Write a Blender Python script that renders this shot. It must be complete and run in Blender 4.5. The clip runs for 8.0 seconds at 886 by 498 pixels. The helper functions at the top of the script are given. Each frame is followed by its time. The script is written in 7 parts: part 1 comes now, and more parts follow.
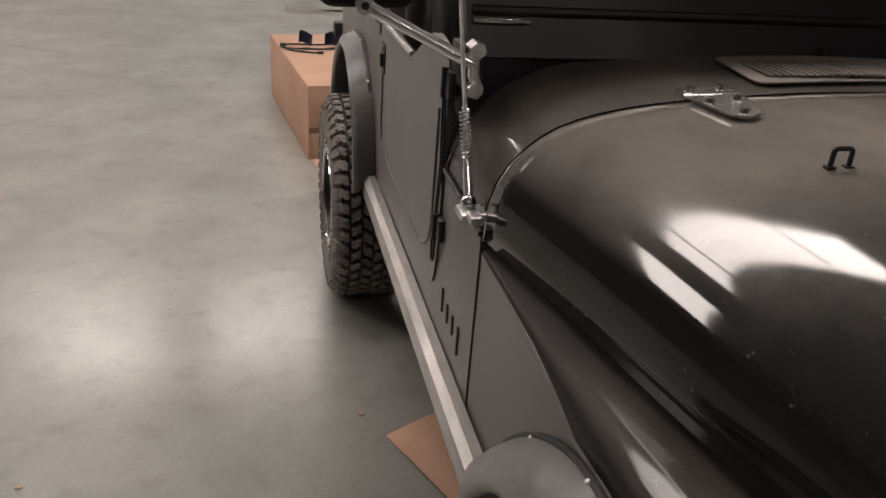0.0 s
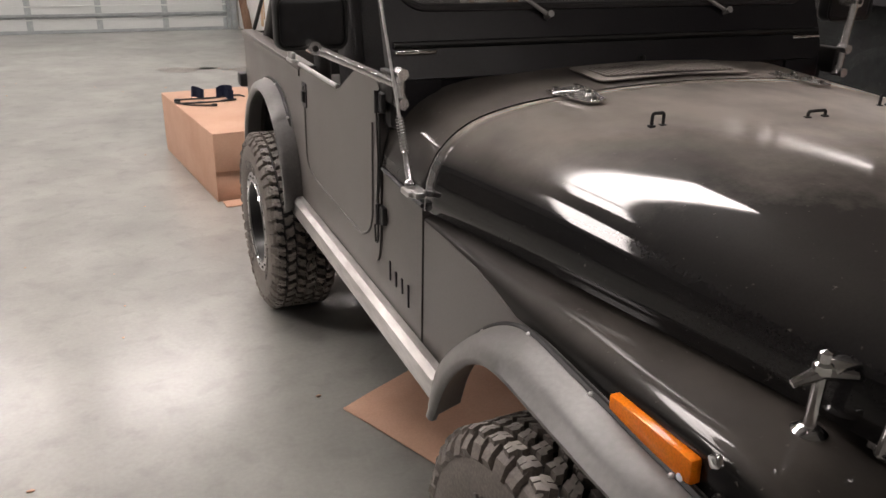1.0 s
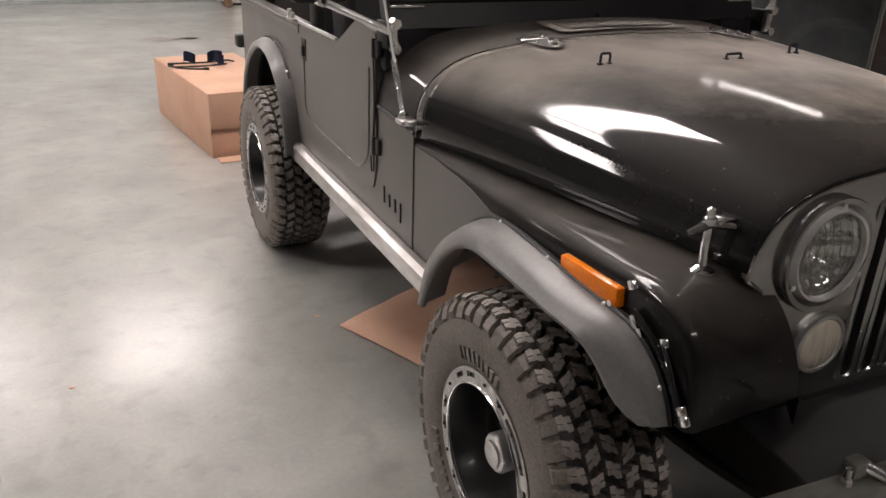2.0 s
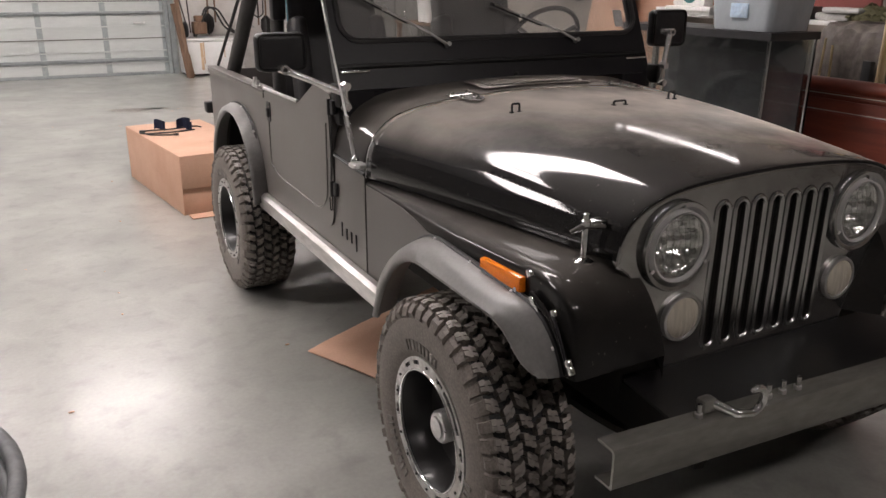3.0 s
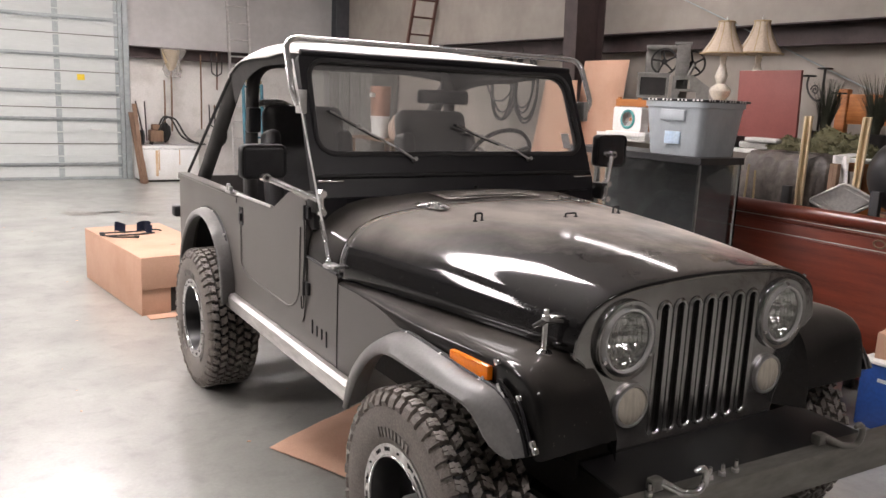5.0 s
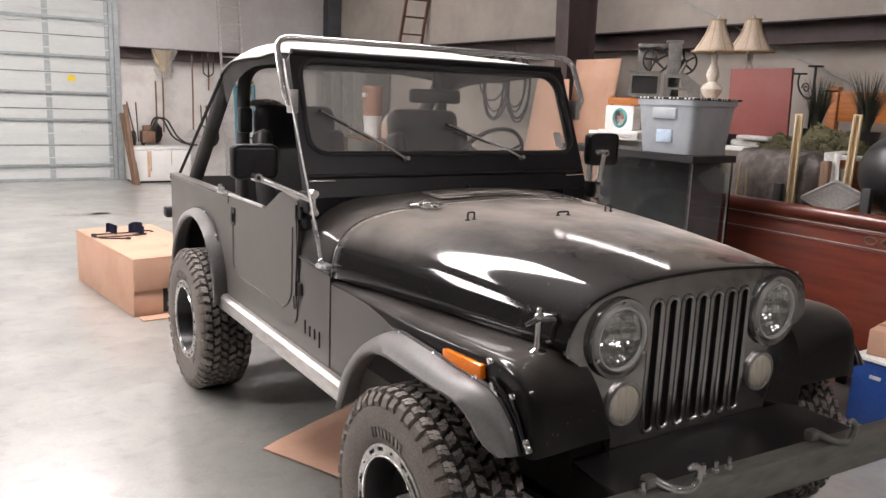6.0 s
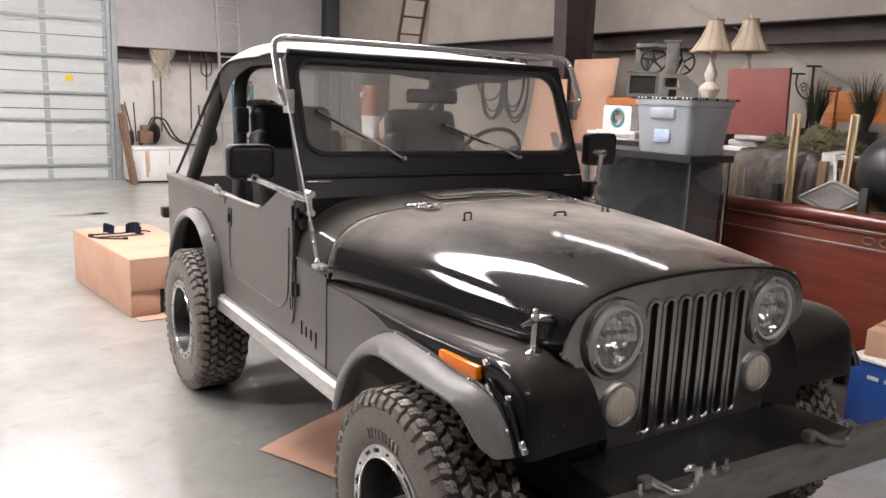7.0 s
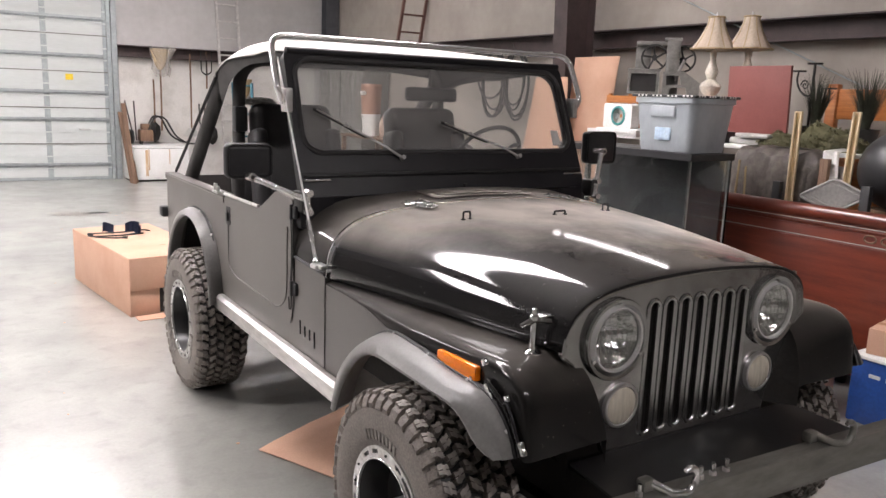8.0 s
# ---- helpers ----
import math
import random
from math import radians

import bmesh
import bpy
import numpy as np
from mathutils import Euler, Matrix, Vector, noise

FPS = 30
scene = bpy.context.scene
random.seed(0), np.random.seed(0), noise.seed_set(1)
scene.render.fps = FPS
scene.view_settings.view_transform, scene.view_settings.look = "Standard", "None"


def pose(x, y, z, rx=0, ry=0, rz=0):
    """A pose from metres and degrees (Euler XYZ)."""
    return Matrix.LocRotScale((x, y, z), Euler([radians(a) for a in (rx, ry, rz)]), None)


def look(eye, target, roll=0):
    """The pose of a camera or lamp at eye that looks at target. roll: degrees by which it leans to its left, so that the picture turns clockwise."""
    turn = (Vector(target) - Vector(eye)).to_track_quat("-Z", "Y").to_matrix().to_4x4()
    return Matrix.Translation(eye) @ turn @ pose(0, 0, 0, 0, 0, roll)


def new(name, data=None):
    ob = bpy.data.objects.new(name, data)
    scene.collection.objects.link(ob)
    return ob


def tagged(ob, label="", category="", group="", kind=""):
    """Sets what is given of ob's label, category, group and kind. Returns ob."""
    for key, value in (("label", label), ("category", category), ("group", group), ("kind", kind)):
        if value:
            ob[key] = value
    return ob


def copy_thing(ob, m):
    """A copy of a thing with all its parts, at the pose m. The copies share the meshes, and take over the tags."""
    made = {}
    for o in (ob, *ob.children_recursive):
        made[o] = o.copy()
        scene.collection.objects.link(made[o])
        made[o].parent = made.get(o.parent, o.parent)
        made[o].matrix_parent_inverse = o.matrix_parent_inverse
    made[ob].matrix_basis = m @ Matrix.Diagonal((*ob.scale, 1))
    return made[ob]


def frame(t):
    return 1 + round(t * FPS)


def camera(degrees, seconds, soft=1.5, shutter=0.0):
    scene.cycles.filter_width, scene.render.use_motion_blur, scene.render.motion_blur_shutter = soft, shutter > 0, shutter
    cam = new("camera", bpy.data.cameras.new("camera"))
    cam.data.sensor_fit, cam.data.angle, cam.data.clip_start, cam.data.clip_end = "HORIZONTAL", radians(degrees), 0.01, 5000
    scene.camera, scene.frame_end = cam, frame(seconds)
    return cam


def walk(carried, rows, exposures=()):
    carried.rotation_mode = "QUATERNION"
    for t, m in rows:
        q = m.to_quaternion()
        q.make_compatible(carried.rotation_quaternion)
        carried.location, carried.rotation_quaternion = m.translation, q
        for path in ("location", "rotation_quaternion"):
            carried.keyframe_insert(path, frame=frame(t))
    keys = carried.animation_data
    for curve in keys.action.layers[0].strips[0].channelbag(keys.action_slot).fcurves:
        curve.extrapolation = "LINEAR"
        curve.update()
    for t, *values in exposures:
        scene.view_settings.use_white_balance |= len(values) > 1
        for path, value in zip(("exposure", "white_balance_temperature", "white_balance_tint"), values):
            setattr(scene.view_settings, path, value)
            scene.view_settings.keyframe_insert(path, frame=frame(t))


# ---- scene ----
cam = camera(59.0, 8.0)
PATH = [
    (0, (-1.137, -0.469, 1.551), (-0.694, 1.277, 0.683), 4.2),
    (0.5, (-1.356, -0.657, 1.608), (-0.569, 0.976, 0.762), 1.1),
    (1, (-1.435, -0.926, 1.594), (-0.693, 0.772, 0.841), 1.2),
    (1.5, (-1.539, -1.142, 1.585), (-0.865, 0.573, 0.807), 2.9),
    (1.7, (-1.589, -1.198, 1.58), (-0.851, 0.482, 0.784), 3.2),
    (2.8, (-1.75, -1.697, 1.617), (-0.887, -0.041, 0.901), 0.3),
    (3, (-1.793, -1.764, 1.635), (-0.898, -0.1, 0.979), 0.4),
    (3.5, (-1.909, -1.86, 1.657), (-0.929, -0.185, 1.176), 1.3),
    (4, (-1.97, -1.912, 1.651), (-0.941, -0.245, 1.244), 2.3),
    (4.5, (-1.982, -1.92, 1.652), (-0.939, -0.257, 1.269), 2.5),
    (6, (-1.976, -1.918, 1.649), (-0.91, -0.268, 1.27), 2.2),
    (6.5, (-1.973, -1.919, 1.653), (-0.904, -0.272, 1.273), 2.2),
    (7, (-1.965, -1.915, 1.65), (-0.897, -0.268, 1.271), 2.2),
    (7.5, (-1.957, -1.909, 1.649), (-0.89, -0.261, 1.269), 2.2),
    (8, (-1.949, -1.905, 1.651), (-0.883, -0.256, 1.267), 2.1),
]
walk(cam, [(t, look(eye, target, roll)) for t, eye, target, roll in PATH],
     [(0, -0.24, 7050, 10), (0.5, 0.02, 6950, 10), (1.0, 0.33, 6850, 10), (1.5, 0.43, 6800, 10), (3.0, 0.53, 6700, 10), (3.5, 0.78, 6600, 10), (4.0, 0.98, 6600, 10), (4.5, 1.0, 6600, 10), (6.0, 1.03, 6550, 10), (7.0, 1.14, 6500, 10), (8.0, 1.16, 6450, 10)])


# ---- world and light ----
world = bpy.data.worlds.new("world")
scene.world = world
world.use_nodes = True
world.node_tree.nodes["Background"].inputs[0].default_value = (0.9, 0.95, 1.0, 1)
world.node_tree.nodes["Background"].inputs[1].default_value = 0.02
LAMP_NEAR, LAMP_FAR, FILL_POWER, STREAK_POWER = 17.8, 16.8, 29.0, 10.0
CEIL = 4.9
WALL_BACK, WALL_RIGHT, WALL_LEFT, WALL_FRONT = 12.9, 4.75, -14.0, -11.0


# ---- materials ----
def mat(name, c, rough=0.5, metal=0.0, c2=None, scale=5.0, lo=0.35, hi=0.65, bump=0.0, bscale=60.0, rvar=0.08,
        coat=0.0, stretch=(1, 1, 1), fine=0.12, dust=0.0, dust_from=0.78, dust_nose=1.0, dust_skew=0.0, grime_tail=None, transmission=0.0, emit=None, alpha=1.0, spec=0.5, sheen=0.0):
    m = bpy.data.materials.new(name)
    m.use_nodes = True
    nt = m.node_tree
    b = nt.nodes["Principled BSDF"]
    N, L = nt.nodes.new, nt.links.new
    co = N("ShaderNodeTexCoord")
    mp = N("ShaderNodeMapping")
    mp.inputs["Scale"].default_value = stretch
    L(co.outputs["Object"], mp.inputs[0])
    n1 = N("ShaderNodeTexNoise")
    n1.inputs["Scale"].default_value, n1.inputs["Detail"].default_value, n1.inputs["Roughness"].default_value = scale, 7, 0.6
    L(mp.outputs[0], n1.inputs["Vector"])
    n2 = N("ShaderNodeTexNoise")
    n2.inputs["Scale"].default_value, n2.inputs["Detail"].default_value = bscale, 5
    L(mp.outputs[0], n2.inputs["Vector"])
    r = N("ShaderNodeMapRange")
    r.inputs["From Min"].default_value, r.inputs["From Max"].default_value = lo, hi
    L(n1.outputs["Fac"], r.inputs["Value"])
    mx = N("ShaderNodeMix")
    mx.data_type = "RGBA"
    c2 = c2 or tuple(v * 0.8 for v in c)
    mx.inputs["A"].default_value, mx.inputs["B"].default_value = (*c, 1), (*c2, 1)
    L(r.outputs[0], mx.inputs["Factor"])
    f = N("ShaderNodeMapRange")
    f.inputs["From Min"].default_value, f.inputs["From Max"].default_value = 0.3, 0.7
    f.inputs["To Min"].default_value, f.inputs["To Max"].default_value = 1 - fine, 1 + fine
    L(n2.outputs["Fac"], f.inputs["Value"])
    g = N("ShaderNodeMix")
    g.data_type, g.blend_type = "RGBA", "MULTIPLY"
    g.inputs["Factor"].default_value = 1
    L(mx.outputs["Result"], g.inputs["A"])
    L(f.outputs[0], g.inputs["B"])
    colour = g.outputs["Result"]
    rr = N("ShaderNodeMapRange")
    rr.inputs["From Min"].default_value, rr.inputs["From Max"].default_value = 0.3, 0.7
    rr.inputs["To Min"].default_value, rr.inputs["To Max"].default_value = max(0.02, rough - rvar), min(1, rough + rvar)
    L(n1.outputs["Fac"], rr.inputs["Value"])
    roughness = rr.outputs[0]
    if dust:
        geo = N("ShaderNodeNewGeometry")
        sep = N("ShaderNodeSeparateXYZ")
        L(geo.outputs["Normal"], sep.inputs[0])
        up = N("ShaderNodeMapRange")
        up.inputs["From Min"].default_value, up.inputs["From Max"].default_value = dust_from, 1.0
        up.inputs["To Max"].default_value = dust
        L(sep.outputs["Z"], up.inputs["Value"])
        dn = N("ShaderNodeTexNoise")
        dn.inputs["Scale"].default_value, dn.inputs["Detail"].default_value = 3.5, 8
        L(co.outputs["Object"], dn.inputs["Vector"])
        dr = N("ShaderNodeMapRange")
        dr.inputs["From Min"].default_value, dr.inputs["From Max"].default_value = 0.3, 0.65
        dr.inputs["To Min"].default_value = 0.40
        L(dn.outputs["Fac"], dr.inputs["Value"])
        mu = N("ShaderNodeMath")
        mu.operation = "MULTIPLY"
        sy, ny = N("ShaderNodeSeparateXYZ"), N("ShaderNodeMapRange")
        L(co.outputs["Object"], sy.inputs[0])
        ny.inputs["From Min"].default_value, ny.inputs["From Max"].default_value = (-0.20, 0.24) if dust_skew else (-0.12, 0.55)
        ny.inputs["To Min"].default_value = dust_nose
        # wiped front edge, skewed across the panel and ragged
        sk, rag = N("ShaderNodeMath"), N("ShaderNodeMath")
        sk.operation = rag.operation = "MULTIPLY_ADD"
        sk.inputs[1].default_value = dust_skew
        rag.inputs[1].default_value = 0.55 if dust_skew else 0.0
        rn = N("ShaderNodeTexNoise")
        rn.inputs["Scale"].default_value, rn.inputs["Detail"].default_value, rn.inputs["Roughness"].default_value = 5.0, 9, 0.7
        L(co.outputs["Object"], rn.inputs["Vector"])
        L(sy.outputs["X"], sk.inputs[0])
        L(sy.outputs["Y"], sk.inputs[2])
        centred = N("ShaderNodeMath")
        centred.operation = "SUBTRACT"
        centred.inputs[1].default_value = 0.5
        L(rn.outputs["Fac"], centred.inputs[0])
        L(centred.outputs[0], rag.inputs[0])
        L(sk.outputs[0], rag.inputs[2])
        L(rag.outputs[0], ny.inputs["Value"])
        wiped = N("ShaderNodeMath")
        wiped.operation = "MULTIPLY"
        L(up.outputs[0], wiped.inputs[0])
        L(ny.outputs[0], wiped.inputs[1])
        L(wiped.outputs[0], mu.inputs[0])
        L(dr.outputs[0], mu.inputs[1])
        dm = N("ShaderNodeMix")
        dm.data_type = "RGBA"
        dm.inputs["B"].default_value = (0.27, 0.238, 0.205, 1)
        L(mu.outputs[0], dm.inputs["Factor"])
        L(colour, dm.inputs["A"])
        sp = N("ShaderNodeTexNoise")
        sp.inputs["Scale"].default_value, sp.inputs["Detail"].default_value = 70, 3
        L(co.outputs["Object"], sp.inputs["Vector"])
        sr = N("ShaderNodeMapRange")
        sr.inputs["From Min"].default_value, sr.inputs["From Max"].default_value = 0.70, 0.76
        sr.inputs["To Max"].default_value = 0.28
        L(sp.outputs["Fac"], sr.inputs["Value"])
        sm = N("ShaderNodeMix")
        sm.data_type = "RGBA"
        sm.inputs["B"].default_value = (0.30, 0.28, 0.25, 1)
        L(sr.outputs[0], sm.inputs["Factor"])
        L(dm.outputs["Result"], sm.inputs["A"])
        colour = sm.outputs["Result"]
        ra = N("ShaderNodeMath")
        ra.operation = "MULTIPLY_ADD"
        ra.inputs[1].default_value = 0.55
        L(mu.outputs[0], ra.inputs[0])
        L(roughness, ra.inputs[2])
        roughness = ra.outputs[0]
        cr = N("ShaderNodeMath")
        cr.operation = "MULTIPLY_ADD"
        cr.inputs[1].default_value, cr.inputs[2].default_value = 0.12, 0.055
        L(mu.outputs[0], cr.inputs[0])
        L(cr.outputs[0], b.inputs["Coat Roughness"])
        sh = N("ShaderNodeMath")
        sh.operation = "MULTIPLY_ADD"
        sh.inputs[1].default_value, sh.inputs[2].default_value = 4.2, 0.0
        L(mu.outputs[0], sh.inputs[0])
        L(sh.outputs[0], b.inputs["Sheen Weight"])
        b.inputs["Sheen Roughness"].default_value = 0.28
        film = N("ShaderNodeMath")
        film.operation = "MULTIPLY_ADD"
        film.inputs[1].default_value, film.inputs[2].default_value = 0.45, 0.04
        L(mu.outputs[0], film.inputs[0])
        L(film.outputs[0], b.inputs["Specular IOR Level"])
        b.inputs["Sheen Tint"].default_value = (0.85, 0.78, 0.72, 1)
    if grime_tail:
        ts, tr = N("ShaderNodeSeparateXYZ"), N("ShaderNodeMapRange")
        L(co.outputs["Object"], ts.inputs[0])
        tr.inputs["From Min"].default_value, tr.inputs["From Max"].default_value = 0.02, 0.42
        L(ts.outputs["Y"], tr.inputs["Value"])
        tm = N("ShaderNodeMix")
        tm.data_type = "RGBA"
        tm.inputs["B"].default_value = (*grime_tail, 1)
        L(tr.outputs[0], tm.inputs["Factor"])
        L(colour, tm.inputs["A"])
        colour = tm.outputs["Result"]
        tc = N("ShaderNodeMapRange")
        tc.inputs["To Min"].default_value, tc.inputs["To Max"].default_value = coat, 0.35
        L(tr.outputs[0], tc.inputs["Value"])
        L(tc.outputs[0], b.inputs["Coat Weight"])
    L(colour, b.inputs["Base Color"])
    L(roughness, b.inputs["Roughness"])
    b.inputs["Metallic"].default_value = metal
    if not grime_tail:
        b.inputs["Coat Weight"].default_value = coat
    if not dust:
        b.inputs["Coat Roughness"].default_value = 0.06
    b.inputs["Transmission Weight"].default_value = transmission
    if not dust:
        b.inputs["Specular IOR Level"].default_value = spec
    b.inputs["Alpha"].default_value = alpha
    if sheen:
        b.inputs["Sheen Weight"].default_value, b.inputs["Sheen Roughness"].default_value = sheen, 0.5
        b.inputs["Sheen Tint"].default_value = (0.85, 0.78, 0.72, 1)
    if emit:
        b.inputs["Emission Color"].default_value = (*emit[:3], 1)
        b.inputs["Emission Strength"].default_value = emit[3]
    if bump:
        bp = N("ShaderNodeBump")
        bp.inputs["Strength"].default_value, bp.inputs["Distance"].default_value = bump, 0.01
        L(n2.outputs["Fac"], bp.inputs["Height"])
        L(bp.outputs[0], b.inputs["Normal"])
    return m


PAINT = mat("gloss_black_paint", (0.008, 0.008, 0.009), 0.42, c2=(0.012, 0.011, 0.011), scale=3, rvar=0.05, dust=0.82, dust_from=0.45, dust_nose=0.06, dust_skew=0.5, bscale=220, coat=1.0)
COWLPAINT = mat("dusty_cowl_paint", (0.012, 0.011, 0.011), 0.42, c2=(0.018, 0.016, 0.015), scale=3, rvar=0.05, dust=0.45, dust_from=0.15, bscale=220, coat=0.8)
FENDERPAINT = mat("dusty_fender_paint", (0.009, 0.009, 0.010), 0.42, c2=(0.014, 0.013, 0.012), scale=4, rvar=0.05, dust=0.55, dust_from=0.35, dust_nose=0.45, grime_tail=(0.036, 0.033, 0.031), bscale=220, coat=1.0)
FENDERPAINT.node_tree.nodes["Principled BSDF"].inputs["Coat IOR"].default_value = 1.32
SIDE = mat("dusty_black_paint", (0.064, 0.059, 0.056), 0.37, c2=(0.084, 0.077, 0.073), scale=2.5, rvar=0.06, bscale=160, bump=0.015, sheen=0.25)
FRAMEBLACK = mat("satin_black_paint", (0.013, 0.012, 0.015), 0.36, c2=(0.019, 0.018, 0.020), spec=0.35, bscale=120, rvar=0.08)
FLARE = mat("weathered_black_plastic", (0.15, 0.147, 0.143), 0.38, c2=(0.20, 0.196, 0.19), scale=6, lo=0.50, hi=0.80, bscale=90, bump=0.015, fine=0.1, sheen=0.2)
RUBBER = mat("tyre_rubber", (0.145, 0.126, 0.112), 0.6, c2=(0.20, 0.176, 0.155), scale=7, bump=0.025, bscale=150, fine=0.25)
# inner rows: less dust, and the flares' shade is put into the colour
TREADSHADED = mat("shaded_tread_rubber", (0.19, 0.17, 0.152), 0.55, c2=(0.13, 0.116, 0.104), scale=16, bump=0.05, fine=0.2)
# scuffed dusty tops, coloured paler also for light from above
TREADTOP = mat("scuffed_tread_rubber", (0.27, 0.246, 0.225), 0.55, c2=(0.16, 0.145, 0.131), scale=16, bump=0.05, fine=0.2)
RIMBLACK = mat("gloss_black_enamel", (0.010, 0.010, 0.011), 0.36, c2=(0.016, 0.015, 0.015), coat=0.15, rvar=0.05)
# lighter than black rubber: the seal's reflection is put into its grey
GASKET = mat("greyed_rubber_seal", (0.045, 0.044, 0.046), 0.42)
def vary(m, low, high):
    """Lets pieces that share this material differ in shade, object by object and island by island."""
    nt = m.node_tree
    b = nt.nodes["Principled BSDF"]
    src = b.inputs["Base Color"].links[0].from_socket
    info, geo = nt.nodes.new("ShaderNodeObjectInfo"), nt.nodes.new("ShaderNodeNewGeometry")
    add, rng_, mul = nt.nodes.new("ShaderNodeMath"), nt.nodes.new("ShaderNodeMapRange"), nt.nodes.new("ShaderNodeMix")
    add.operation = "ADD"
    nt.links.new(info.outputs["Random"], add.inputs[0])
    nt.links.new(geo.outputs["Random Per Island"], add.inputs[1])
    rng_.inputs["From Max"].default_value = 2.0
    rng_.inputs["To Min"].default_value, rng_.inputs["To Max"].default_value = low, high
    nt.links.new(add.outputs[0], rng_.inputs["Value"])
    mul.data_type, mul.blend_type = "RGBA", "MULTIPLY"
    mul.inputs["Factor"].default_value = 1
    nt.links.new(src, mul.inputs["A"])
    nt.links.new(rng_.outputs[0], mul.inputs["B"])
    nt.links.new(mul.outputs["Result"], b.inputs["Base Color"])
    return m


vary(TREADTOP, 0.6, 1.4)
vary(TREADSHADED, 0.6, 1.5)
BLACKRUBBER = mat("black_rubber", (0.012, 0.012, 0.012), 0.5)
CHROME = mat("chrome", (0.92, 0.92, 0.92), 0.13, 1.0, c2=(0.84, 0.83, 0.82), scale=20, rvar=0.05)
DULLCHROME = mat("tarnished_chrome", (0.68, 0.67, 0.66), 0.32, 0.75, c2=(0.56, 0.55, 0.53), scale=14, rvar=0.06, bump=0.02)
# near-white and barely metallic: the chrome's bright reflection is put into colour
WHIP = mat("reflection_white_whip", (0.92, 0.91, 0.90), 0.25, 0.12, c2=(0.84, 0.83, 0.82), scale=8, rvar=0.04)
DUSTPLATE = mat("dusty_vent_metal", (0.40, 0.37, 0.335), 0.45, 0.35, c2=(0.32, 0.295, 0.265), scale=12, fine=0.08)
HINGEPLATE = mat("dusty_chrome_plate", (0.62, 0.605, 0.58), 0.24, 0.88, c2=(0.56, 0.545, 0.52), scale=12, rvar=0.03, fine=0.02)
BRIGHTROD = mat("bright_plated_rod", (0.93, 0.92, 0.91), 0.20, 0.75, c2=(0.86, 0.85, 0.84), scale=8, rvar=0.04)
STAINLESS = mat("polished_stainless", (0.88, 0.87, 0.86), 0.18, 0.55, c2=(0.72, 0.71, 0.70), scale=8, rvar=0.03, fine=0.03)
GRILLE = mat("smoked_metal", (0.54, 0.535, 0.53), 0.13, 0.95, c2=(0.34, 0.335, 0.33), scale=4, rvar=0.05, fine=0.03, bump=0.35, bscale=7)
ALUMINIUM = mat("scuffed_aluminium", (0.70, 0.68, 0.66), 0.38, 0.75, c2=(0.55, 0.53, 0.51), scale=18, bump=0.05, stretch=(1, 0.2, 1))
SILVER = mat("machined_silver", (0.62, 0.61, 0.6), 0.35, 0.7, c2=(0.42, 0.4, 0.38), scale=25, bump=0.04, rvar=0.05)
STEEL = mat("worn_bumper_steel", (0.28, 0.272, 0.248), 0.36, 0.45, c2=(0.18, 0.174, 0.157), scale=7, bump=0.03, fine=0.12, stretch=(0.3, 1, 1))
AMBER = mat("amber_plastic", (1.0, 0.27, 0.012), 0.18, c2=(1.0, 0.22, 0.01), scale=30, bump=0.05, bscale=200, rvar=0.04)
REFLECTOR = mat("lamp_reflector", (0.95, 0.95, 0.93), 0.10, 0.92, c2=(0.7, 0.7, 0.68), scale=20)
RIMCHROME = mat("smoked_chrome", (0.62, 0.62, 0.62), 0.20, 1.0, c2=(0.44, 0.44, 0.43), scale=3, rvar=0.03, fine=0.03)
MILKLENS = mat("milky_yellowed_lens", (0.62, 0.57, 0.48), 0.25, c2=(0.52, 0.475, 0.39), scale=30, stretch=(1, 1, 0.15), bump=0.2, bscale=90)
CLEARLENS = mat("milky_lamp_lens", (0.40, 0.385, 0.36), 0.30, c2=(0.32, 0.305, 0.285), scale=16, bump=0.25, bscale=26, stretch=(4, 1, 0.3), fine=0.1)
VINYL = mat("black_vinyl", (0.062, 0.060, 0.062), 0.42, bump=0.2, bscale=140)
CANVAS = mat("white_canvas", (0.78, 0.76, 0.73), 0.75, c2=(0.66, 0.64, 0.6), scale=6, bump=0.1, bscale=300)
TOPUNDER = mat("black_canvas", (0.07, 0.067, 0.065), 0.8, bump=0.1, bscale=300)
DARK = mat("dark_underbody", (0.012, 0.011, 0.010), 0.75, c2=(0.022, 0.019, 0.016), scale=12, bump=0.2)
CARD = mat("brown_cardboard", (0.57, 0.352, 0.25), 0.75, c2=(0.52, 0.312, 0.215), scale=3, bump=0.04, bscale=120, fine=0.05)
CARDDARK = mat("cardboard_edge", (0.36, 0.18, 0.095), 0.8, bump=0.2, bscale=90, stretch=(0.3, 0.3, 1))
NAVY = mat("navy_webbing", (0.012, 0.018, 0.055), 0.7, bump=0.3, bscale=300)
WHITEPAINT = mat("white_enamel", (0.76, 0.76, 0.75), 0.35, c2=(0.68, 0.67, 0.64), scale=3, bump=0.03)
RUST = mat("rust_streak", (0.42, 0.24, 0.11), 0.8, c2=(0.6, 0.45, 0.3), scale=12, stretch=(1, 1, 0.2))
GALV = mat("galvanised_steel", (0.38, 0.41, 0.415), 0.45, 0.45, c2=(0.32, 0.35, 0.35), scale=10, bump=0.015, fine=0.06)
DOORPANEL = mat("white_door_steel", (0.56, 0.585, 0.57), 0.5, c2=(0.51, 0.535, 0.52), scale=2, bump=0.008, bscale=30, stretch=(0.3, 1, 1.5), fine=0.03)
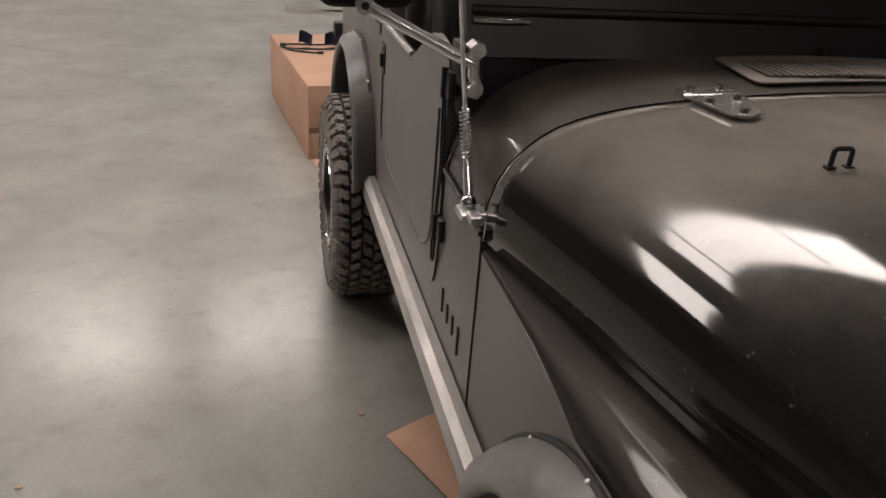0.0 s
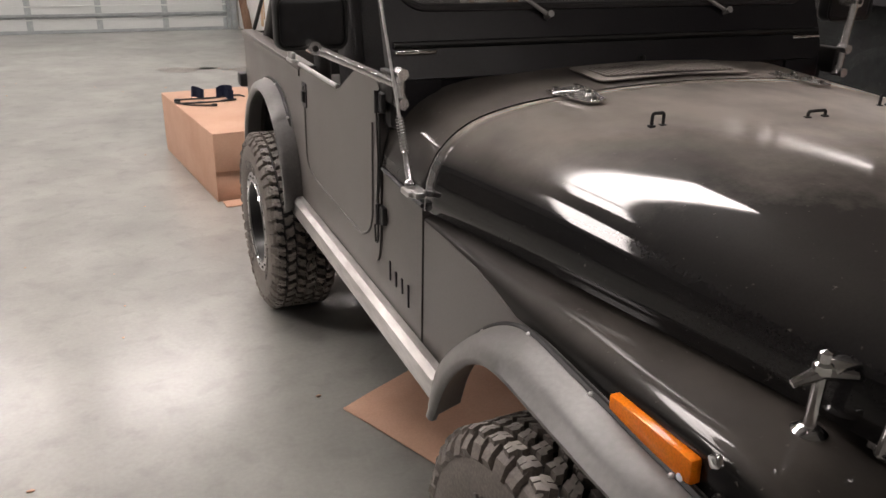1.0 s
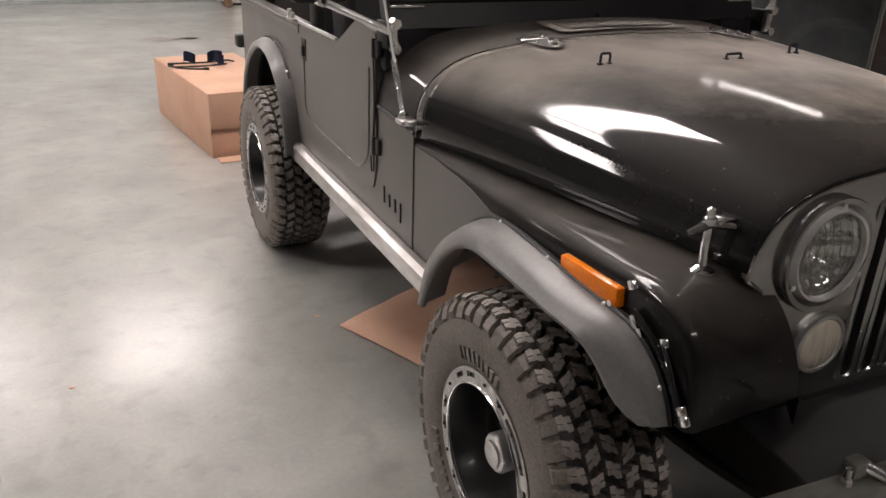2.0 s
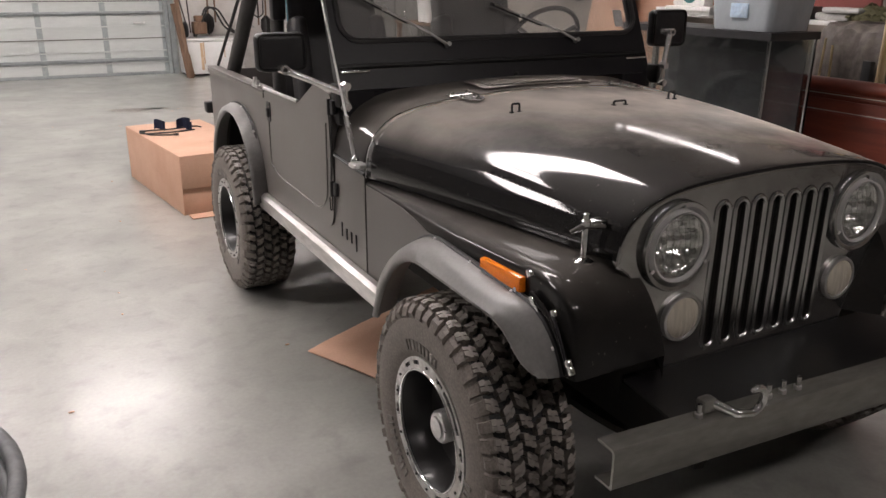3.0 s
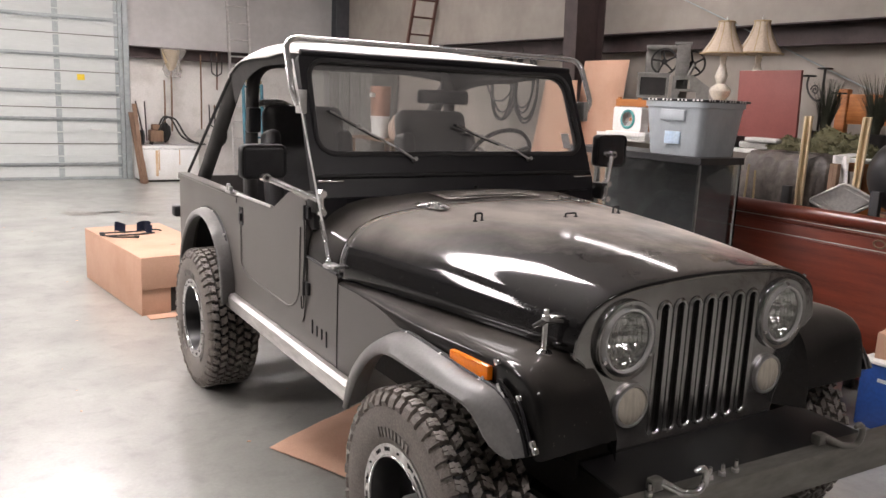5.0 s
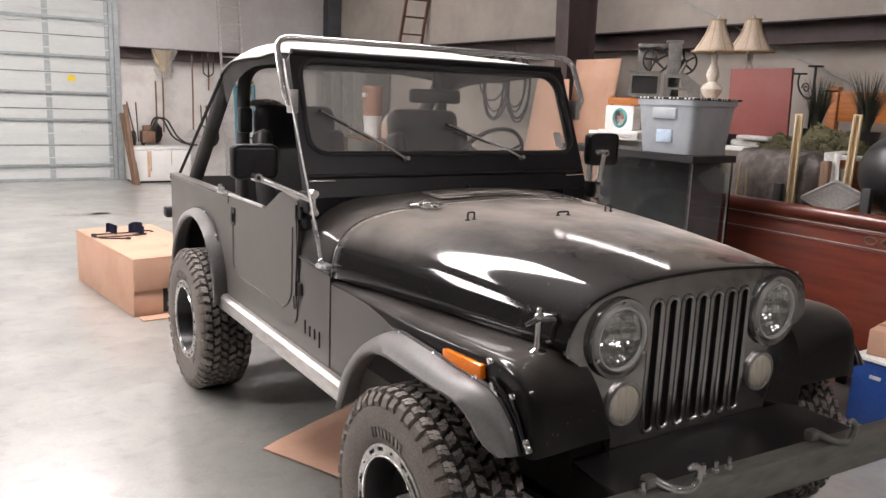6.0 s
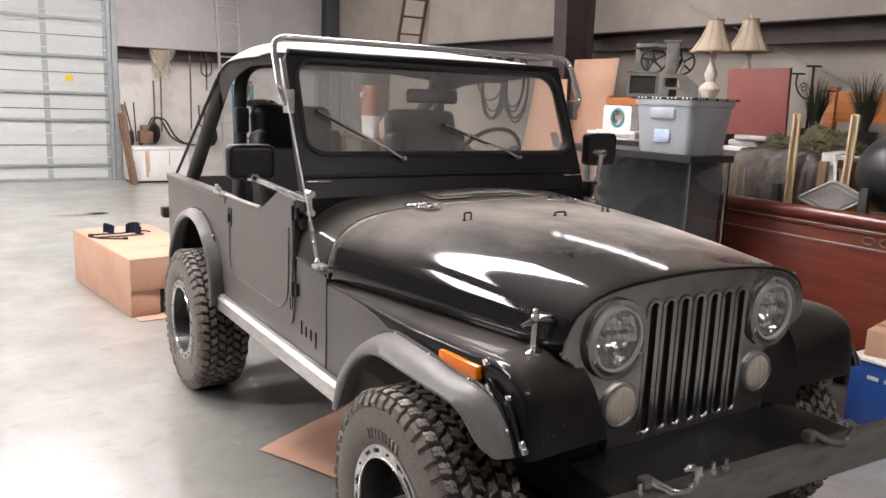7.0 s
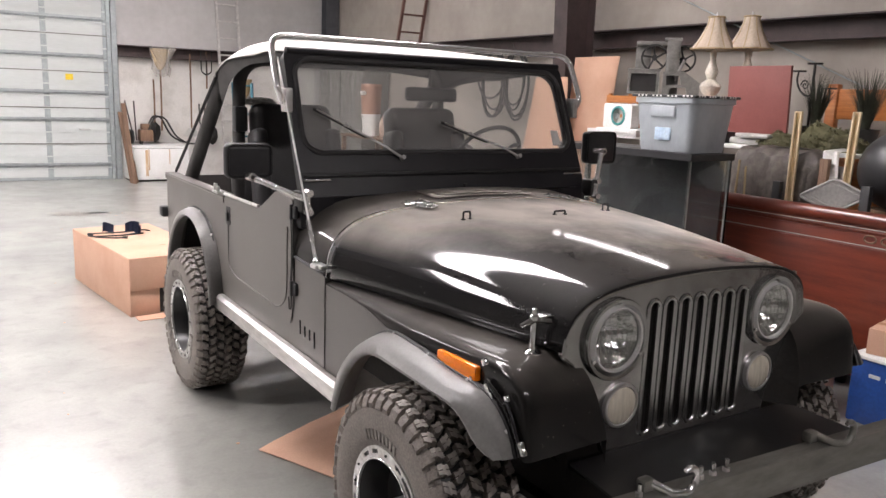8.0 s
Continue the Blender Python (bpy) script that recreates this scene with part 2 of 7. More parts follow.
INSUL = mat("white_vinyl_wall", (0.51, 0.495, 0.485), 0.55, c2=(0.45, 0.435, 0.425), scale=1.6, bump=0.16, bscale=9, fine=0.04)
# same vinyl as INSUL; the side wall's dimmer, warmer light is coloured in
SHADEDWALL = mat("shaded_warm_vinyl", (0.35, 0.316, 0.28), 0.6, c2=(0.285, 0.254, 0.223), scale=1.3, bump=0.16, bscale=9, fine=0.04)
# unseen walls and ceiling, coloured dark so the car paint reflects less light
DULLWALL = mat("unseen_dark_wall", (0.26, 0.25, 0.235), 0.6, c2=(0.21, 0.205, 0.195), scale=1.6, bump=0.2, bscale=9)
ROOF = mat("unseen_dull_ceiling", (0.26, 0.25, 0.24), 0.65, c2=(0.20, 0.195, 0.19), scale=1.6, bump=0.2, bscale=9)
LINER = mat("stained_white_panel", (0.62, 0.60, 0.57), 0.5, c2=(0.44, 0.415, 0.385), scale=1.8, lo=0.5, hi=0.75, bump=0.06, bscale=40, fine=0.06)
# far corner column: its hazy blue-grey look is put into the colour
HAZEIRON = mat("hazy_grey_steel", (0.075, 0.078, 0.088), 0.5, c2=(0.055, 0.057, 0.064), scale=5, bump=0.05)
REDIRON = mat("red_oxide_steel", (0.055, 0.034, 0.032), 0.55, c2=(0.04, 0.027, 0.026), scale=6, bump=0.05)
WOODRAW = mat("pale_pine", (0.74, 0.62, 0.42), 0.6, c2=(0.62, 0.48, 0.28), scale=10, stretch=(6, 6, 0.6), bump=0.08)
WOODDARK = mat("weathered_wood", (0.20, 0.12, 0.075), 0.7, c2=(0.13, 0.075, 0.045), scale=8, stretch=(8, 8, 0.6), bump=0.1)
CHERRY = mat("cherry_veneer", (0.20, 0.040, 0.020), 0.37, c2=(0.13, 0.024, 0.013), scale=3, stretch=(2, 0.5, 7), bump=0.02, coat=0.4)
ORANGEWOOD = mat("orange_pine", (0.50, 0.19, 0.05), 0.45, c2=(0.36, 0.12, 0.03), scale=4, stretch=(1, 0.6, 8), bump=0.05)
MAROON = mat("maroon_board", (0.23, 0.068, 0.058), 0.6, c2=(0.20, 0.056, 0.05), scale=3, fine=0.04)
GREYSTEEL = mat("grey_machine_paint", (0.20, 0.195, 0.18), 0.5, c2=(0.13, 0.125, 0.115), scale=9, bump=0.08)
IRON = mat("black_iron", (0.02, 0.018, 0.017), 0.5, bump=0.1)
SHADE = mat("pleated_lampshade", (0.52, 0.43, 0.34), 0.85, c2=(0.50, 0.42, 0.33), scale=5, bump=0.15, bscale=80)
PORCELAIN = mat("cream_porcelain", (0.74, 0.69, 0.60), 0.2, c2=(0.66, 0.60, 0.50), rvar=0.04)
BINPLASTIC = mat("clear_storage_plastic", (0.60, 0.655, 0.69), 0.38, c2=(0.47, 0.51, 0.54), scale=4, fine=0.03, stretch=(1, 1, 0.4), alpha=0.66)
TANKGLASS = mat("aquarium_glass", (0.86, 0.9, 0.9), 0.03, transmission=1.0, rvar=0.01)
BLUEPLASTIC = mat("blue_plastic", (0.015, 0.07, 0.30), 0.4, c2=(0.012, 0.055, 0.24))
GREYPLASTIC = mat("grey_plastic", (0.46, 0.45, 0.43), 0.5, c2=(0.40, 0.39, 0.37), scale=5)
WHITEPAPER = mat("white_paper", (0.8, 0.79, 0.77), 0.7)
BLACKPLASTIC = mat("black_plastic", (0.026, 0.026, 0.028), 0.42, bump=0.03)
HAZYBAG = mat("thin_pale_plastic", (0.50, 0.47, 0.43), 0.38, c2=(0.40, 0.37, 0.33), scale=9, alpha=0.38)
BAG = mat("grey_plastic_sheet", (0.15, 0.128, 0.113), 0.5, c2=(0.075, 0.064, 0.056), scale=7, bump=0.6, bscale=22, rvar=0.12, fine=0.3)
FOLIAGE = mat("olive_foliage", (0.135, 0.125, 0.062), 0.75, c2=(0.085, 0.08, 0.038), scale=14, bump=0.2)
GRASSY = mat("dark_dry_grass", (0.045, 0.05, 0.03), 0.7, c2=(0.03, 0.03, 0.02), scale=14)
PALEBLUE = mat("pale_blue_print", (0.38, 0.52, 0.66), 0.5, c2=(0.5, 0.6, 0.7), scale=12)
TEAL = mat("teal_plastic", (0.05, 0.26, 0.25), 0.4)
SKYBLUE = mat("light_blue_plastic", (0.06, 0.19, 0.25), 0.45)
HOSE = mat("hose_rubber", (0.045, 0.045, 0.042), 0.5)
GREYHOSE = mat("grey_hose_rubber", (0.16, 0.17, 0.175), 0.5, c2=(0.10, 0.10, 0.105), scale=10)
YELLOW = mat("yellow_sticker", (0.85, 0.62, 0.04), 0.6)
STRAW = mat("broom_straw", (0.48, 0.36, 0.20), 0.85, c2=(0.34, 0.25, 0.14), scale=20, stretch=(8, 8, 0.5), bump=0.3)
LADDERRED = mat("maroon_ladder_paint", (0.16, 0.075, 0.06), 0.5, c2=(0.11, 0.05, 0.04))
GLASS = bpy.data.materials.new("dusty_windscreen_glass")
GLASS.use_nodes = True
_n, _l = GLASS.node_tree.nodes, GLASS.node_tree.links
_n.remove(_n["Principled BSDF"])
_clear, _film, _gloss = _n.new("ShaderNodeBsdfTransparent"), _n.new("ShaderNodeBsdfDiffuse"), _n.new("ShaderNodeBsdfGlossy")
_clear.inputs["Color"].default_value = (0.97, 0.98, 0.975, 1)
_film.inputs["Color"].default_value = (0.80, 0.78, 0.77, 1)
_gloss.inputs["Roughness"].default_value = 0.04
_m1, _m2, _fr, _sm = _n.new("ShaderNodeMixShader"), _n.new("ShaderNodeMixShader"), _n.new("ShaderNodeLayerWeight"), _n.new("ShaderNodeTexNoise")
_fr.inputs["Blend"].default_value = 0.5
_pw, _ad = _n.new("ShaderNodeMath"), _n.new("ShaderNodeMath")
_pw.operation, _ad.operation = "POWER", "MULTIPLY_ADD"
_pw.inputs[1].default_value, _ad.inputs[1].default_value, _ad.inputs[2].default_value = 4.0, 0.5, 0.04
_l.new(_fr.outputs["Facing"], _pw.inputs[0])
_l.new(_pw.outputs[0], _ad.inputs[0])
_sm.inputs["Scale"].default_value, _sm.inputs["Detail"].default_value = 3.0, 6
_mr = _n.new("ShaderNodeMapRange")
_mr.inputs["From Min"].default_value, _mr.inputs["From Max"].default_value = 0.3, 0.7
_mr.inputs["To Min"].default_value, _mr.inputs["To Max"].default_value = 0.09, 0.22
_tc = _n.new("ShaderNodeTexCoord")
_l.new(_tc.outputs["Object"], _sm.inputs["Vector"])
_l.new(_sm.outputs["Fac"], _mr.inputs["Value"])
_l.new(_mr.outputs[0], _m1.inputs["Fac"])
_l.new(_clear.outputs[0], _m1.inputs[1])
_l.new(_film.outputs[0], _m1.inputs[2])
_l.new(_ad.outputs[0], _m2.inputs["Fac"])
_l.new(_m1.outputs[0], _m2.inputs[1])
_l.new(_gloss.outputs[0], _m2.inputs[2])
_l.new(_m2.outputs[0], _n["Material Output"].inputs["Surface"])
LENSGLASS = GLASS.copy()
LENSGLASS.name = "clear_lamp_glass"
LENSGLASS.node_tree.nodes[_mr.name].inputs["To Min"].default_value = 0.0
LENSGLASS.node_tree.nodes[_mr.name].inputs["To Max"].default_value = 0.03
LAMPWHITE = mat("dim_glowing_lens", (0.9, 0.9, 0.88), 0.4, emit=(1.0, 0.925, 0.93, LAMP_NEAR))
LAMPBRIGHT = mat("bright_glowing_lens", (0.9, 0.9, 0.88), 0.4, emit=(1.0, 0.925, 0.93, LAMP_FAR))
STREAKGLOW = mat("hood_streak_glow", (0.9, 0.9, 0.88), 0.4, emit=(1.0, 0.925, 0.93, STREAK_POWER))
FILLGLOW = mat("front_fill_glow", (0.9, 0.9, 0.88), 0.4, emit=(1.0, 0.925, 0.93, FILL_POWER))


def concrete():
    m = bpy.data.materials.new("polished_concrete")
    m.use_nodes = True
    nt = m.node_tree
    b = nt.nodes["Principled BSDF"]
    N, L = nt.nodes.new, nt.links.new
    co = N("ShaderNodeTexCoord")

    def tex(scale, detail, lo, hi, a, z, distortion=0.0):
        n = N("ShaderNodeTexNoise")
        n.inputs["Scale"].default_value, n.inputs["Detail"].default_value, n.inputs["Distortion"].default_value = scale, detail, distortion
        L(co.outputs["Object"], n.inputs["Vector"])
        r = N("ShaderNodeMapRange")
        for k, v in (("From Min", lo), ("From Max", hi), ("To Min", a), ("To Max", z)):
            r.inputs[k].default_value = v
        L(n.outputs["Fac"], r.inputs["Value"])
        return r.outputs[0]

    def mul(a, z):
        x = N("ShaderNodeMath")
        x.operation = "MULTIPLY"
        L(a, x.inputs[0])
        L(z, x.inputs[1])
        return x.outputs[0]

    shade = mul(mul(tex(0.55, 6, 0.3, 0.7, 0.80, 1.12, 0.6), tex(2.6, 10, 0.28, 0.72, 0.80, 1.12, 0.4)), mul(tex(55, 4, 0.3, 0.7, 0.95, 1.05), tex(9, 12, 0.52, 0.76, 1.0, 0.80, 0.3)))
    c = N("ShaderNodeMix")
    c.data_type, c.blend_type = "RGBA", "MULTIPLY"
    c.inputs["Factor"].default_value = 1
    c.inputs["A"].default_value = (0.335, 0.334, 0.310, 1)
    L(shade, c.inputs["B"])
    L(c.outputs["Result"], b.inputs["Base Color"])
    L(tex(1.3, 8, 0.3, 0.7, 0.30, 0.46, 0.5), b.inputs["Roughness"])
    b.inputs["Coat Weight"].default_value = 0.85
    L(tex(2.2, 8, 0.3, 0.7, 0.195, 0.266, 0.3), b.inputs["Coat Roughness"])
    b.inputs["Specular IOR Level"].default_value = 0.6
    n = N("ShaderNodeTexNoise")
    n.inputs["Scale"].default_value, n.inputs["Detail"].default_value = 14, 6
    L(co.outputs["Object"], n.inputs["Vector"])
    bp = N("ShaderNodeBump")
    bp.inputs["Strength"].default_value, bp.inputs["Distance"].default_value = 0.06, 0.01
    L(n.outputs["Fac"], bp.inputs["Height"])
    L(bp.outputs[0], b.inputs["Normal"])
    return m


CONCRETE = concrete()


# ---- building blocks ----
def link(name, bm, material, parent=None, label="", smooth=38):
    bmesh.ops.recalc_face_normals(bm, faces=bm.faces)
    me = bpy.data.meshes.new(name)
    bm.to_mesh(me)
    bm.free()
    me.materials.append(material)
    if smooth:
        me.shade_smooth()
        me.set_sharp_from_angle(angle=radians(smooth))
    ob = new(name, me)
    if parent:
        ob.parent = parent
    if label:
        ob["label"] = label
    return ob


def part(name, bm, material, parent, label="", smooth=38):
    return link(name, bm, material, parent, label, smooth)


def thing(name, at, label, category, group="", rz=0.0):
    ob = new(name)
    ob.empty_display_size = 0.1
    ob.matrix_basis = pose(*at, 0, 0, rz)
    return tagged(ob, label, category, group)


def single(name, bm, material, label, category, group="", kind="", smooth=38):
    return tagged(link(name, bm, material, None, "", smooth), label, category, group, kind)


def box(bm, x0, x1, y0, y1, z0, z1, bevel=0.0, m=None, seg=2):
    r = bmesh.ops.create_cube(bm, size=1)
    vs = r["verts"]
    for v in vs:
        v.co = Vector(((x0 + x1) / 2 + v.co.x * (x1 - x0), (y0 + y1) / 2 + v.co.y * (y1 - y0), (z0 + z1) / 2 + v.co.z * (z1 - z0)))
    if bevel:
        es = {e for v in vs for e in v.link_edges}
        r = bmesh.ops.bevel(bm, geom=list(es), offset=bevel, segments=seg, affect="EDGES", profile=0.5)
        vs = list({v for f in r["faces"] for v in f.verts} | {v for v in vs if v.is_valid})
    if m:
        bmesh.ops.transform(bm, matrix=m, verts=vs)
    return bm


def abox(*a, **k):
    return box(bmesh.new(), *a, **k)


def rings(bm, loops, closed=True, caps=True):
    vs = [[bm.verts.new(p) for p in lp] for lp in loops]
    for a, b in zip(vs, vs[1:]):
        n = len(a)
        for i in range(n if closed else n - 1):
            j = (i + 1) % n
            bm.faces.new((a[i], a[j], b[j], b[i]))
    if caps and closed:
        bm.faces.new(vs[0][::-1])
        bm.faces.new(vs[-1])
    return bm


def tube(bm, pts, r, n=10, caps=True, radii=None):
    pts = [Vector(p) for p in pts]
    loops = []
    side = None
    for i, p in enumerate(pts):
        d = (pts[min(i + 1, len(pts) - 1)] - pts[max(i - 1, 0)]).normalized()
        if side is None:
            side = d.orthogonal().normalized()
        side = (side - d * side.dot(d)).normalized()
        up = d.cross(side)
        rr = radii[i] if radii else r
        loops.append([p + (side * math.cos(a) + up * math.sin(a)) * rr for a in (2 * math.pi * k / n for k in range(n))])
    return rings(bm, loops, True, caps)


def fillet(pts, r, n=5):
    pts = [Vector(p) for p in pts]
    out = [pts[0]]
    for a, b, c in zip(pts, pts[1:], pts[2:]):
        u, v = (a - b), (c - b)
        k = min(r, u.length * 0.49, v.length * 0.49)
        p, q = b + u.normalized() * k, b + v.normalized() * k
        for i in range(n + 1):
            t = i / n
            out.append(p * (1 - t) ** 2 + b * 2 * t * (1 - t) + q * t * t)
    return out + [pts[-1]]


def spline(pts, n):
    """n points, evenly spaced by length, on a smooth curve through pts."""
    P = [np.array(p, float) for p in pts]
    P = [2 * P[0] - P[1]] + P + [2 * P[-1] - P[-2]]
    c = []
    for i in range(1, len(P) - 2):
        for t in np.linspace(0, 1, 12, endpoint=False):
            a, b, d, e = P[i - 1], P[i], P[i + 1], P[i + 2]
            c.append(0.5 * (2 * b + (d - a) * t + (2 * a - 5 * b + 4 * d - e) * t * t + (3 * b - a - 3 * d + e) * t ** 3))
    c = np.array(c + [P[-2]])
    s = np.concatenate([[0], np.cumsum(np.linalg.norm(np.diff(c, axis=0), axis=1))])
    return [tuple(np.interp(q, s, c[:, k]) for k in range(c.shape[1])) for q in np.linspace(0, s[-1], n)]


def rounded(x0, x1, y0, y1, r, n=6):
    out = []
    for cx, cy, a0 in ((x1 - r, y1 - r, 0), (x0 + r, y1 - r, 90), (x0 + r, y0 + r, 180), (x1 - r, y0 + r, 270)):
        for i in range(n + 1):
            a = radians(a0 + 90 * i / n)
            out.append((cx + r * math.cos(a), cy + r * math.sin(a)))
    return out


def circle(cx, cy, r, n=32):
    return [(cx + r * math.cos(2 * math.pi * i / n), cy + r * math.sin(2 * math.pi * i / n)) for i in range(n)]


def plate(bm, outline, holes, thick, place):
    """A flat sheet with holes; place turns (u, v, w) into a point, w across the thickness."""
    edges, verts = [], []
    for lp in [outline, *holes]:
        vs = [bm.verts.new(place(u, v, 0)) for u, v in lp]
        verts += vs
        edges += [bm.edges.new((vs[i], vs[(i + 1) % len(vs)])) for i in range(len(vs))]
    r = bmesh.ops.triangle_fill(bm, use_beauty=True, use_dissolve=False, edges=edges)
    faces = [g for g in r["geom"] if isinstance(g, bmesh.types.BMFace)]
    if thick:
        d = Vector(place(0, 0, thick)) - Vector(place(0, 0, 0))
        r = bmesh.ops.extrude_face_region(bm, geom=faces)
        bmesh.ops.translate(bm, vec=d, verts=[g for g in r["geom"] if isinstance(g, bmesh.types.BMVert)])
    return bm


def revolve(bm, profile, n=48, axis="x"):
    """profile: (along, radius)."""
    def P(s, r, a):
        c, d = r * math.cos(a), r * math.sin(a)
        return (s, c, d) if axis == "x" else ((c, s, d) if axis == "y" else (c, d, s))
    loops = [[P(s, max(r, 0.0004), 2 * math.pi * k / n) for k in range(n)] for s, r in profile]
    return rings(bm, loops, True, False)


def grid(bm, rows):
    vs = [[bm.verts.new(p) for p in row] for row in rows]
    for a, b in zip(vs, vs[1:]):
        for i in range(len(a) - 1):
            bm.faces.new((a[i], a[i + 1], b[i + 1], b[i]))
    return bm


def lerp(a, b, t):
    return tuple(p + (q - p) * t for p, q in zip(a, b))


# ---- the hall ----
def wall(name, x0, x1, y0, y1, z0, z1, material, label):
    return single(name, abox(x0, x1, y0, y1, z0, z1), material, label, "wall", kind="structure")


single("floor", abox(WALL_LEFT, WALL_RIGHT, WALL_FRONT, WALL_BACK, -0.15, 0), CONCRETE, "polished grey concrete workshop floor with stains", "floor", kind="structure")
single("ceiling", abox(WALL_LEFT, WALL_RIGHT, WALL_FRONT, WALL_BACK, CEIL, CEIL + 0.1), ROOF, "unseen hall ceiling, dull grey to darken the paint's reflections", "ceiling", kind="structure")
DOOR_X0, DOOR_X1, DOOR_Z = -3.02, 0.63, 3.66
single("wall_north", plate(bmesh.new(), [(WALL_LEFT, 0), (DOOR_X0, 0), (DOOR_X0, DOOR_Z), (DOOR_X1, DOOR_Z), (DOOR_X1, 0), (WALL_RIGHT, 0), (WALL_RIGHT, CEIL), (WALL_LEFT, CEIL)], [],
                           0.2, lambda u, v, w: (u, WALL_BACK + w, v)), INSUL, "white vinyl lined hall wall with a door opening", "wall", kind="structure")
wall("wall_east", WALL_RIGHT, WALL_RIGHT + 0.2, WALL_FRONT, WALL_BACK + 0.2, 0, CEIL, SHADEDWALL, "vinyl lined hall side wall, its dimmer light put into the colour")
wall("wall_west", WALL_LEFT - 0.2, WALL_LEFT, WALL_FRONT, WALL_BACK + 0.2, 0, CEIL, DULLWALL, "unseen far hall wall, kept dark for the paint's reflections")
wall("wall_south", WALL_LEFT - 0.2, WALL_RIGHT + 0.2, WALL_FRONT - 0.2, WALL_FRONT, 0, CEIL, DULLWALL, "unseen end wall of the hall, kept dark for the paint's reflections")


def channel(bm, x0, x1, y0, y1, z0, z1, out, t=0.012):
    """A C-shaped rail: web on the wall side, two flanges along out (unit vector in plan)."""
    if abs(out[1]) > 0:
        yw = y1 if out[1] < 0 else y0
        box(bm, x0, x1, min(yw, yw + out[1] * t), max(yw, yw + out[1] * t), z0, z1)
        box(bm, x0, x1, y0, y1, z0 - t, z0)
        box(bm, x0, x1, y0, y1, z1, z1 + t)
    else:
        xw = x1 if out[0] < 0 else x0
        box(bm, min(xw, xw + out[0] * t), max(xw, xw + out[0] * t), y0, y1, z0, z1)
        box(bm, x0, x1, y0, y1, z0 - t, z0)
        box(bm, x0, x1, y0, y1, z1, z1 + t)
    return bm


single("girt_north", channel(bmesh.new(), DOOR_X1 + 0.13, WALL_RIGHT - 0.3, WALL_BACK - 0.2, WALL_BACK - 0.002, 2.13, 2.30, (0, -1)), REDIRON, "dark red oxide steel wall girt", "girt", kind="structure")
single("girt_east", channel(bmesh.new(), WALL_RIGHT - 0.2, WALL_RIGHT - 0.002, -4.0, 12.6, 2.26, 2.44, (-1, 0)), REDIRON, "dark red oxide steel wall girt", "girt", kind="structure")
single("liner_north", abox(DOOR_X1 + 0.14, WALL_RIGHT - 0.32, WALL_BACK - 0.02, WALL_BACK - 0.003, 0.0, 2.11), LINER, "stained white panel lining on the lower wall", "wall panel", kind="structure")


def i_column(name, x, y, along, depth0, depth1, flange, z1, steel):
    """A tapered steel frame column, its web across the wall."""
    bm = bmesh.new()
    for a, b in ((0, 0.016), (None, 0.016)):
        pts = []
        for z, dep in ((0, depth0), (z1, depth1)):
            q0 = 0 if a == 0 else dep - 0.016
            pts.append((q0, z))
            pts.append((q0 + 0.016, z))
        lo, hi = pts[:2], pts[2:]
        vs = []
        for s in (-flange / 2, flange / 2):
            for q, z in (lo[0], lo[1], hi[1], hi[0]):
                vs.append(bm.verts.new((x - q, y + s, z) if along == "x" else (x + s, y - q, z)))
        for f in ((0, 1, 2, 3), (4, 5, 6, 7), (0, 1, 5, 4), (1, 2, 6, 5), (2, 3, 7, 6), (3, 0, 4, 7)):
            bm.faces.new([vs[i] for i in f])
    web = [(0.016, 0), (depth0 - 0.016, 0), (depth1 - 0.016, z1), (0.016, z1)]
    plate(bm, web, [], 0.01, (lambda u, v, w: (x - u, y - 0.005 + w, v)) if along == "x" else (lambda u, v, w: (x - 0.005 + w, y - u, v)))
    return single(name, bm, steel, "dark steel frame column of the hall", "column", "frame columns", kind="structure", smooth=0)


i_column("column_east", WALL_RIGHT - 0.202, 5.20, "x", 0.34, 0.50, 0.22, CEIL - 0.005, REDIRON)
i_column("column_east", WALL_RIGHT - 0.202, -2.9, "x", 0.34, 0.50, 0.22, CEIL - 0.005, REDIRON)
i_column("column_corner", WALL_RIGHT - 0.15, WALL_BACK - 0.25, "y", 0.22, 0.25, 0.26, CEIL - 0.005, HAZEIRON)


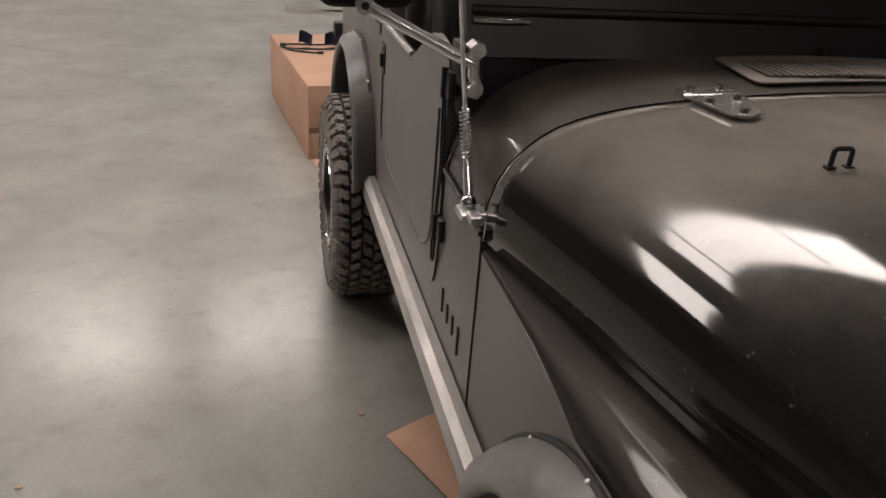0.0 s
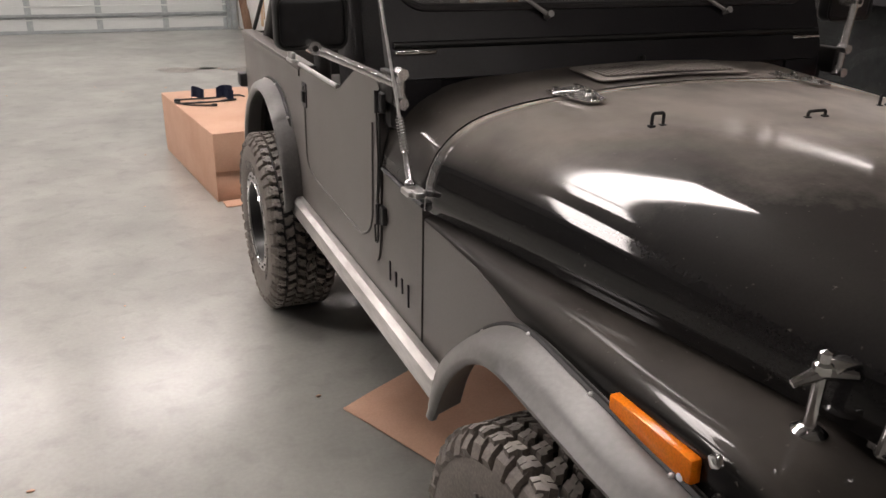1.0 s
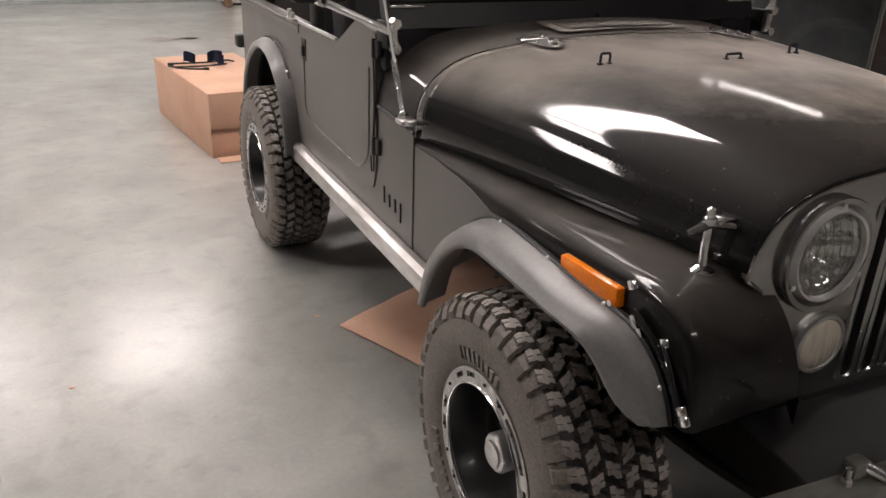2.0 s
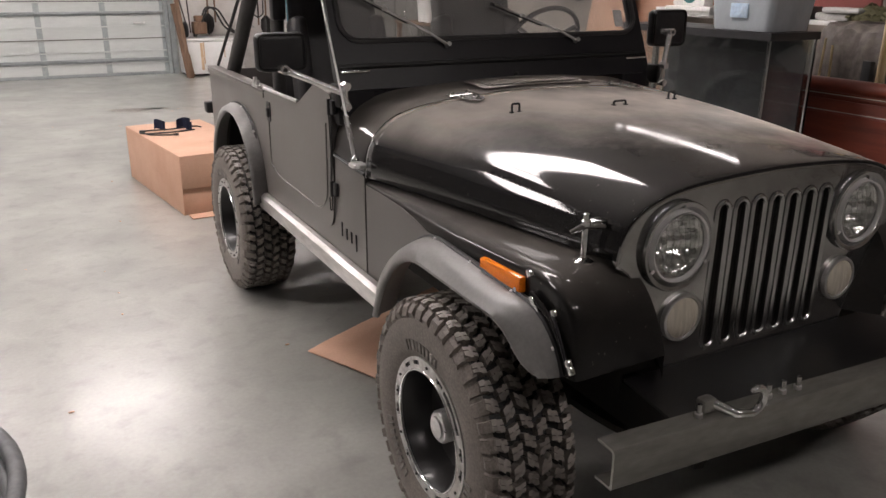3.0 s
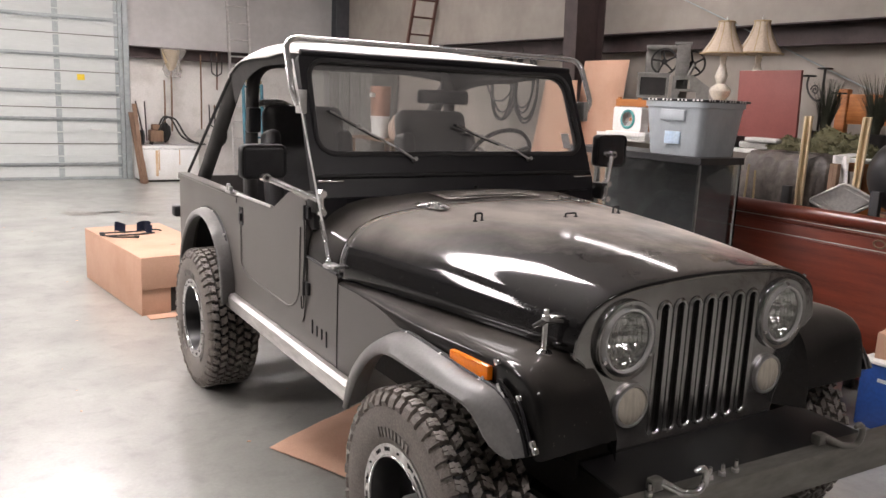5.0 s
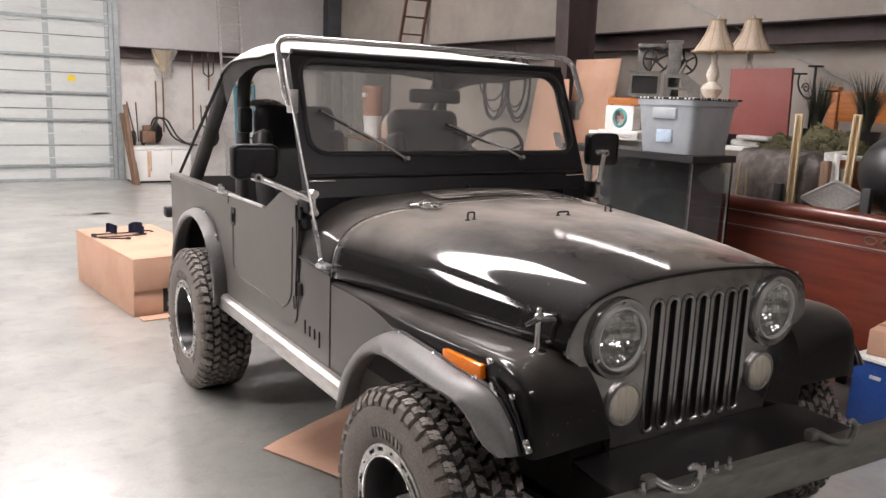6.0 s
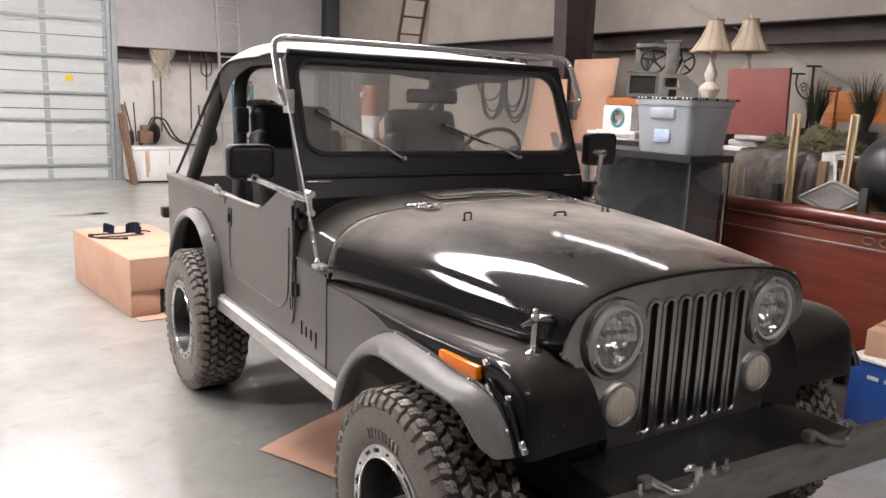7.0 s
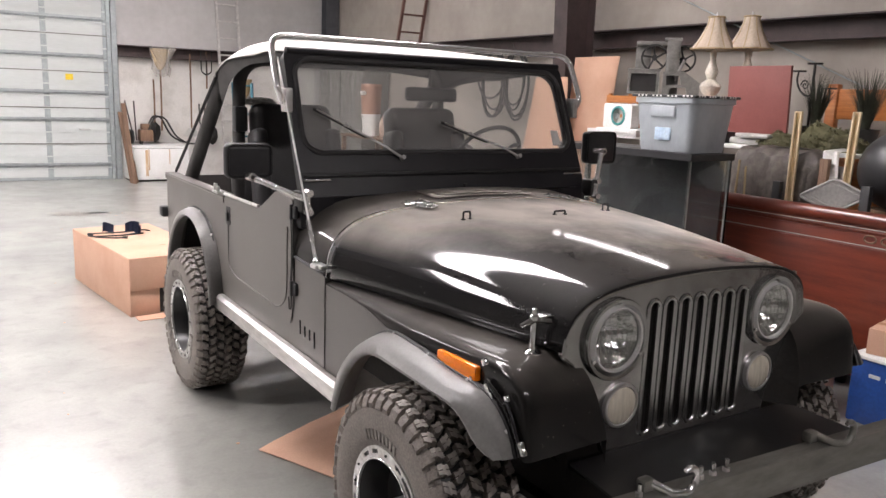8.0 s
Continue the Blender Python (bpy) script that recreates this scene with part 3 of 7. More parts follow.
def garage_door():
    d = thing("door_1", (0, WALL_BACK + 0.05, 0), "closed white steel sectional overhead door with galvanised ribs", "garage door")
    d["kind"] = "structure"
    n = 6
    h = DOOR_Z / n
    for i in range(n):
        bm = bmesh.new()
        z0, z1 = i * h + 0.004, (i + 1) * h - 0.004
        box(bm, DOOR_X0 + 0.03, DOOR_X1 - 0.03, -0.02, 0.03, z0, z1)
        for k in (0.33, 0.66):
            zc = z0 + (z1 - z0) * k
            box(bm, DOOR_X0 + 0.03, DOOR_X1 - 0.03, -0.036, -0.021, zc - 0.010, zc + 0.010)
        part("door_panel", bm, DOORPANEL, d, smooth=0)
        zs = z0 + h * (0.46, 0.72, 0.47, 0.47, 0.48, 0.48)[i]
        part("rib", box(abox(DOOR_X0 + 0.03, DOOR_X1 - 0.03, -0.075, -0.028, zs - 0.030, zs + 0.008), DOOR_X0 + 0.03, DOOR_X1 - 0.03, -0.045, -0.0281, zs - 0.055, zs - 0.0301), GALV, d, "galvanised stiffening rib")
        if i:
            part("joint_strip", abox(DOOR_X0 + 0.03, DOOR_X1 - 0.03, -0.03, -0.0215, z0 - 0.010, z0 + 0.006), GREYSTEEL, d, "dark panel joint")
    for x in (-2.35, -1.36, -0.37):
        for i in range(n):
            part("stile", abox(x - 0.045, x + 0.045, -0.0275, -0.0205, i * h + 0.02, (i + 1) * h - 0.02), GALV, d, "galvanised centre stile")
    for x in (DOOR_X0, DOOR_X1):
        bm = bmesh.new()
        s = 1 if x > 0 else -1
        box(bm, x - 0.03, x + 0.03, -0.09, -0.03, 0, DOOR_Z)
        box(bm, min(x - s * 0.09, x - s * 0.03), max(x - s * 0.09, x - s * 0.03), -0.0285, -0.0225, 0.01, DOOR_Z)
        part("track", bm, GALV, d, "galvanised door track")
    part("handle", tube(bmesh.new(), fillet([(0.11, -0.025, 0.87), (0.12, -0.07, 0.86), (0.26, -0.07, 0.86), (0.27, -0.025, 0.87)], 0.02), 0.011), DULLCHROME, d)
    part("sticker", abox(-0.07, 0.05, -0.032, -0.0285, 1.69, 1.79), YELLOW, d, "yellow warning sticker")
    part("bottom_seal", abox(DOOR_X0 + 0.03, DOOR_X1 - 0.03, -0.04, -0.0205, 0.0, 0.05), GALV, d)
    return d


garage_door()
single("door_frame", box(box(abox(DOOR_X1 + 0.04, DOOR_X1 + 0.13, WALL_BACK - 0.06, WALL_BACK - 0.002, 0, DOOR_Z + 0.1), DOOR_X0 - 0.13, DOOR_X0 - 0.04, WALL_BACK - 0.06, WALL_BACK - 0.002, 0, DOOR_Z + 0.1), DOOR_X0 - 0.039, DOOR_X1 + 0.039, WALL_BACK - 0.06, WALL_BACK - 0.002, DOOR_Z + 0.02, DOOR_Z + 0.1),
       GALV, "galvanised steel trim round the overhead door", "door frame", kind="structure")


# ---- ceiling lamps, some unseen and added as fill ----
def panel_light(x, y, z, length, width, rz, glow):
    t = thing("ceiling_light", (x, y, z), "white ceiling light with a bright lens, some of them added as fill", "ceiling light", "ceiling lights", rz)
    part("housing", abox(-width / 2 - 0.015, width / 2 + 0.015, -length / 2 - 0.015, length / 2 + 0.015, 0.03, 0.09, 0.01), WHITEPAINT, t)
    part("lens", abox(-width / 2, width / 2, -length / 2, length / 2, 0.0, 0.028), glow, t, "glowing white lens")
    for s in (-1, 1):
        part("hanger", tube(bmesh.new(), [(0, s * length * 0.4, 0.088), (0, s * length * 0.4, CEIL - z)], 0.004, 6), GALV, t)
    return t


LIGHT_Z = 4.25
for lx, ly, ln, wd, rz, lz, glow in (
        (-2.36, 2.74, 0.80, 0.68, 90, LIGHT_Z, LAMPWHITE), (-0.615, 2.74, 2.49, 0.68, 90, LIGHT_Z, LAMPWHITE), (1.13, 2.74, 0.88, 0.68, 90, LIGHT_Z, LAMPWHITE),
        (-5.30, 3.68, 1.42, 1.00, 68, LIGHT_Z, LAMPWHITE), (-6.65, 4.22, 1.42, 1.00, 68, LIGHT_Z, LAMPWHITE), (-8.00, 4.76, 1.42, 1.00, 68, LIGHT_Z, LAMPWHITE),
        (-3.35, 8.9, 1.6, 0.85, 90, LIGHT_Z, LAMPBRIGHT), (-1.05, 8.9, 1.6, 0.85, 90, LIGHT_Z, LAMPBRIGHT),
        # two unseen panels added to brighten the back of the hall
        (1.25, 8.9, 1.6, 0.85, 90, LIGHT_Z, LAMPBRIGHT), (-5.65, 8.9, 1.6, 0.85, 90, LIGHT_Z, LAMPBRIGHT),
        # unseen front row, added as fill and for glints in the headlights
        (-1.9, -3.74, 0.62, 0.32, 90, LIGHT_Z, FILLGLOW), (-0.1, -3.74, 0.62, 0.32, 90, LIGHT_Z, FILLGLOW), (1.6, -3.74, 0.62, 0.32, 90, LIGHT_Z, FILLGLOW),
        # unseen strip, added to give the hood its narrow bright streak
        (4.08, 3.95, 1.6, 0.07, 13, 3.42, STREAKGLOW)):
    panel_light(lx, ly, lz, ln, wd, rz, glow)


# ---- the car: passenger side at negative x, nose towards negative y, front axle over the origin ----
car = thing("off_road_car", (0, 0, 0), "black open off-road car with white bikini top and wide tyres", "car")

HOOD_REAR = [(0, 1.238), (0.2, 1.233), (0.395, 1.220), (0.532, 1.203), (0.640, 1.172), (0.712, 1.118), (0.748, 1.052), (0.757, 0.965)]
HOOD_FRONT = [(0, 1.160), (0.12, 1.157), (0.22, 1.152), (0.32, 1.144), (0.405, 1.130), (0.478, 1.103), (0.530, 1.055), (0.549, 0.970)]
COWL_REAR = [(0, 1.252), (0.2, 1.248), (0.395, 1.238), (0.54, 1.222), (0.65, 1.188), (0.715, 1.132), (0.75, 1.06), (0.762, 0.985)]


def section(half, y, n=26, dz=0.0, dx=0.0):
    pts = spline(half, n)
    left = [(-(x + dx), y, z + dz) for x, z in pts[::-1]]
    return left + [(x + dx, y, z + dz) for x, z in pts[1:]]


def hood_z(x, y):
    t = min(max((0.74 - y) / 1.125, 0), 1)
    half = [lerp(a, b, t) for a, b in zip(HOOD_REAR, HOOD_FRONT)]
    return float(np.interp(abs(x), [p[0] for p in half], [p[1] for p in half])) + 0.014 * math.sin(math.pi * t)


def make_hood():
    bm = bmesh.new()
    rows = []
    for i in range(31):
        t = i / 30
        half = [lerp(a, b, t) for a, b in zip(HOOD_REAR, HOOD_FRONT)]
        lift = 0.014 * math.sin(math.pi * t)
        half = [(x, z + lift * (1 if k < 6 else 0.3)) for k, (x, z) in enumerate(half)]
        rows.append(section(half, 0.74 - 1.105 * t))
    for y, dz, dx in ((-0.368, -0.001, -0.001), (-0.370, -0.004, -0.002), (-0.370, -0.008, -0.003), (-0.367, -0.011, -0.005), (-0.362, -0.012, -0.007)):
        low = lambda z: min(max((z - 0.975) / 0.13, 0), 1) ** 2 * (3 - 2 * min(max((z - 0.975) / 0.13, 0), 1))
        rows.append([(x, -0.365 + (py + 0.365) * low(z), z + dz * low(z)) for x, py, z in section(HOOD_FRONT, y, dx=dx)])
    grid(bm, rows)
    hood = part("hood", bm, PAINT, car, "dusty gloss black hood with scratches")
    m = hood.modifiers.new("thickness", "SOLIDIFY")
    m.thickness, m.offset = 0.006, -1
    return hood


hood = make_hood()
bm = bmesh.new()
grid(bm, [section([lerp(a, b, i / 8) for a, b in zip(HOOD_REAR, COWL_REAR)], 0.749 + 0.30 * i / 8) for i in range(9)])
part("cowl", bm, COWLPAINT, car, "dusty black cowl panel")
# rubber line between hood and cowl, coloured bright for the light it reflects
part("hood_seal", tube(bmesh.new(), section(HOOD_REAR, 0.7445, dz=-0.004, dx=-0.002), 0.0027, 8), DULLCHROME, car, "rubber hood edge line coloured bright for its reflection")

# cowl air vent
bm = bmesh.new()
def cowl_z(x, y):
    t = (y - 0.749) / 0.30
    half = [lerp(a, b, t) for a, b in zip(HOOD_REAR, COWL_REAR)]
    return float(np.interp(abs(x), [p[0] for p in half], [p[1] for p in half]))


vent_edge = [(u, v) for a, b in zip(rounded(-0.25, 0.25, 0.785, 0.955, 0.02), rounded(-0.25, 0.25, 0.785, 0.955, 0.02)[1:] + rounded(-0.25, 0.25, 0.785, 0.955, 0.02)[:1]) for u, v in [lerp(a, b, k / 4) for k in range(4)]]
plate(bm, vent_edge, [rounded(-0.215, 0.215, 0.81, 0.93, 0.01)], 0.003, lambda u, v, w: (u, v, cowl_z(u, v) + 0.007 + w))
vent = part("cowl_vent", bm, DUSTPLATE, car, "dull silver cowl vent grille")
part("vent_well", grid(bmesh.new(), [[(u, v, cowl_z(u, v) + 0.0080) for u in np.linspace(-0.214, 0.214, 9)] for v in (0.811, 0.87, 0.929)]), IRON, vent)
for i in range(26):
    x = -0.205 + 0.41 * i / 25
    part("vent_slat", abox(x - 0.0055, x + 0.0045, 0.812, 0.928, cowl_z(x, 0.87) + 0.0085, cowl_z(x, 0.87) + 0.0115), DUSTPLATE, vent, smooth=0)


def hood_hinge(s):
    bm = bmesh.new()
    z = hood_z(0.36, 0.70) + 0.004
    plate(bm, [(s * 0.315, 0.735), (s * 0.415, 0.735), (s * 0.392, 0.632), (s * 0.365, 0.618), (s * 0.338, 0.632)], [], 0.004, lambda u, v, w: (u, v, hood_z(u, v) + 0.0070 + w))
    h = part("hood_hinge", bm, HINGEPLATE, car, "chromed hood hinge plate")
    part("hinge_leaf", plate(bmesh.new(), [(s * 0.315, 0.755), (s * 0.415, 0.755), (s * 0.415, 0.785), (s * 0.315, 0.785)], [], 0.004, lambda u, v, w: (u, v, hood_z(u, 0.74) + 0.0070 + w)), HINGEPLATE, h)
    part("hinge_pin", tube(bmesh.new(), [(s * 0.31, 0.745, z + 0.004), (s * 0.42, 0.745, z + 0.0)], 0.005, 8), HINGEPLATE, h)
    for x, y in ((0.340, 0.705), (0.392, 0.705), (0.365, 0.642), (0.335, 0.770), (0.395, 0.770)):
        part("screw", revolve(bmesh.new(), [(hood_z(x, y) + 0.010, 0.010), (hood_z(x, y) + 0.017, 0.009), (hood_z(x, y) + 0.019, 0.0)], 10, "z"), CHROME, h).location = (s * x, y, 0)
    return h


for s in (-1, 1):
    hood_hinge(s)


def footman_loop(x, y, w, h, material):
    z = hood_z(x, y)
    p = part("tie_loop", tube(bmesh.new(), fillet([(x - w, y, z), (x - w, y, z + h), (x + w, y, z + h), (x + w, y, z)], 0.007), 0.0038, 8), material, car, "black tie-down loop on the hood")
    for s in (-1, 1):
        part("loop_foot", abox(x + s * w - 0.007, x + s * w + 0.007, y - 0.006, y + 0.006, z - 0.006, z + 0.003, 0.001), material, p)
    return p


footman_loop(-0.345, 0.425, 0.015, 0.028, BLACKPLASTIC)
footman_loop(0.345, 0.425, 0.015, 0.028, BLACKPLASTIC)
footman_loop(0.03, 0.345, 0.026, 0.014, IRON)
part("washer_nozzle", revolve(bmesh.new(), [(1.25, 0.010), (1.268, 0.009), (1.272, 0.0)], 10, "z"), IRON, car).location = (0.02, 0.98, 0)


# fenders
FENDER_OUT = [(0.742, 0.945), (0.4, 0.947), (0.1, 0.951), (-0.16, 0.957), (-0.28, 0.961), (-0.355, 0.956), (-0.412, 0.935), (-0.446, 0.895), (-0.462, 0.84), (-0.468, 0.79), (-0.470, 0.735)]
FENDER_IN = [(0.742, 0.952), (0.4, 0.955), (0.1, 0.960), (-0.14, 0.962), (-0.24, 0.958), (-0.318, 0.944), (-0.372, 0.912), (-0.408, 0.868), (-0.430, 0.82), (-0.444, 0.775), (-0.452, 0.730)]


def make_fender(s):
    bm = bmesh.new()
    outer_path, inner_path = spline(FENDER_OUT, 44), spline(FENDER_IN, 44)
    rows = []
    for i, ((y, z), (yi, zi)) in enumerate(zip(outer_path, inner_path)):
        a, b = outer_path[max(i - 1, 0)], outer_path[min(i + 1, 43)]
        ty, tz = b[0] - a[0], b[1] - a[1]
        ln = math.hypot(ty, tz)
        ny, nz = -tz / ln, ty / ln          # pointing inwards and down
        inner = float(np.interp(yi, [-0.32, 0.74], [0.475, 0.735])) if zi > 0.944 else float(np.interp(zi, [0.73, 0.944], [0.445, 0.475]))
        outer = float(np.interp(y, [-0.46, -0.2, 0.1, 0.74], [0.744, 0.747, 0.750, 0.757]))
        q = float(np.interp(y, [-0.44, -0.2, 0.1, 0.3, 0.45, 0.74], [0.020, 0.026, 0.045, 0.032, 0.016, 0.008]))
        row = []
        for f in (0, 0.15, 0.3, 0.45, 0.6, 0.75, 0.88, 1.0):
            g = f * f * (3 - 2 * f) * 0.5 + f * 0.5
            row.append((inner + (outer - q - inner) * f, yi + (y - yi) * g, zi + (z - zi) * g))
        for ang in (30, 60, 90):
            row.append((outer - q + q * math.sin(radians(ang)), y + ny * q * (1 - math.cos(radians(ang))), z + nz * q * (1 - math.cos(radians(ang)))))
        row.append((outer, y + ny * 0.085, z + nz * 0.085))
        rows.append([(s * x, yy, zz) for x, yy, zz in row])
    grid(bm, rows)
    f = part("fender", bm, FENDERPAINT, car, "gloss black front fender")
    # inner apron that closes the wheel house
    bm = bmesh.new()
    plate(bm, [(0.74, 0.45), (0.74, 0.94), (-0.25, 0.93), (-0.31, 0.86), (-0.31, 0.55), (-0.1, 0.80), (0.25, 0.80)], [], 0.01, lambda u, v, w: (s * (0.45 + w), u, v))
    part("apron", bm, DARK, f)
    shell_x = lambda z: float(np.interp(z, [0.635, 0.72, 0.80, 0.87, 0.93, 0.97], [0.355, 0.385, 0.425, 0.465, 0.502, 0.54]))
    inside = [(yi, zi) for yi, zi in inner_path if yi < -0.22] + [(-0.452, 0.66)]
    reach = lambda z: float(np.interp(z, [0.73, 0.944], [0.445, 0.475]))
    part("inner_panel", grid(bmesh.new(), [[(s * reach(z), y, z), (s * (reach(z) + shell_x(z)) / 2, (y - 0.35) / 2, z), (s * shell_x(z), -0.35, z)] for y, z in inside]), DARK, f, "dark inner fender panel")
    # front edge moulding and its wire; chrome clips stand in for glints along it
    if s > 0:
        return f
    edge = [(s * 0.757, -0.300, 0.905), (s * 0.759, -0.345, 0.888), (s * 0.758, -0.385, 0.862), (s * 0.756, -0.420, 0.825), (s * 0.754, -0.448, 0.782), (s * 0.750, -0.462, 0.752)]
    part("fender_lip", tube(bmesh.new(), spline(edge, 14), 0.008, 8), PAINT, f)
    wire = [(s * 0.764, -0.398, 0.885), (s * 0.768, -0.424, 0.860), (s * 0.768, -0.444, 0.825), (s * 0.764, -0.455, 0.792), (s * 0.758, -0.468, 0.782)]
    part("edge_wire", tube(bmesh.new(), spline(wire, 14), 0.0042, 6), FRAMEBLACK, f)
    for y, z, tall in ((-0.292, 0.955, 0.010), (-0.312, 0.888, 0.014), (-0.332, 0.872, 0.012), (-0.398, 0.889, 0.009), (-0.373, 0.836, 0.009), (-0.462, 0.786, 0.010), (-0.474, 0.772, 0.010)):
        part("clip", abox(-0.007, 0.007, -0.009, 0.009, -tall, tall, 0.004, m=pose(s * 0.760, y, z, -30, 0, 0)), CHROME, f)
    return f


for s in (-1, 1):
    make_fender(s)

# wheel arch outlines of the flares
FRONT_ATTACH = [(0.560, 0.560), (0.520, 0.675), (0.435, 0.772), (0.340, 0.845), (0.255, 0.888), (0.180, 0.903), (0.064, 0.899), (-0.050, 0.893), (-0.156, 0.886), (-0.254, 0.884), (-0.315, 0.876), (-0.372, 0.848), (-0.420, 0.800), (-0.446, 0.745)]
FRONT_LIP = [(0.478, 0.544), (0.430, 0.642), (0.375, 0.722), (0.304, 0.788), (0.226, 0.828), (0.145, 0.840), (0.043, 0.839), (-0.087, 0.837), (-0.190, 0.834), (-0.258, 0.822), (-0.298, 0.795), (-0.325, 0.762), (-0.358, 0.739), (-0.405, 0.733)]
REAR_ATTACH = [(2.055, 0.575), (2.07, 0.70), (2.115, 0.83), (2.20, 0.925), (2.33, 0.982), (2.48, 0.992), (2.63, 0.965), (2.76, 0.90), (2.85, 0.80), (2.90, 0.68), (2.91, 0.60)]
REAR_LIP = [(1.985, 0.555), (2.005, 0.674), (2.06, 0.785), (2.15, 0.880), (2.27, 0.940), (2.40, 0.955), (2.53, 0.925), (2.66, 0.865), (2.76, 0.775), (2.82, 0.68), (2.84, 0.60)]


def make_flare(s, attach, lip, base, out):
    A, B = spline(attach, 36), spline(lip, 36)
    rows, full = [], out
    for i, ((ya, za), (yb, zb)) in enumerate(zip(A, B)):
        out = full - (0.040 * max(0, (i / 35 - 0.72) / 0.28) ** 1.5 if base < 0.76 else 0)
        c = Vector((0, yb - ya, zb - za))
        prof = [(base - 0.004, 0.0), (base + 0.016, 0.0), (base + (out - base) * 0.45, 0.10), (base + (out - base) * 0.75, 0.26), (out - 0.014, 0.50), (out, 0.76), (out - 0.002, 0.93), (out - 0.010, 1.0), (out - 0.020, 0.97), (out - 0.03, 0.80), (base + 0.0, 0.55)]
        rows.append([(s * x, ya + c.y * f, za + c.z * f) for x, f in prof])
    bm = bmesh.new()
    grid(bm, rows)
    bm.faces.new([bm.verts[0 + i] for i in range(11)]) if bm.verts.ensure_lookup_table() is None else None
    bm.verts.ensure_lookup_table()
    bm.faces.new([bm.verts[35 * 11 + i] for i in range(11)])
    fl = part("wheel_flare", bm, FLARE, car, "scuffed grey-black plastic wheel flare", 50)
    for i in range(3, 36, 6):
        y, z = A[i]
        bm = bmesh.new()
        bmesh.ops.create_uvsphere(bm, u_segments=8, v_segments=5, radius=0.008)
        part("rivet", bm, DULLCHROME, fl).location = (s * (base + 0.014), y + (B[i][0] - y) * 0.06, z + (B[i][1] - z) * 0.06)
    part("beading", tube(bmesh.new(), [(s * (base + 0.010), y, z) for y, z in A], 0.007, 6), BLACKRUBBER, fl)
    return fl


for s in (-1, 1):
    lead = 0.03 if s > 0 else 0.0
    make_flare(s, [(y - lead * (y < 0.1), z + lead * 0.6) for y, z in FRONT_ATTACH], [(y - lead * (y < 0.1), z + lead * 0.4) for y, z in FRONT_LIP], 0.752, 0.848 + lead * 0.5)
    make_flare(s, REAR_ATTACH, REAR_LIP, 0.762, 0.842)

# tub sides, floor and back
ARCH_R = [p for p in spline(REAR_ATTACH, 20)]
SIDE_OUT = ([(0.749, 0.575), (2.055, 0.575)] + [(y, z) for y, z in ARCH_R] + [(2.91, 0.60), (3.15, 0.62), (3.15, 1.108), (1.962, 1.118), (1.955, 0.83), (1.93, 0.755), (1.86, 0.70), (1.75, 0.684)]
            + [(1.24, 0.672), (1.15, 0.68), (1.085, 0.72), (1.055, 0.80), (1.045, 0.90), (1.04, 0.985), (0.749, 0.966)])
SIDE_OUT = [p for i, p in enumerate(SIDE_OUT) if i == 0 or math.dist(p, SIDE_OUT[i - 1]) > 1e-4]


def tub_side(s):
    t = part("tub_side", plate(bmesh.new(), SIDE_OUT, [], 0.03, lambda u, v, w: (s * (0.76 - w), u, v)), SIDE, car, "dusty satin black steel body side")
    part("tub_rail", box(abox(min(s * 0.70, s * 0.768), max(s * 0.70, s * 0.768), 1.965, 3.155, 1.109, 1.122, 0.004), min(s * 0.764, s * 0.769), max(s * 0.764, s * 0.769), 1.97, 3.15, 1.085, 1.1085), SIDE, t, "rolled top rail")
    part("cowl_crease", tube(bmesh.new(), [(s * 0.760, 0.75, 0.972), (s * 0.764, 1.035, 0.988)], 0.006, 6), FRAMEBLACK, t)
    part("wheel_house", grid(bmesh.new(), [[(s * x, y, z) for x in (0.735, 0.42)] for y, z in ARCH_R]), DARK, t)
    # fender side between the flare and the seam
    part("fender_side", plate(bmesh.new(), [(0.744, 0.575), (0.744, 0.936), (0.60, 0.935), (0.45, 0.929), (0.36, 0.916), (0.27, 0.896)] + [(y, z) for y, z in spline(FRONT_ATTACH, 16)[::-1] if y > 0.10], [], 0.012, lambda u, v, w: (s * (0.757 - w), u, v)), SIDE, t, "black fender side panel")
    # top fastener left on the rail
    part("rail_clip", box(box(abox(min(s * 0.745, s * 0.772), max(s * 0.745, s * 0.772), 2.06, 2.15, 1.118, 1.130, 0.003), min(s * 0.75, s * 0.768), max(s * 0.75, s * 0.768), 2.115, 2.135, 1.130, 1.165, 0.003), min(s * 0.75, s * 0.768), max(s * 0.75, s * 0.768), 2.075, 2.09, 1.130, 1.155, 0.003), DULLCHROME, t, "dull metal top fastener")
    # pressed badge in plain strokes
    for i, (h, w) in enumerate(((0.058, 0.010), (0.044, 0.012), (0.044, 0.012), (0.066, 0.010))):
        y = 0.985 - 0.048 * i
        part("badge_stroke", abox(min(s * 0.759, s * 0.764), max(s * 0.759, s * 0.764), y - w / 2, y + w / 2, 0.675 - (0.02 if i == 3 else 0), 0.675 + h - (0.02 if i == 3 else 0), 0.002), FRAMEBLACK, t)
    return t


for s in (-1, 1):
    tub_side(s)
part("tub_floor", abox(-0.73, 0.73, 1.04, 3.12, 0.575, 0.60), DARK, car, "dark tub floor")
part("firewall", abox(-0.72, 0.72, 1.045, 1.07, 0.60, 1.16), DARK, car)
part("tub_back", abox(-0.73, 0.73, 3.122, 3.148, 0.60, 1.10), SIDE, car)
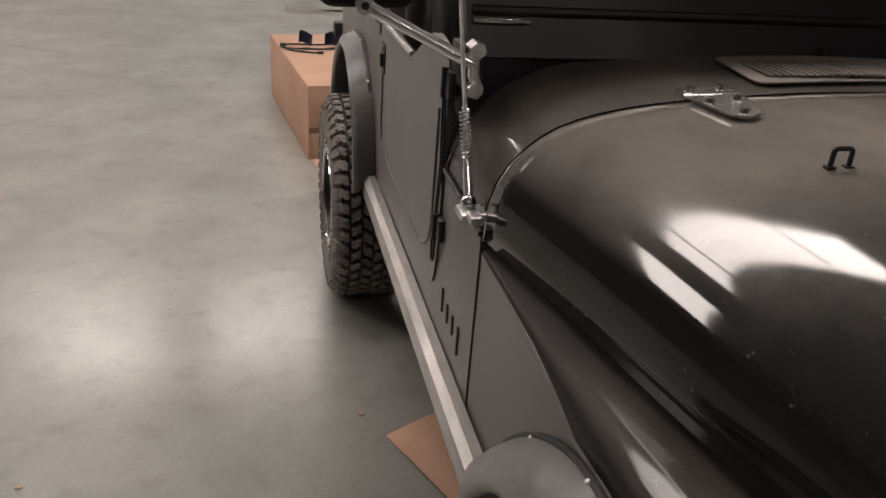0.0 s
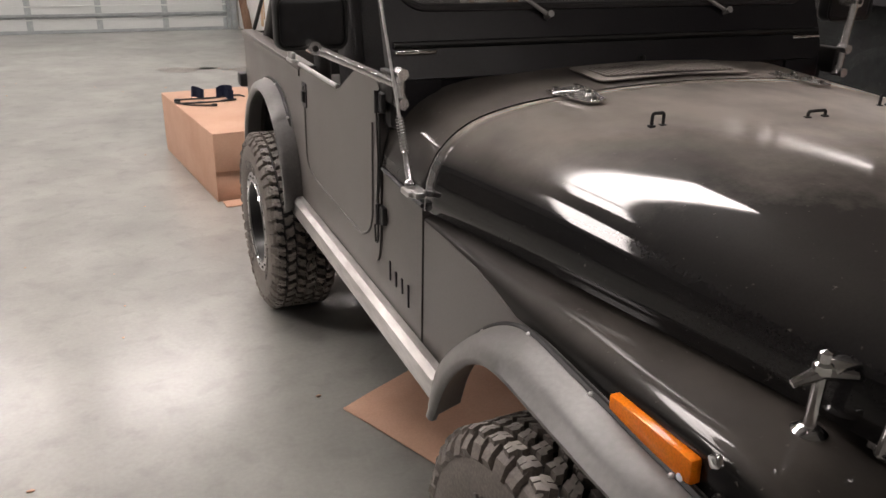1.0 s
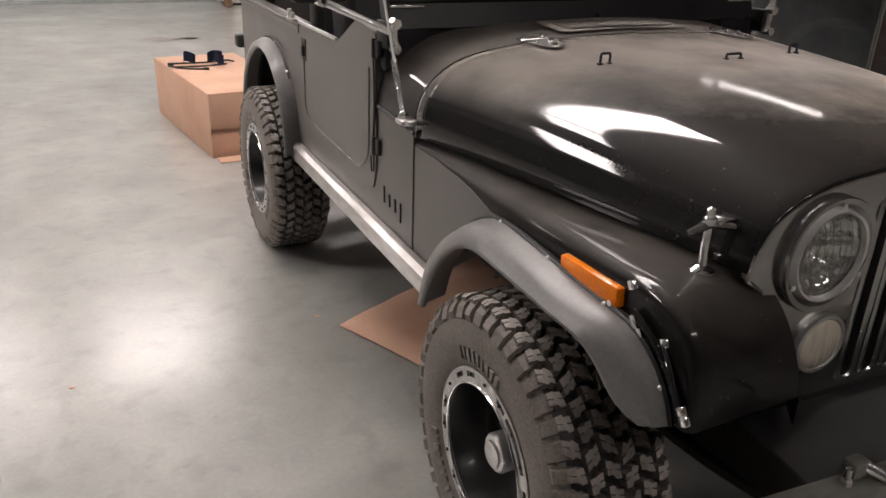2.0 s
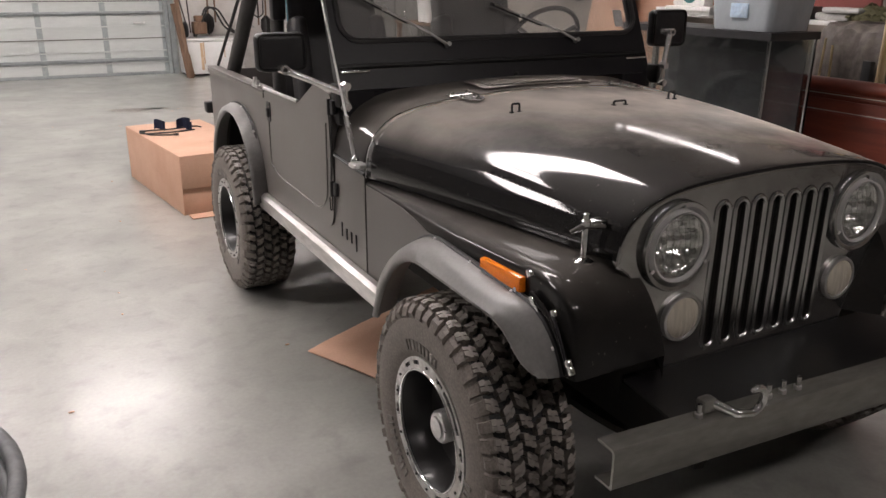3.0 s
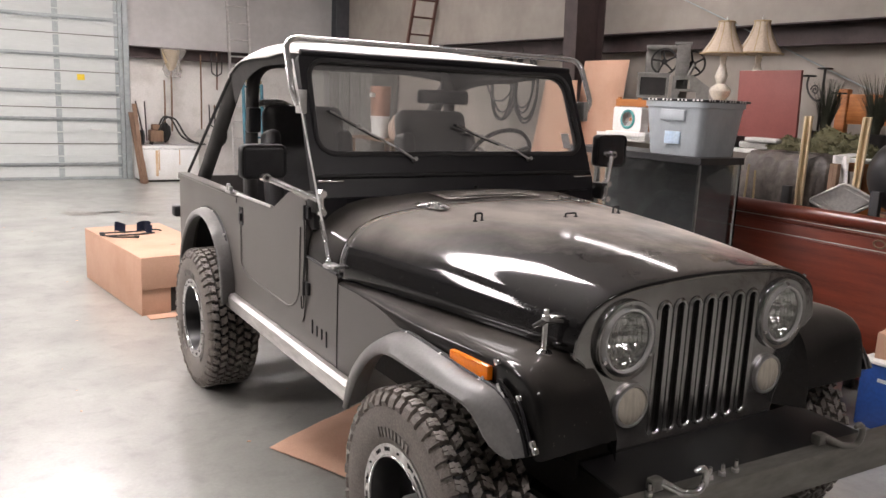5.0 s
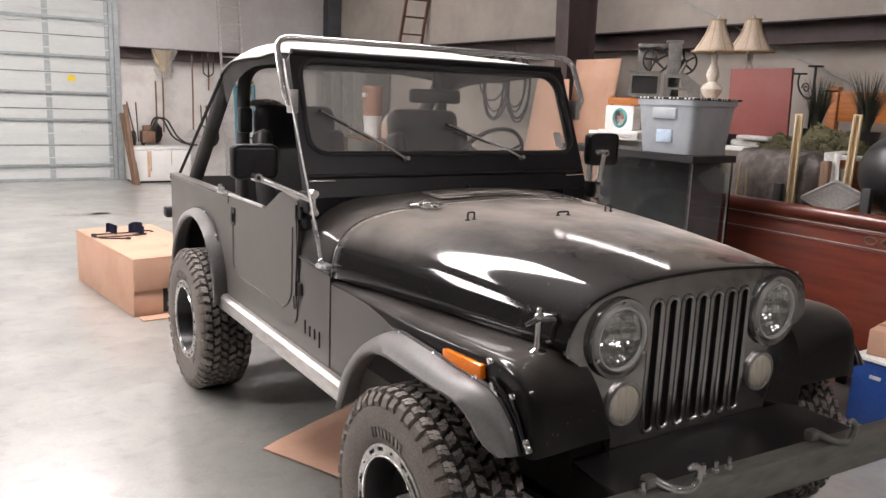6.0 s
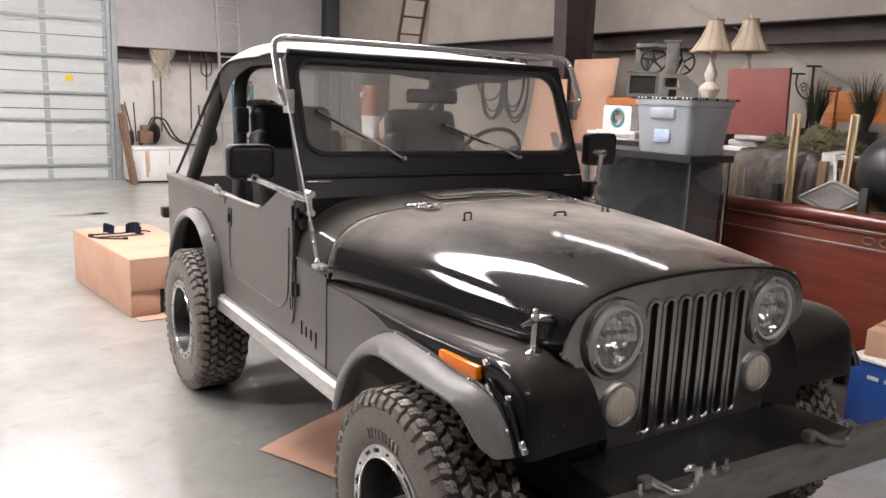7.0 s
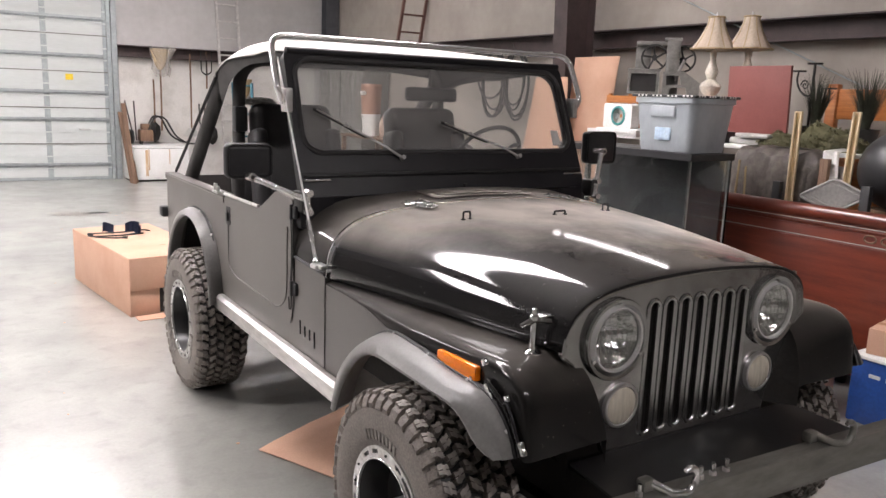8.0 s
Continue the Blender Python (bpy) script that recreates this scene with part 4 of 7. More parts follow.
part("chassis", box(box(box(abox(-0.42, -0.34, -0.5, 3.2, 0.44, 0.56), 0.34, 0.42, -0.5, 3.2, 0.44, 0.56), -0.339, 0.339, 0.9, 1.05, 0.45, 0.55), -0.45, 0.45, -0.30, 0.70, 0.60, 0.92), DARK, car, "dark chassis rails and engine block")
part("rear_crossmember", abox(-0.70, 0.70, 3.16, 3.24, 0.46, 0.57, 0.008), STEEL, car)
for y in (0, 2.375):
    bm = bmesh.new()
    tube(bm, [(-0.66, y, 0.385), (0.66, y, 0.385)], 0.042, 12)
    r = bmesh.ops.create_uvsphere(bm, u_segments=14, v_segments=8, radius=0.15)
    bmesh.ops.translate(bm, vec=(0.12, y, 0.385), verts=r["verts"])
    part("axle", bm, DARK, car)
    for s in (-1, 1):
        bm = bmesh.new()
        tube(bm, [(s * 0.38, y - 0.55 + 1.1 * i / 10, 0.46 - 0.08 * math.sin(math.pi * i / 10)) for i in range(11)], 0.03, 6)
        part("leaf_spring", bm, DARK, car)
for s in (-1, 1):
    # tail lamp
    t = part("tail_lamp", abox(s * 0.745 - 0.05, s * 0.745 + 0.05, 3.155, 3.235, 0.835, 0.905, 0.012), BLACKPLASTIC, car, "black tail lamp housing")
    part("tail_lens", abox(s * 0.745 - 0.042, s * 0.745 + 0.042, 3.231, 3.245, 0.842, 0.898, 0.006), MAROON, t, "red lens")

# rocker guard bar
for s in (-1, 1):
    bm = bmesh.new()
    loops = []
    for y in (0.565, 0.572, 2.058, 2.065):
        k = 0.006 if y in (0.565, 2.065) else 0
        loops.append([(s * x, y, z) for x, z in ((0.764 + k, 0.604 - k), (0.786 - k, 0.604 - k), (0.803 - k, 0.590 - k), (0.803 - k, 0.534 + k), (0.794 - k, 0.524 + k), (0.764 + k, 0.524 + k))])
    rings(bm, loops)
    part("rocker_guard", bm, ALUMINIUM, car, "scuffed bright aluminium rocker guard")


def make_door(s):
    outline = fillet([(1.958, 1.0, 0), (1.958, 1.128, 0), (1.47, 1.132, 0), (1.44, 1.136, 0), (1.235, 1.236, 0), (1.05, 1.215, 0), (1.052, 0.80, 0), (1.075, 0.695, 0), (1.20, 0.668, 0), (1.80, 0.684, 0), (1.945, 0.72, 0), (1.958, 0.86, 0), (1.958, 1.0, 0)], 0.03)[:-1]
    d = part("door", plate(bmesh.new(), [(p.x, p.y) for p in outline], [], 0.022, lambda u, v, w: (s * (0.773 - w), u, v)), SIDE, car, "dusty satin black half door")
    # pressed border bead that runs low round the door
    bead = fillet([(s * 0.773, 1.90, 1.05), (s * 0.773, 1.90, 0.775), (s * 0.773, 1.80, 0.74), (s * 0.773, 1.22, 0.726), (s * 0.773, 1.12, 0.79), (s * 0.773, 1.11, 1.10)], 0.06, 8)
    part("press_bead", tube(bmesh.new(), bead, 0.0045, 8), SIDE, d)
    part("door_seam", tube(bmesh.new(), [(s * 0.7615, p.x, p.y) for p in outline if p.y < 1.12], 0.0045, 6), DARK, d)
    part("top_rail", tube(bmesh.new(), [(s * 0.771, 1.955, 1.131), (s * 0.771, 1.46, 1.136)], 0.008, 8), DULLCHROME if s < 0 else SIDE, d, "bright worn door top rail")
    part("latch_plate", plate(bmesh.new(), rounded(1.865, 1.925, 0.985, 1.075, 0.008), [rounded(1.88, 1.91, 1.0, 1.06, 0.006)], 0.004, lambda u, v, w: (s * (0.7725 + w), u, v)), FRAMEBLACK, d)
    part("latch_button", abox(min(s * 0.7728, s * 0.786), max(s * 0.7728, s * 0.786), 1.882, 1.908, 1.005, 1.045, 0.003), BLACKPLASTIC, d)
    for z in (1.175, 0.858):
        h = part("door_hinge", abox(min(s * 0.766, s * 0.782), max(s * 0.766, s * 0.782), 1.012, 1.052, z - 0.030, z + 0.022, 0.004), BLACKPLASTIC, d, "black door hinge")
        part("hinge_barrel", tube(bmesh.new(), [(s * 0.783, 1.045, z - 0.034), (s * 0.783, 1.045, z + 0.026)], 0.0075, 10), BLACKPLASTIC, h)
    part("door_strap", tube(bmesh.new(), [(s * 0.782, 1.05, 1.14), (s * 0.778, 1.052, 1.0), (s * 0.781, 1.056, 0.88)], 0.003, 6), BLACKRUBBER, d)
    part("door_strap", tube(bmesh.new(), [(s * 0.780, 1.036, 1.14), (s * 0.776, 1.042, 1.0), (s * 0.780, 1.052, 0.88)], 0.0025, 6), BLACKRUBBER, d)
    d.location.x = -s * 0.008
    part("strap_tail", tube(bmesh.new(), fillet([(s * 0.780, 1.052, 0.83), (s * 0.779, 1.058, 0.765), (s * 0.779, 1.078, 0.755), (s * 0.779, 1.085, 0.81)], 0.012), 0.0028, 6), BLACKRUBBER, d)
    return d


for s in (-1, 1):
    make_door(s)

# windscreen frame, leaning back
WS_U = Vector((0, 0.213, 0.522)).normalized()
WS_N = Vector((0, -0.522, 0.213)).normalized()
WS_0 = Vector((0, 1.04, 1.29))


def ws(u, v, w):
    return Vector((u, 0, 0)) + WS_0 + WS_U * v + WS_N * w


def frame_outline(x0, x1, v0, v1, r):
    out = rounded(-1, 1, v0, v1, r, 8)
    res = []
    for u, v in rounded(-x1, x1, v0, v1, r, 8):
        k = (x0 + (x1 - x0) * (v - v0) / (v1 - v0)) / x1
        res.append((u * k, v))
    return res


wsf = part("windscreen_frame", plate(bmesh.new(), frame_outline(0.748, 0.738, -0.07, 0.568, 0.05), [frame_outline(0.708, 0.698, 0.118, 0.522, 0.080)], 0.045, lambda u, v, w: ws(u, v, -0.022 + w)), FRAMEBLACK, car, "satin black fold-down windscreen frame")
loop = frame_outline(0.710, 0.700, 0.115, 0.525, 0.082)
part("gasket", tube(bmesh.new(), [ws(u, v, 0.024) for u, v in loop + loop[:2]], 0.011, 8), GASKET, wsf, "black rubber gasket")
glass = part("windscreen_glass", plate(bmesh.new(), frame_outline(0.709, 0.699, 0.117, 0.523, 0.080), [], 0.005, lambda u, v, w: ws(u, v, -0.002 + w)), GLASS, wsf)
glass.visible_shadow = False
part("header_rail", tube(bmesh.new(), [ws(-0.725, 0.555, 0.02), ws(0.725, 0.555, 0.02)], 0.016, 10), FRAMEBLACK, wsf)
part("cowl_seal", tube(bmesh.new(), [ws(-0.735, 0.018, 0.026), ws(0.735, 0.018, 0.026)], 0.010, 8), BLACKRUBBER, wsf)
part("frame_base", abox(-0.70, 0.70, 1.012, 1.06, 1.17, 1.262, 0.012), FRAMEBLACK, wsf)
for s in (-1, 1):
    part("frame_foot", abox(min(s * 0.60, s * 0.755), max(s * 0.60, s * 0.755), 1.0, 1.07, 1.10, 1.25, 0.02), FRAMEBLACK, wsf)
    part("hinge_strip", abox(min(s * 0.62, s * 0.735), max(s * 0.62, s * 0.735), 1.006, 1.013, 1.295, 1.304, 0.002), CHROME, wsf, "bright hinge strip")
part("registration_sticker", plate(bmesh.new(), [(0.615, 0.150), (0.662, 0.150), (0.662, 0.225), (0.615, 0.225)], [], 0.001, lambda u, v, w: ws(u, v, 0.004 + w)), WHITEPAPER, wsf, "small pale window sticker")


def wiper(px, tx, tv):
    a, b = ws(px, 0.085, 0.035), ws(tx, tv, 0.03)
    k = a.lerp(b, 0.42)
    w = part("wiper", tube(bmesh.new(), [a, a.lerp(k, 0.5) + WS_N * 0.018, k + WS_N * 0.015, a.lerp(b, 0.62) + WS_N * 0.01], 0.005, 8, radii=[0.007, 0.005, 0.0045, 0.004]), STAINLESS, wsf, "windscreen wiper with bright arm")
    part("blade", tube(bmesh.new(), [k + WS_U * 0.002, b], 0.0065, 6), BLACKRUBBER, w)
    part("blade_spine", tube(bmesh.new(), [a.lerp(b, 0.47) + WS_N * 0.01, a.lerp(b, 0.97) + WS_N * 0.008], 0.0035, 6), SILVER, w)
    part("pivot", tube(bmesh.new(), [a - WS_N * 0.02, a + WS_N * 0.016], 0.010, 10), STAINLESS, w)
    part("blade_clip", box(bmesh.new(), -0.009, 0.009, -0.006, 0.006, -0.006, 0.008, 0.002, m=Matrix.Translation(a.lerp(b, 0.66) + WS_N * 0.010)), STAINLESS, w, "bright blade clip")


wiper(-0.27, -0.648, 0.302)
wiper(0.362, -0.035, 0.25)

# chrome bar over the windscreen
bar = part("windscreen_bar", tube(bmesh.new(), fillet([(-0.772, 1.135, 1.60), (-0.800, 1.125, 1.655), (-0.795, 1.225, 1.868), (0.795, 1.225, 1.868), (0.800, 1.125, 1.655), (0.772, 1.135, 1.60)], 0.07, 8), 0.0135, 12), BRIGHTROD, car, "chrome tube bar over the windscreen")
for s in (-1, 1):
    part("bar_clamp", abox(s * 0.757 - 0.014, s * 0.757 + 0.014, 1.105, 1.165, 1.565, 1.66, 0.004), DULLCHROME, bar)

# rear view mirror inside
rv = part("rear_view_mirror", abox(-0.15, 0.125, 1.222, 1.258, 1.622, 1.686, 0.017, seg=4), BLACKPLASTIC, car, "black rear view mirror")
part("mirror_stalk", tube(bmesh.new(), [(-0.015, 1.25, 1.69), (-0.01, 1.255, 1.80)], 0.008, 8), BLACKPLASTIC, rv)


# side mirrors on chrome arms
def side_mirror(s, foot, tip, hx0, hx1, hz0, hz1):
    m = part("side_mirror", abox(hx0, hx1, 1.075, 1.135, hz0, hz1, 0.024, seg=4), BLACKPLASTIC, car, "black side mirror on a chrome arm")
    part("mirror_glass", abox(hx0 + 0.014, hx1 - 0.014, 1.1351, 1.138, hz0 + 0.014, hz1 - 0.014, 0.001), CHROME, m)
    part("mirror_rim", tube(bmesh.new(), [(u, 1.078, v) for u, v in rounded(hx0 + 0.006, hx1 - 0.006, hz0 + 0.006, hz1 - 0.006, 0.024)] + [(hx1 - 0.006, 1.078, hz1 - 0.03)], 0.006, 6), BLACKRUBBER, m)
    f, e = Vector(foot), Vector(tip)
    d = (e - f).normalized()
    arm = part("mirror_arm", tube(bmesh.new(), [f, f.lerp(e, 0.5), e], 0.0115, 12, radii=[0.013, 0.0115, 0.0135]), BRIGHTROD, m, "chrome mirror arm")
    bm = bmesh.new()
    tube(bm, [e + Vector((0, -0.018, 0)), e + Vector((0, 0.05, 0.0))], 0.017, 12)
    part("arm_eye", bm, BRIGHTROD, arm)
    part("eye_bolt", tube(bmesh.new(), [e + Vector((0, -0.021, 0)), e + Vector((0, -0.0185, 0))], 0.008, 6), IRON, arm)
    br = part("arm_bracket", tube(bmesh.new(), [f + Vector((s * -0.012, -0.004, -0.05)), f + Vector((0, 0, -0.02)), f + Vector((0, 0, 0.035))], 0.012, 10), BRIGHTROD, m, "chrome arm bracket")
    for q in (-0.045, 0.03):
        part("bracket_knob", tube(bmesh.new(), [f + Vector((0, -0.026, q)), f + Vector((0, 0.012, q))], 0.016, 6), BRIGHTROD, br)
    part("bracket_plate", abox(f.x - 0.02, f.x + 0.02, f.y + 0.008, f.y + 0.10, f.z - 0.05, f.z + 0.03, 0.004), IRON, br)


side_mirror(-1, (-0.742, 0.955, 1.228), (-0.940, 1.040, 1.317), -1.025, -0.838, 1.305, 1.443)
side_mirror(1, (0.788, 0.955, 1.235), (0.868, 1.01, 1.405), 0.832, 1.03, 1.335, 1.50)

# antenna on the cowl side
ant = part("antenna", tube(bmesh.new(), [(-0.778, 0.835, 1.118), (-0.775, 0.98, 1.38), (-0.772, 1.12, 1.63), (-0.770, 1.20, 1.78)], 0.0042, 8, radii=[0.0045, 0.0040, 0.0036, 0.0032]), WHIP, car, "chrome whip antenna with a coil spring")
part("antenna_stem", tube(bmesh.new(), [(-0.778, 0.788, 1.025), (-0.778, 0.806, 1.06), (-0.778, 0.820, 1.088), (-0.778, 0.842, 1.130)], 0.007, 10, radii=[0.0085, 0.0085, 0.0065, 0.0048]), BRIGHTROD, ant, "chrome antenna stem")
coil = [(-0.778 + 0.0088 * math.cos(i * 0.6), 0.820 + 0.044 * i / 129 + 0.0088 * math.sin(i * 0.6), 1.088 + 0.080 * i / 129) for i in range(130)]
part("antenna_spring", tube(bmesh.new(), coil, 0.0022, 5), BRIGHTROD, ant, "bright coil spring")
bm = bmesh.new()
bmesh.ops.create_uvsphere(bm, u_segments=12, v_segments=8, radius=0.015)
part("antenna_ball", bm, CHROME, ant).location = (-0.778, 0.787, 1.018)
part("antenna_foot", box(abox(-0.80, -0.745, 0.745, 0.80, 0.995, 1.012, 0.006), -0.79, -0.765, 0.72, 0.76, 1.0, 1.016, 0.005), DULLCHROME, ant, "plated antenna foot")


# hood latches
def hood_latch(s):
    x, y = s * 0.594, -0.288
    p = part("hood_latch", tube(bmesh.new(), [(x, y, 0.94), (x, y, 1.055)], 0.0095, 10), CHROME, car, "chrome hood hold-down latch")
    part("latch_foot", revolve(bmesh.new(), [(0.950, 0.026), (0.958, 0.026), (0.966, 0.014), (0.968, 0.0)], 14, "z"), CHROME, p).location = (x, y, 0)
    bm = bmesh.new()
    tube(bm, [(x - s * -0.038, y + 0.012, 1.035), (x, y, 1.052), (x - s * 0.045, y - 0.02, 1.046)], 0.011, 8, radii=[0.006, 0.012, 0.007])
    part("latch_wing", bm, CHROME, p)
    part("latch_nut", revolve(bmesh.new(), [(1.052, 0.014), (1.064, 0.014), (1.068, 0.009), (1.082, 0.009), (1.086, 0.0)], 8, "z"), CHROME, p).location = (x, y, 0)
    part("latch_cleat", abox(min(x - s * 0.07, x - s * 0.01), max(x - s * 0.07, x - s * 0.01), y - 0.016, y + 0.016, 1.050, 1.062, 0.004), CHROME, p)
    return p


for s in (-1, 1):
    hood_latch(s)

# grille, lamps
GY = -0.366
top = [(x - 0.002, z - 0.013) for x, z in spline(HOOD_FRONT, 18)]
outline = [(-x, z) for x, z in top[::-1]] + top[1:] + [(0.512, 0.93), (0.475, 0.87), (0.435, 0.80), (0.395, 0.72), (0.365, 0.635), (-0.365, 0.635), (-0.395, 0.72), (-0.435, 0.80), (-0.475, 0.87), (-0.512, 0.93)]
SLOTS = [(-0.203 + 0.0677 * i) for i in range(7)]
slot_loop = lambda x: rounded(x - 0.0235, x + 0.0235, 0.662, 1.082, 0.0232, 6)
holes = [slot_loop(x) for x in SLOTS]
for s in (-1, 1):
    holes += [circle(s * 0.359, 0.986, 0.112, 36), circle(s * 0.319, 0.779, 0.058, 24)]
gr = part("grille", plate(bmesh.new(), outline, holes, 0.022, lambda u, v, w: (u, GY + w, v)), GRILLE, car, "smoked metal seven-slot grille")
for x in SLOTS:
    lp = [(u, GY + 0.002, v) for u, v in slot_loop(x)]
    bm = tube(bmesh.new(), lp + lp[:2], 0.0085, 8)
    part("slot_rim", bm, RIMCHROME, gr)
part("radiator", abox(-0.30, 0.30, -0.345, -0.33, 0.66, 1.10), DARK, gr, "dark radiator core")
rim = [(u, GY + 0.004, v) for u, v in outline]
part("grille_edge", tube(bmesh.new(), rim + rim[:2], 0.006, 6), GRILLE, gr)


def headlight(s):
    h = part("headlight", revolve(bmesh.new(), [(0.03, 0.106), (-0.012, 0.122), (-0.018, 0.119), (-0.016, 0.108), (0.0, 0.097), (0.02, 0.094)], 40, "y"), RIMCHROME, car, "round headlight in a smoked bezel")
    h.location = (s * 0.359, GY, 0.986)
    part("retaining_ring", revolve(bmesh.new(), [(0.008, 0.099), (-0.014, 0.098), (-0.022, 0.094), (-0.020, 0.089), (-0.010, 0.087)], 40, "y"), STAINLESS, h)
    glass_lens = part("lens", revolve(bmesh.new(), [(-0.012, 0.089), (-0.020, 0.08), (-0.028, 0.06), (-0.033, 0.03), (-0.034, 0.0)], 36, "y"), LENSGLASS, h, "clear glass lens")
    glass_lens.visible_shadow = False
    dish = []
    for i in range(25):
        r = 0.0885 * i / 24
        row = []
        for k in range(73):
            a = 2 * math.pi * k / 72
            x, z = r * math.cos(a), r * math.sin(a)
            flute = 0.0045 * abs(math.sin(x * 150)) + 0.0060 * abs(math.sin((z + 0.02) * 80)) + 0.006 * noise.noise(Vector((x * 45, z * 38, 2.0 + s)))
            row.append((x, 0.036 - 0.042 * (r / 0.0885) ** 2 - flute * (1 - (r / 0.0885) ** 8), z))
        dish.append(row)
    part("reflector", grid(bmesh.new(), dish), REFLECTOR, h, "bright fluted reflector", 25)
    bulge = lambda r: -0.0345 + 0.0225 * (r / 0.089) ** 2.2
    bm = bmesh.new()
    for k in range(-4, 5):
        q = k * 0.0185
        span = math.sqrt(0.085 ** 2 - q * q)
        tube(bm, [(q, bulge(math.hypot(q, span * f)) + 0.003, span * f) for f in np.linspace(-1, 1, 9)], 0.0007, 4)
        if k % 2 == 0:
            tube(bm, [(span * f, bulge(math.hypot(q, span * f)) + 0.003, q) for f in np.linspace(-1, 1, 9)], 0.0007, 4)
    part("lens_flutes", bm, GREYSTEEL, h, "fine moulded lines of the lens")
    for k in range(3):
        a = radians(90 + 120 * k)
        part("ring_screw", tube(bmesh.new(), [(0.104 * math.cos(a), -0.02, 0.104 * math.sin(a)), (0.104 * math.cos(a), -0.01, 0.104 * math.sin(a))], 0.006, 8), CHROME, h)
    t = part("turn_signal", revolve(bmesh.new(), [(0.02, 0.062), (-0.006, 0.069), (-0.014, 0.067), (-0.016, 0.060), (-0.01, 0.057)], 32, "y"), DULLCHROME, car, "round parking lamp with milky lens")
    t.location = (s * 0.319, GY, 0.779)
    part("lens", revolve(bmesh.new(), [(-0.012, 0.057), (-0.016, 0.052), (-0.021, 0.035), (-0.023, 0.0)], 28, "y"), MILKLENS, t, "milky yellowed lens")
    m = part("side_marker", abox(min(s * 0.738, s * 0.765), max(s * 0.738, s * 0.765), -0.256, -0.060, 0.884, 0.926, 0.005, m=pose(0, -0.16, 0.905, -2, 0, 0) @ pose(0, 0.16, -0.905)), AMBER, car, "amber side marker lamp")
    part("marker_screw", tube(bmesh.new(), [(s * 0.763, -0.240, 0.893), (s * 0.768, -0.240, 0.893)], 0.007, 8), CHROME, m)


for s in (-1, 1):
    headlight(s)

# front bumper, hooks, splash plate
bm = bmesh.new()
BUMP_Y = lambda x: -0.655 - 0.05 * x
prof = [(0.004, 0.526), (0.0, 0.532), (0.0, 0.622), (0.006, 0.631), (0.060, 0.633), (0.060, 0.627), (0.012, 0.625), (0.007, 0.618), (0.007, 0.538), (0.012, 0.532), (0.060, 0.532), (0.060, 0.526)]
rings(bm, [[(x, BUMP_Y(x) + y, z) for y, z in prof] for x in (-0.735, -0.4, 0, 0.4, 0.735)])
bump = part("front_bumper", bm, STEEL, car, "worn grey steel channel front bumper")
part("splash_plate", plate(bmesh.new(), [(-0.52, -0.60), (0.52, -0.62), (0.50, -0.372), (-0.50, -0.372)], [], 0.008, lambda u, v, w: (u, v, 0.616 + (v + 0.60) * 0.06 + w)), RIMBLACK, bump, "black splash plate")
for s in (-1, 1):
    bm = bmesh.new()
    c = Vector((-0.332 if s < 0 else 0.365, -0.642 if s < 0 else -0.672, 0.668))
    r = 0.036
    pts = [c + Vector((-0.085, 0.055, -0.008)), c + Vector((-0.062, 0.035, -0.020)), c + Vector((-0.040, 0.012, -0.032))]
    for i in range(11):
        a = radians(-115 + 23 * i)
        pts.append(c + Vector((r * math.cos(a), -0.004 * i * 0.2, r * math.sin(a))))
    tube(bm, pts, 0.013, 10, radii=[0.013, 0.013, 0.012] + [0.0105] * 9 + [0.010, 0.006])
    hk = part("tow_hook", bm, CHROME if s < 0 else STEEL, bump, "forged steel tow hook")
    part("hook_base", abox(c.x - 0.115, c.x - 0.07, c.y + 0.04, c.y + 0.075, 0.634, 0.672, 0.010), STEEL, hk)
for x in (-0.46, -0.232, -0.182, -0.128):
    y = BUMP_Y(x) + 0.035
    part("bumper_bolt", tube(bmesh.new(), [(x, y, 0.63), (x, y, 0.668)], 0.0065, 8), CHROME, bump)
    part("bumper_nut", tube(bmesh.new(), [(x, y, 0.633), (x, y, 0.643)], 0.011, 6), DULLCHROME, bump)


# wheels
TREAD_ROWS = [(-0.101, 0.0, 0.30), (-0.060, 0.5, -0.38), (-0.020, 0.15, 0.42), (0.020, 0.62, -0.42), (0.060, 0.3, 0.38), (0.101, 0.8, -0.30)]
TREAD_N = 48


def tyre_mesh():
    half = [(0.100, 0.195), (0.122, 0.215), (0.134, 0.25), (0.137, 0.29), (0.133, 0.33), (0.122, 0.356), (0.108, 0.365), (0.06, 0.3675)]
    bm = revolve(bmesh.new(), half + [(-x, r) for x, r in half[::-1]], 72)
    # groove floor takes near-black rubber: the grooves' shade is put into colour
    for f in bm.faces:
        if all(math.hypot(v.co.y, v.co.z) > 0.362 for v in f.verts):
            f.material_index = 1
    return bm


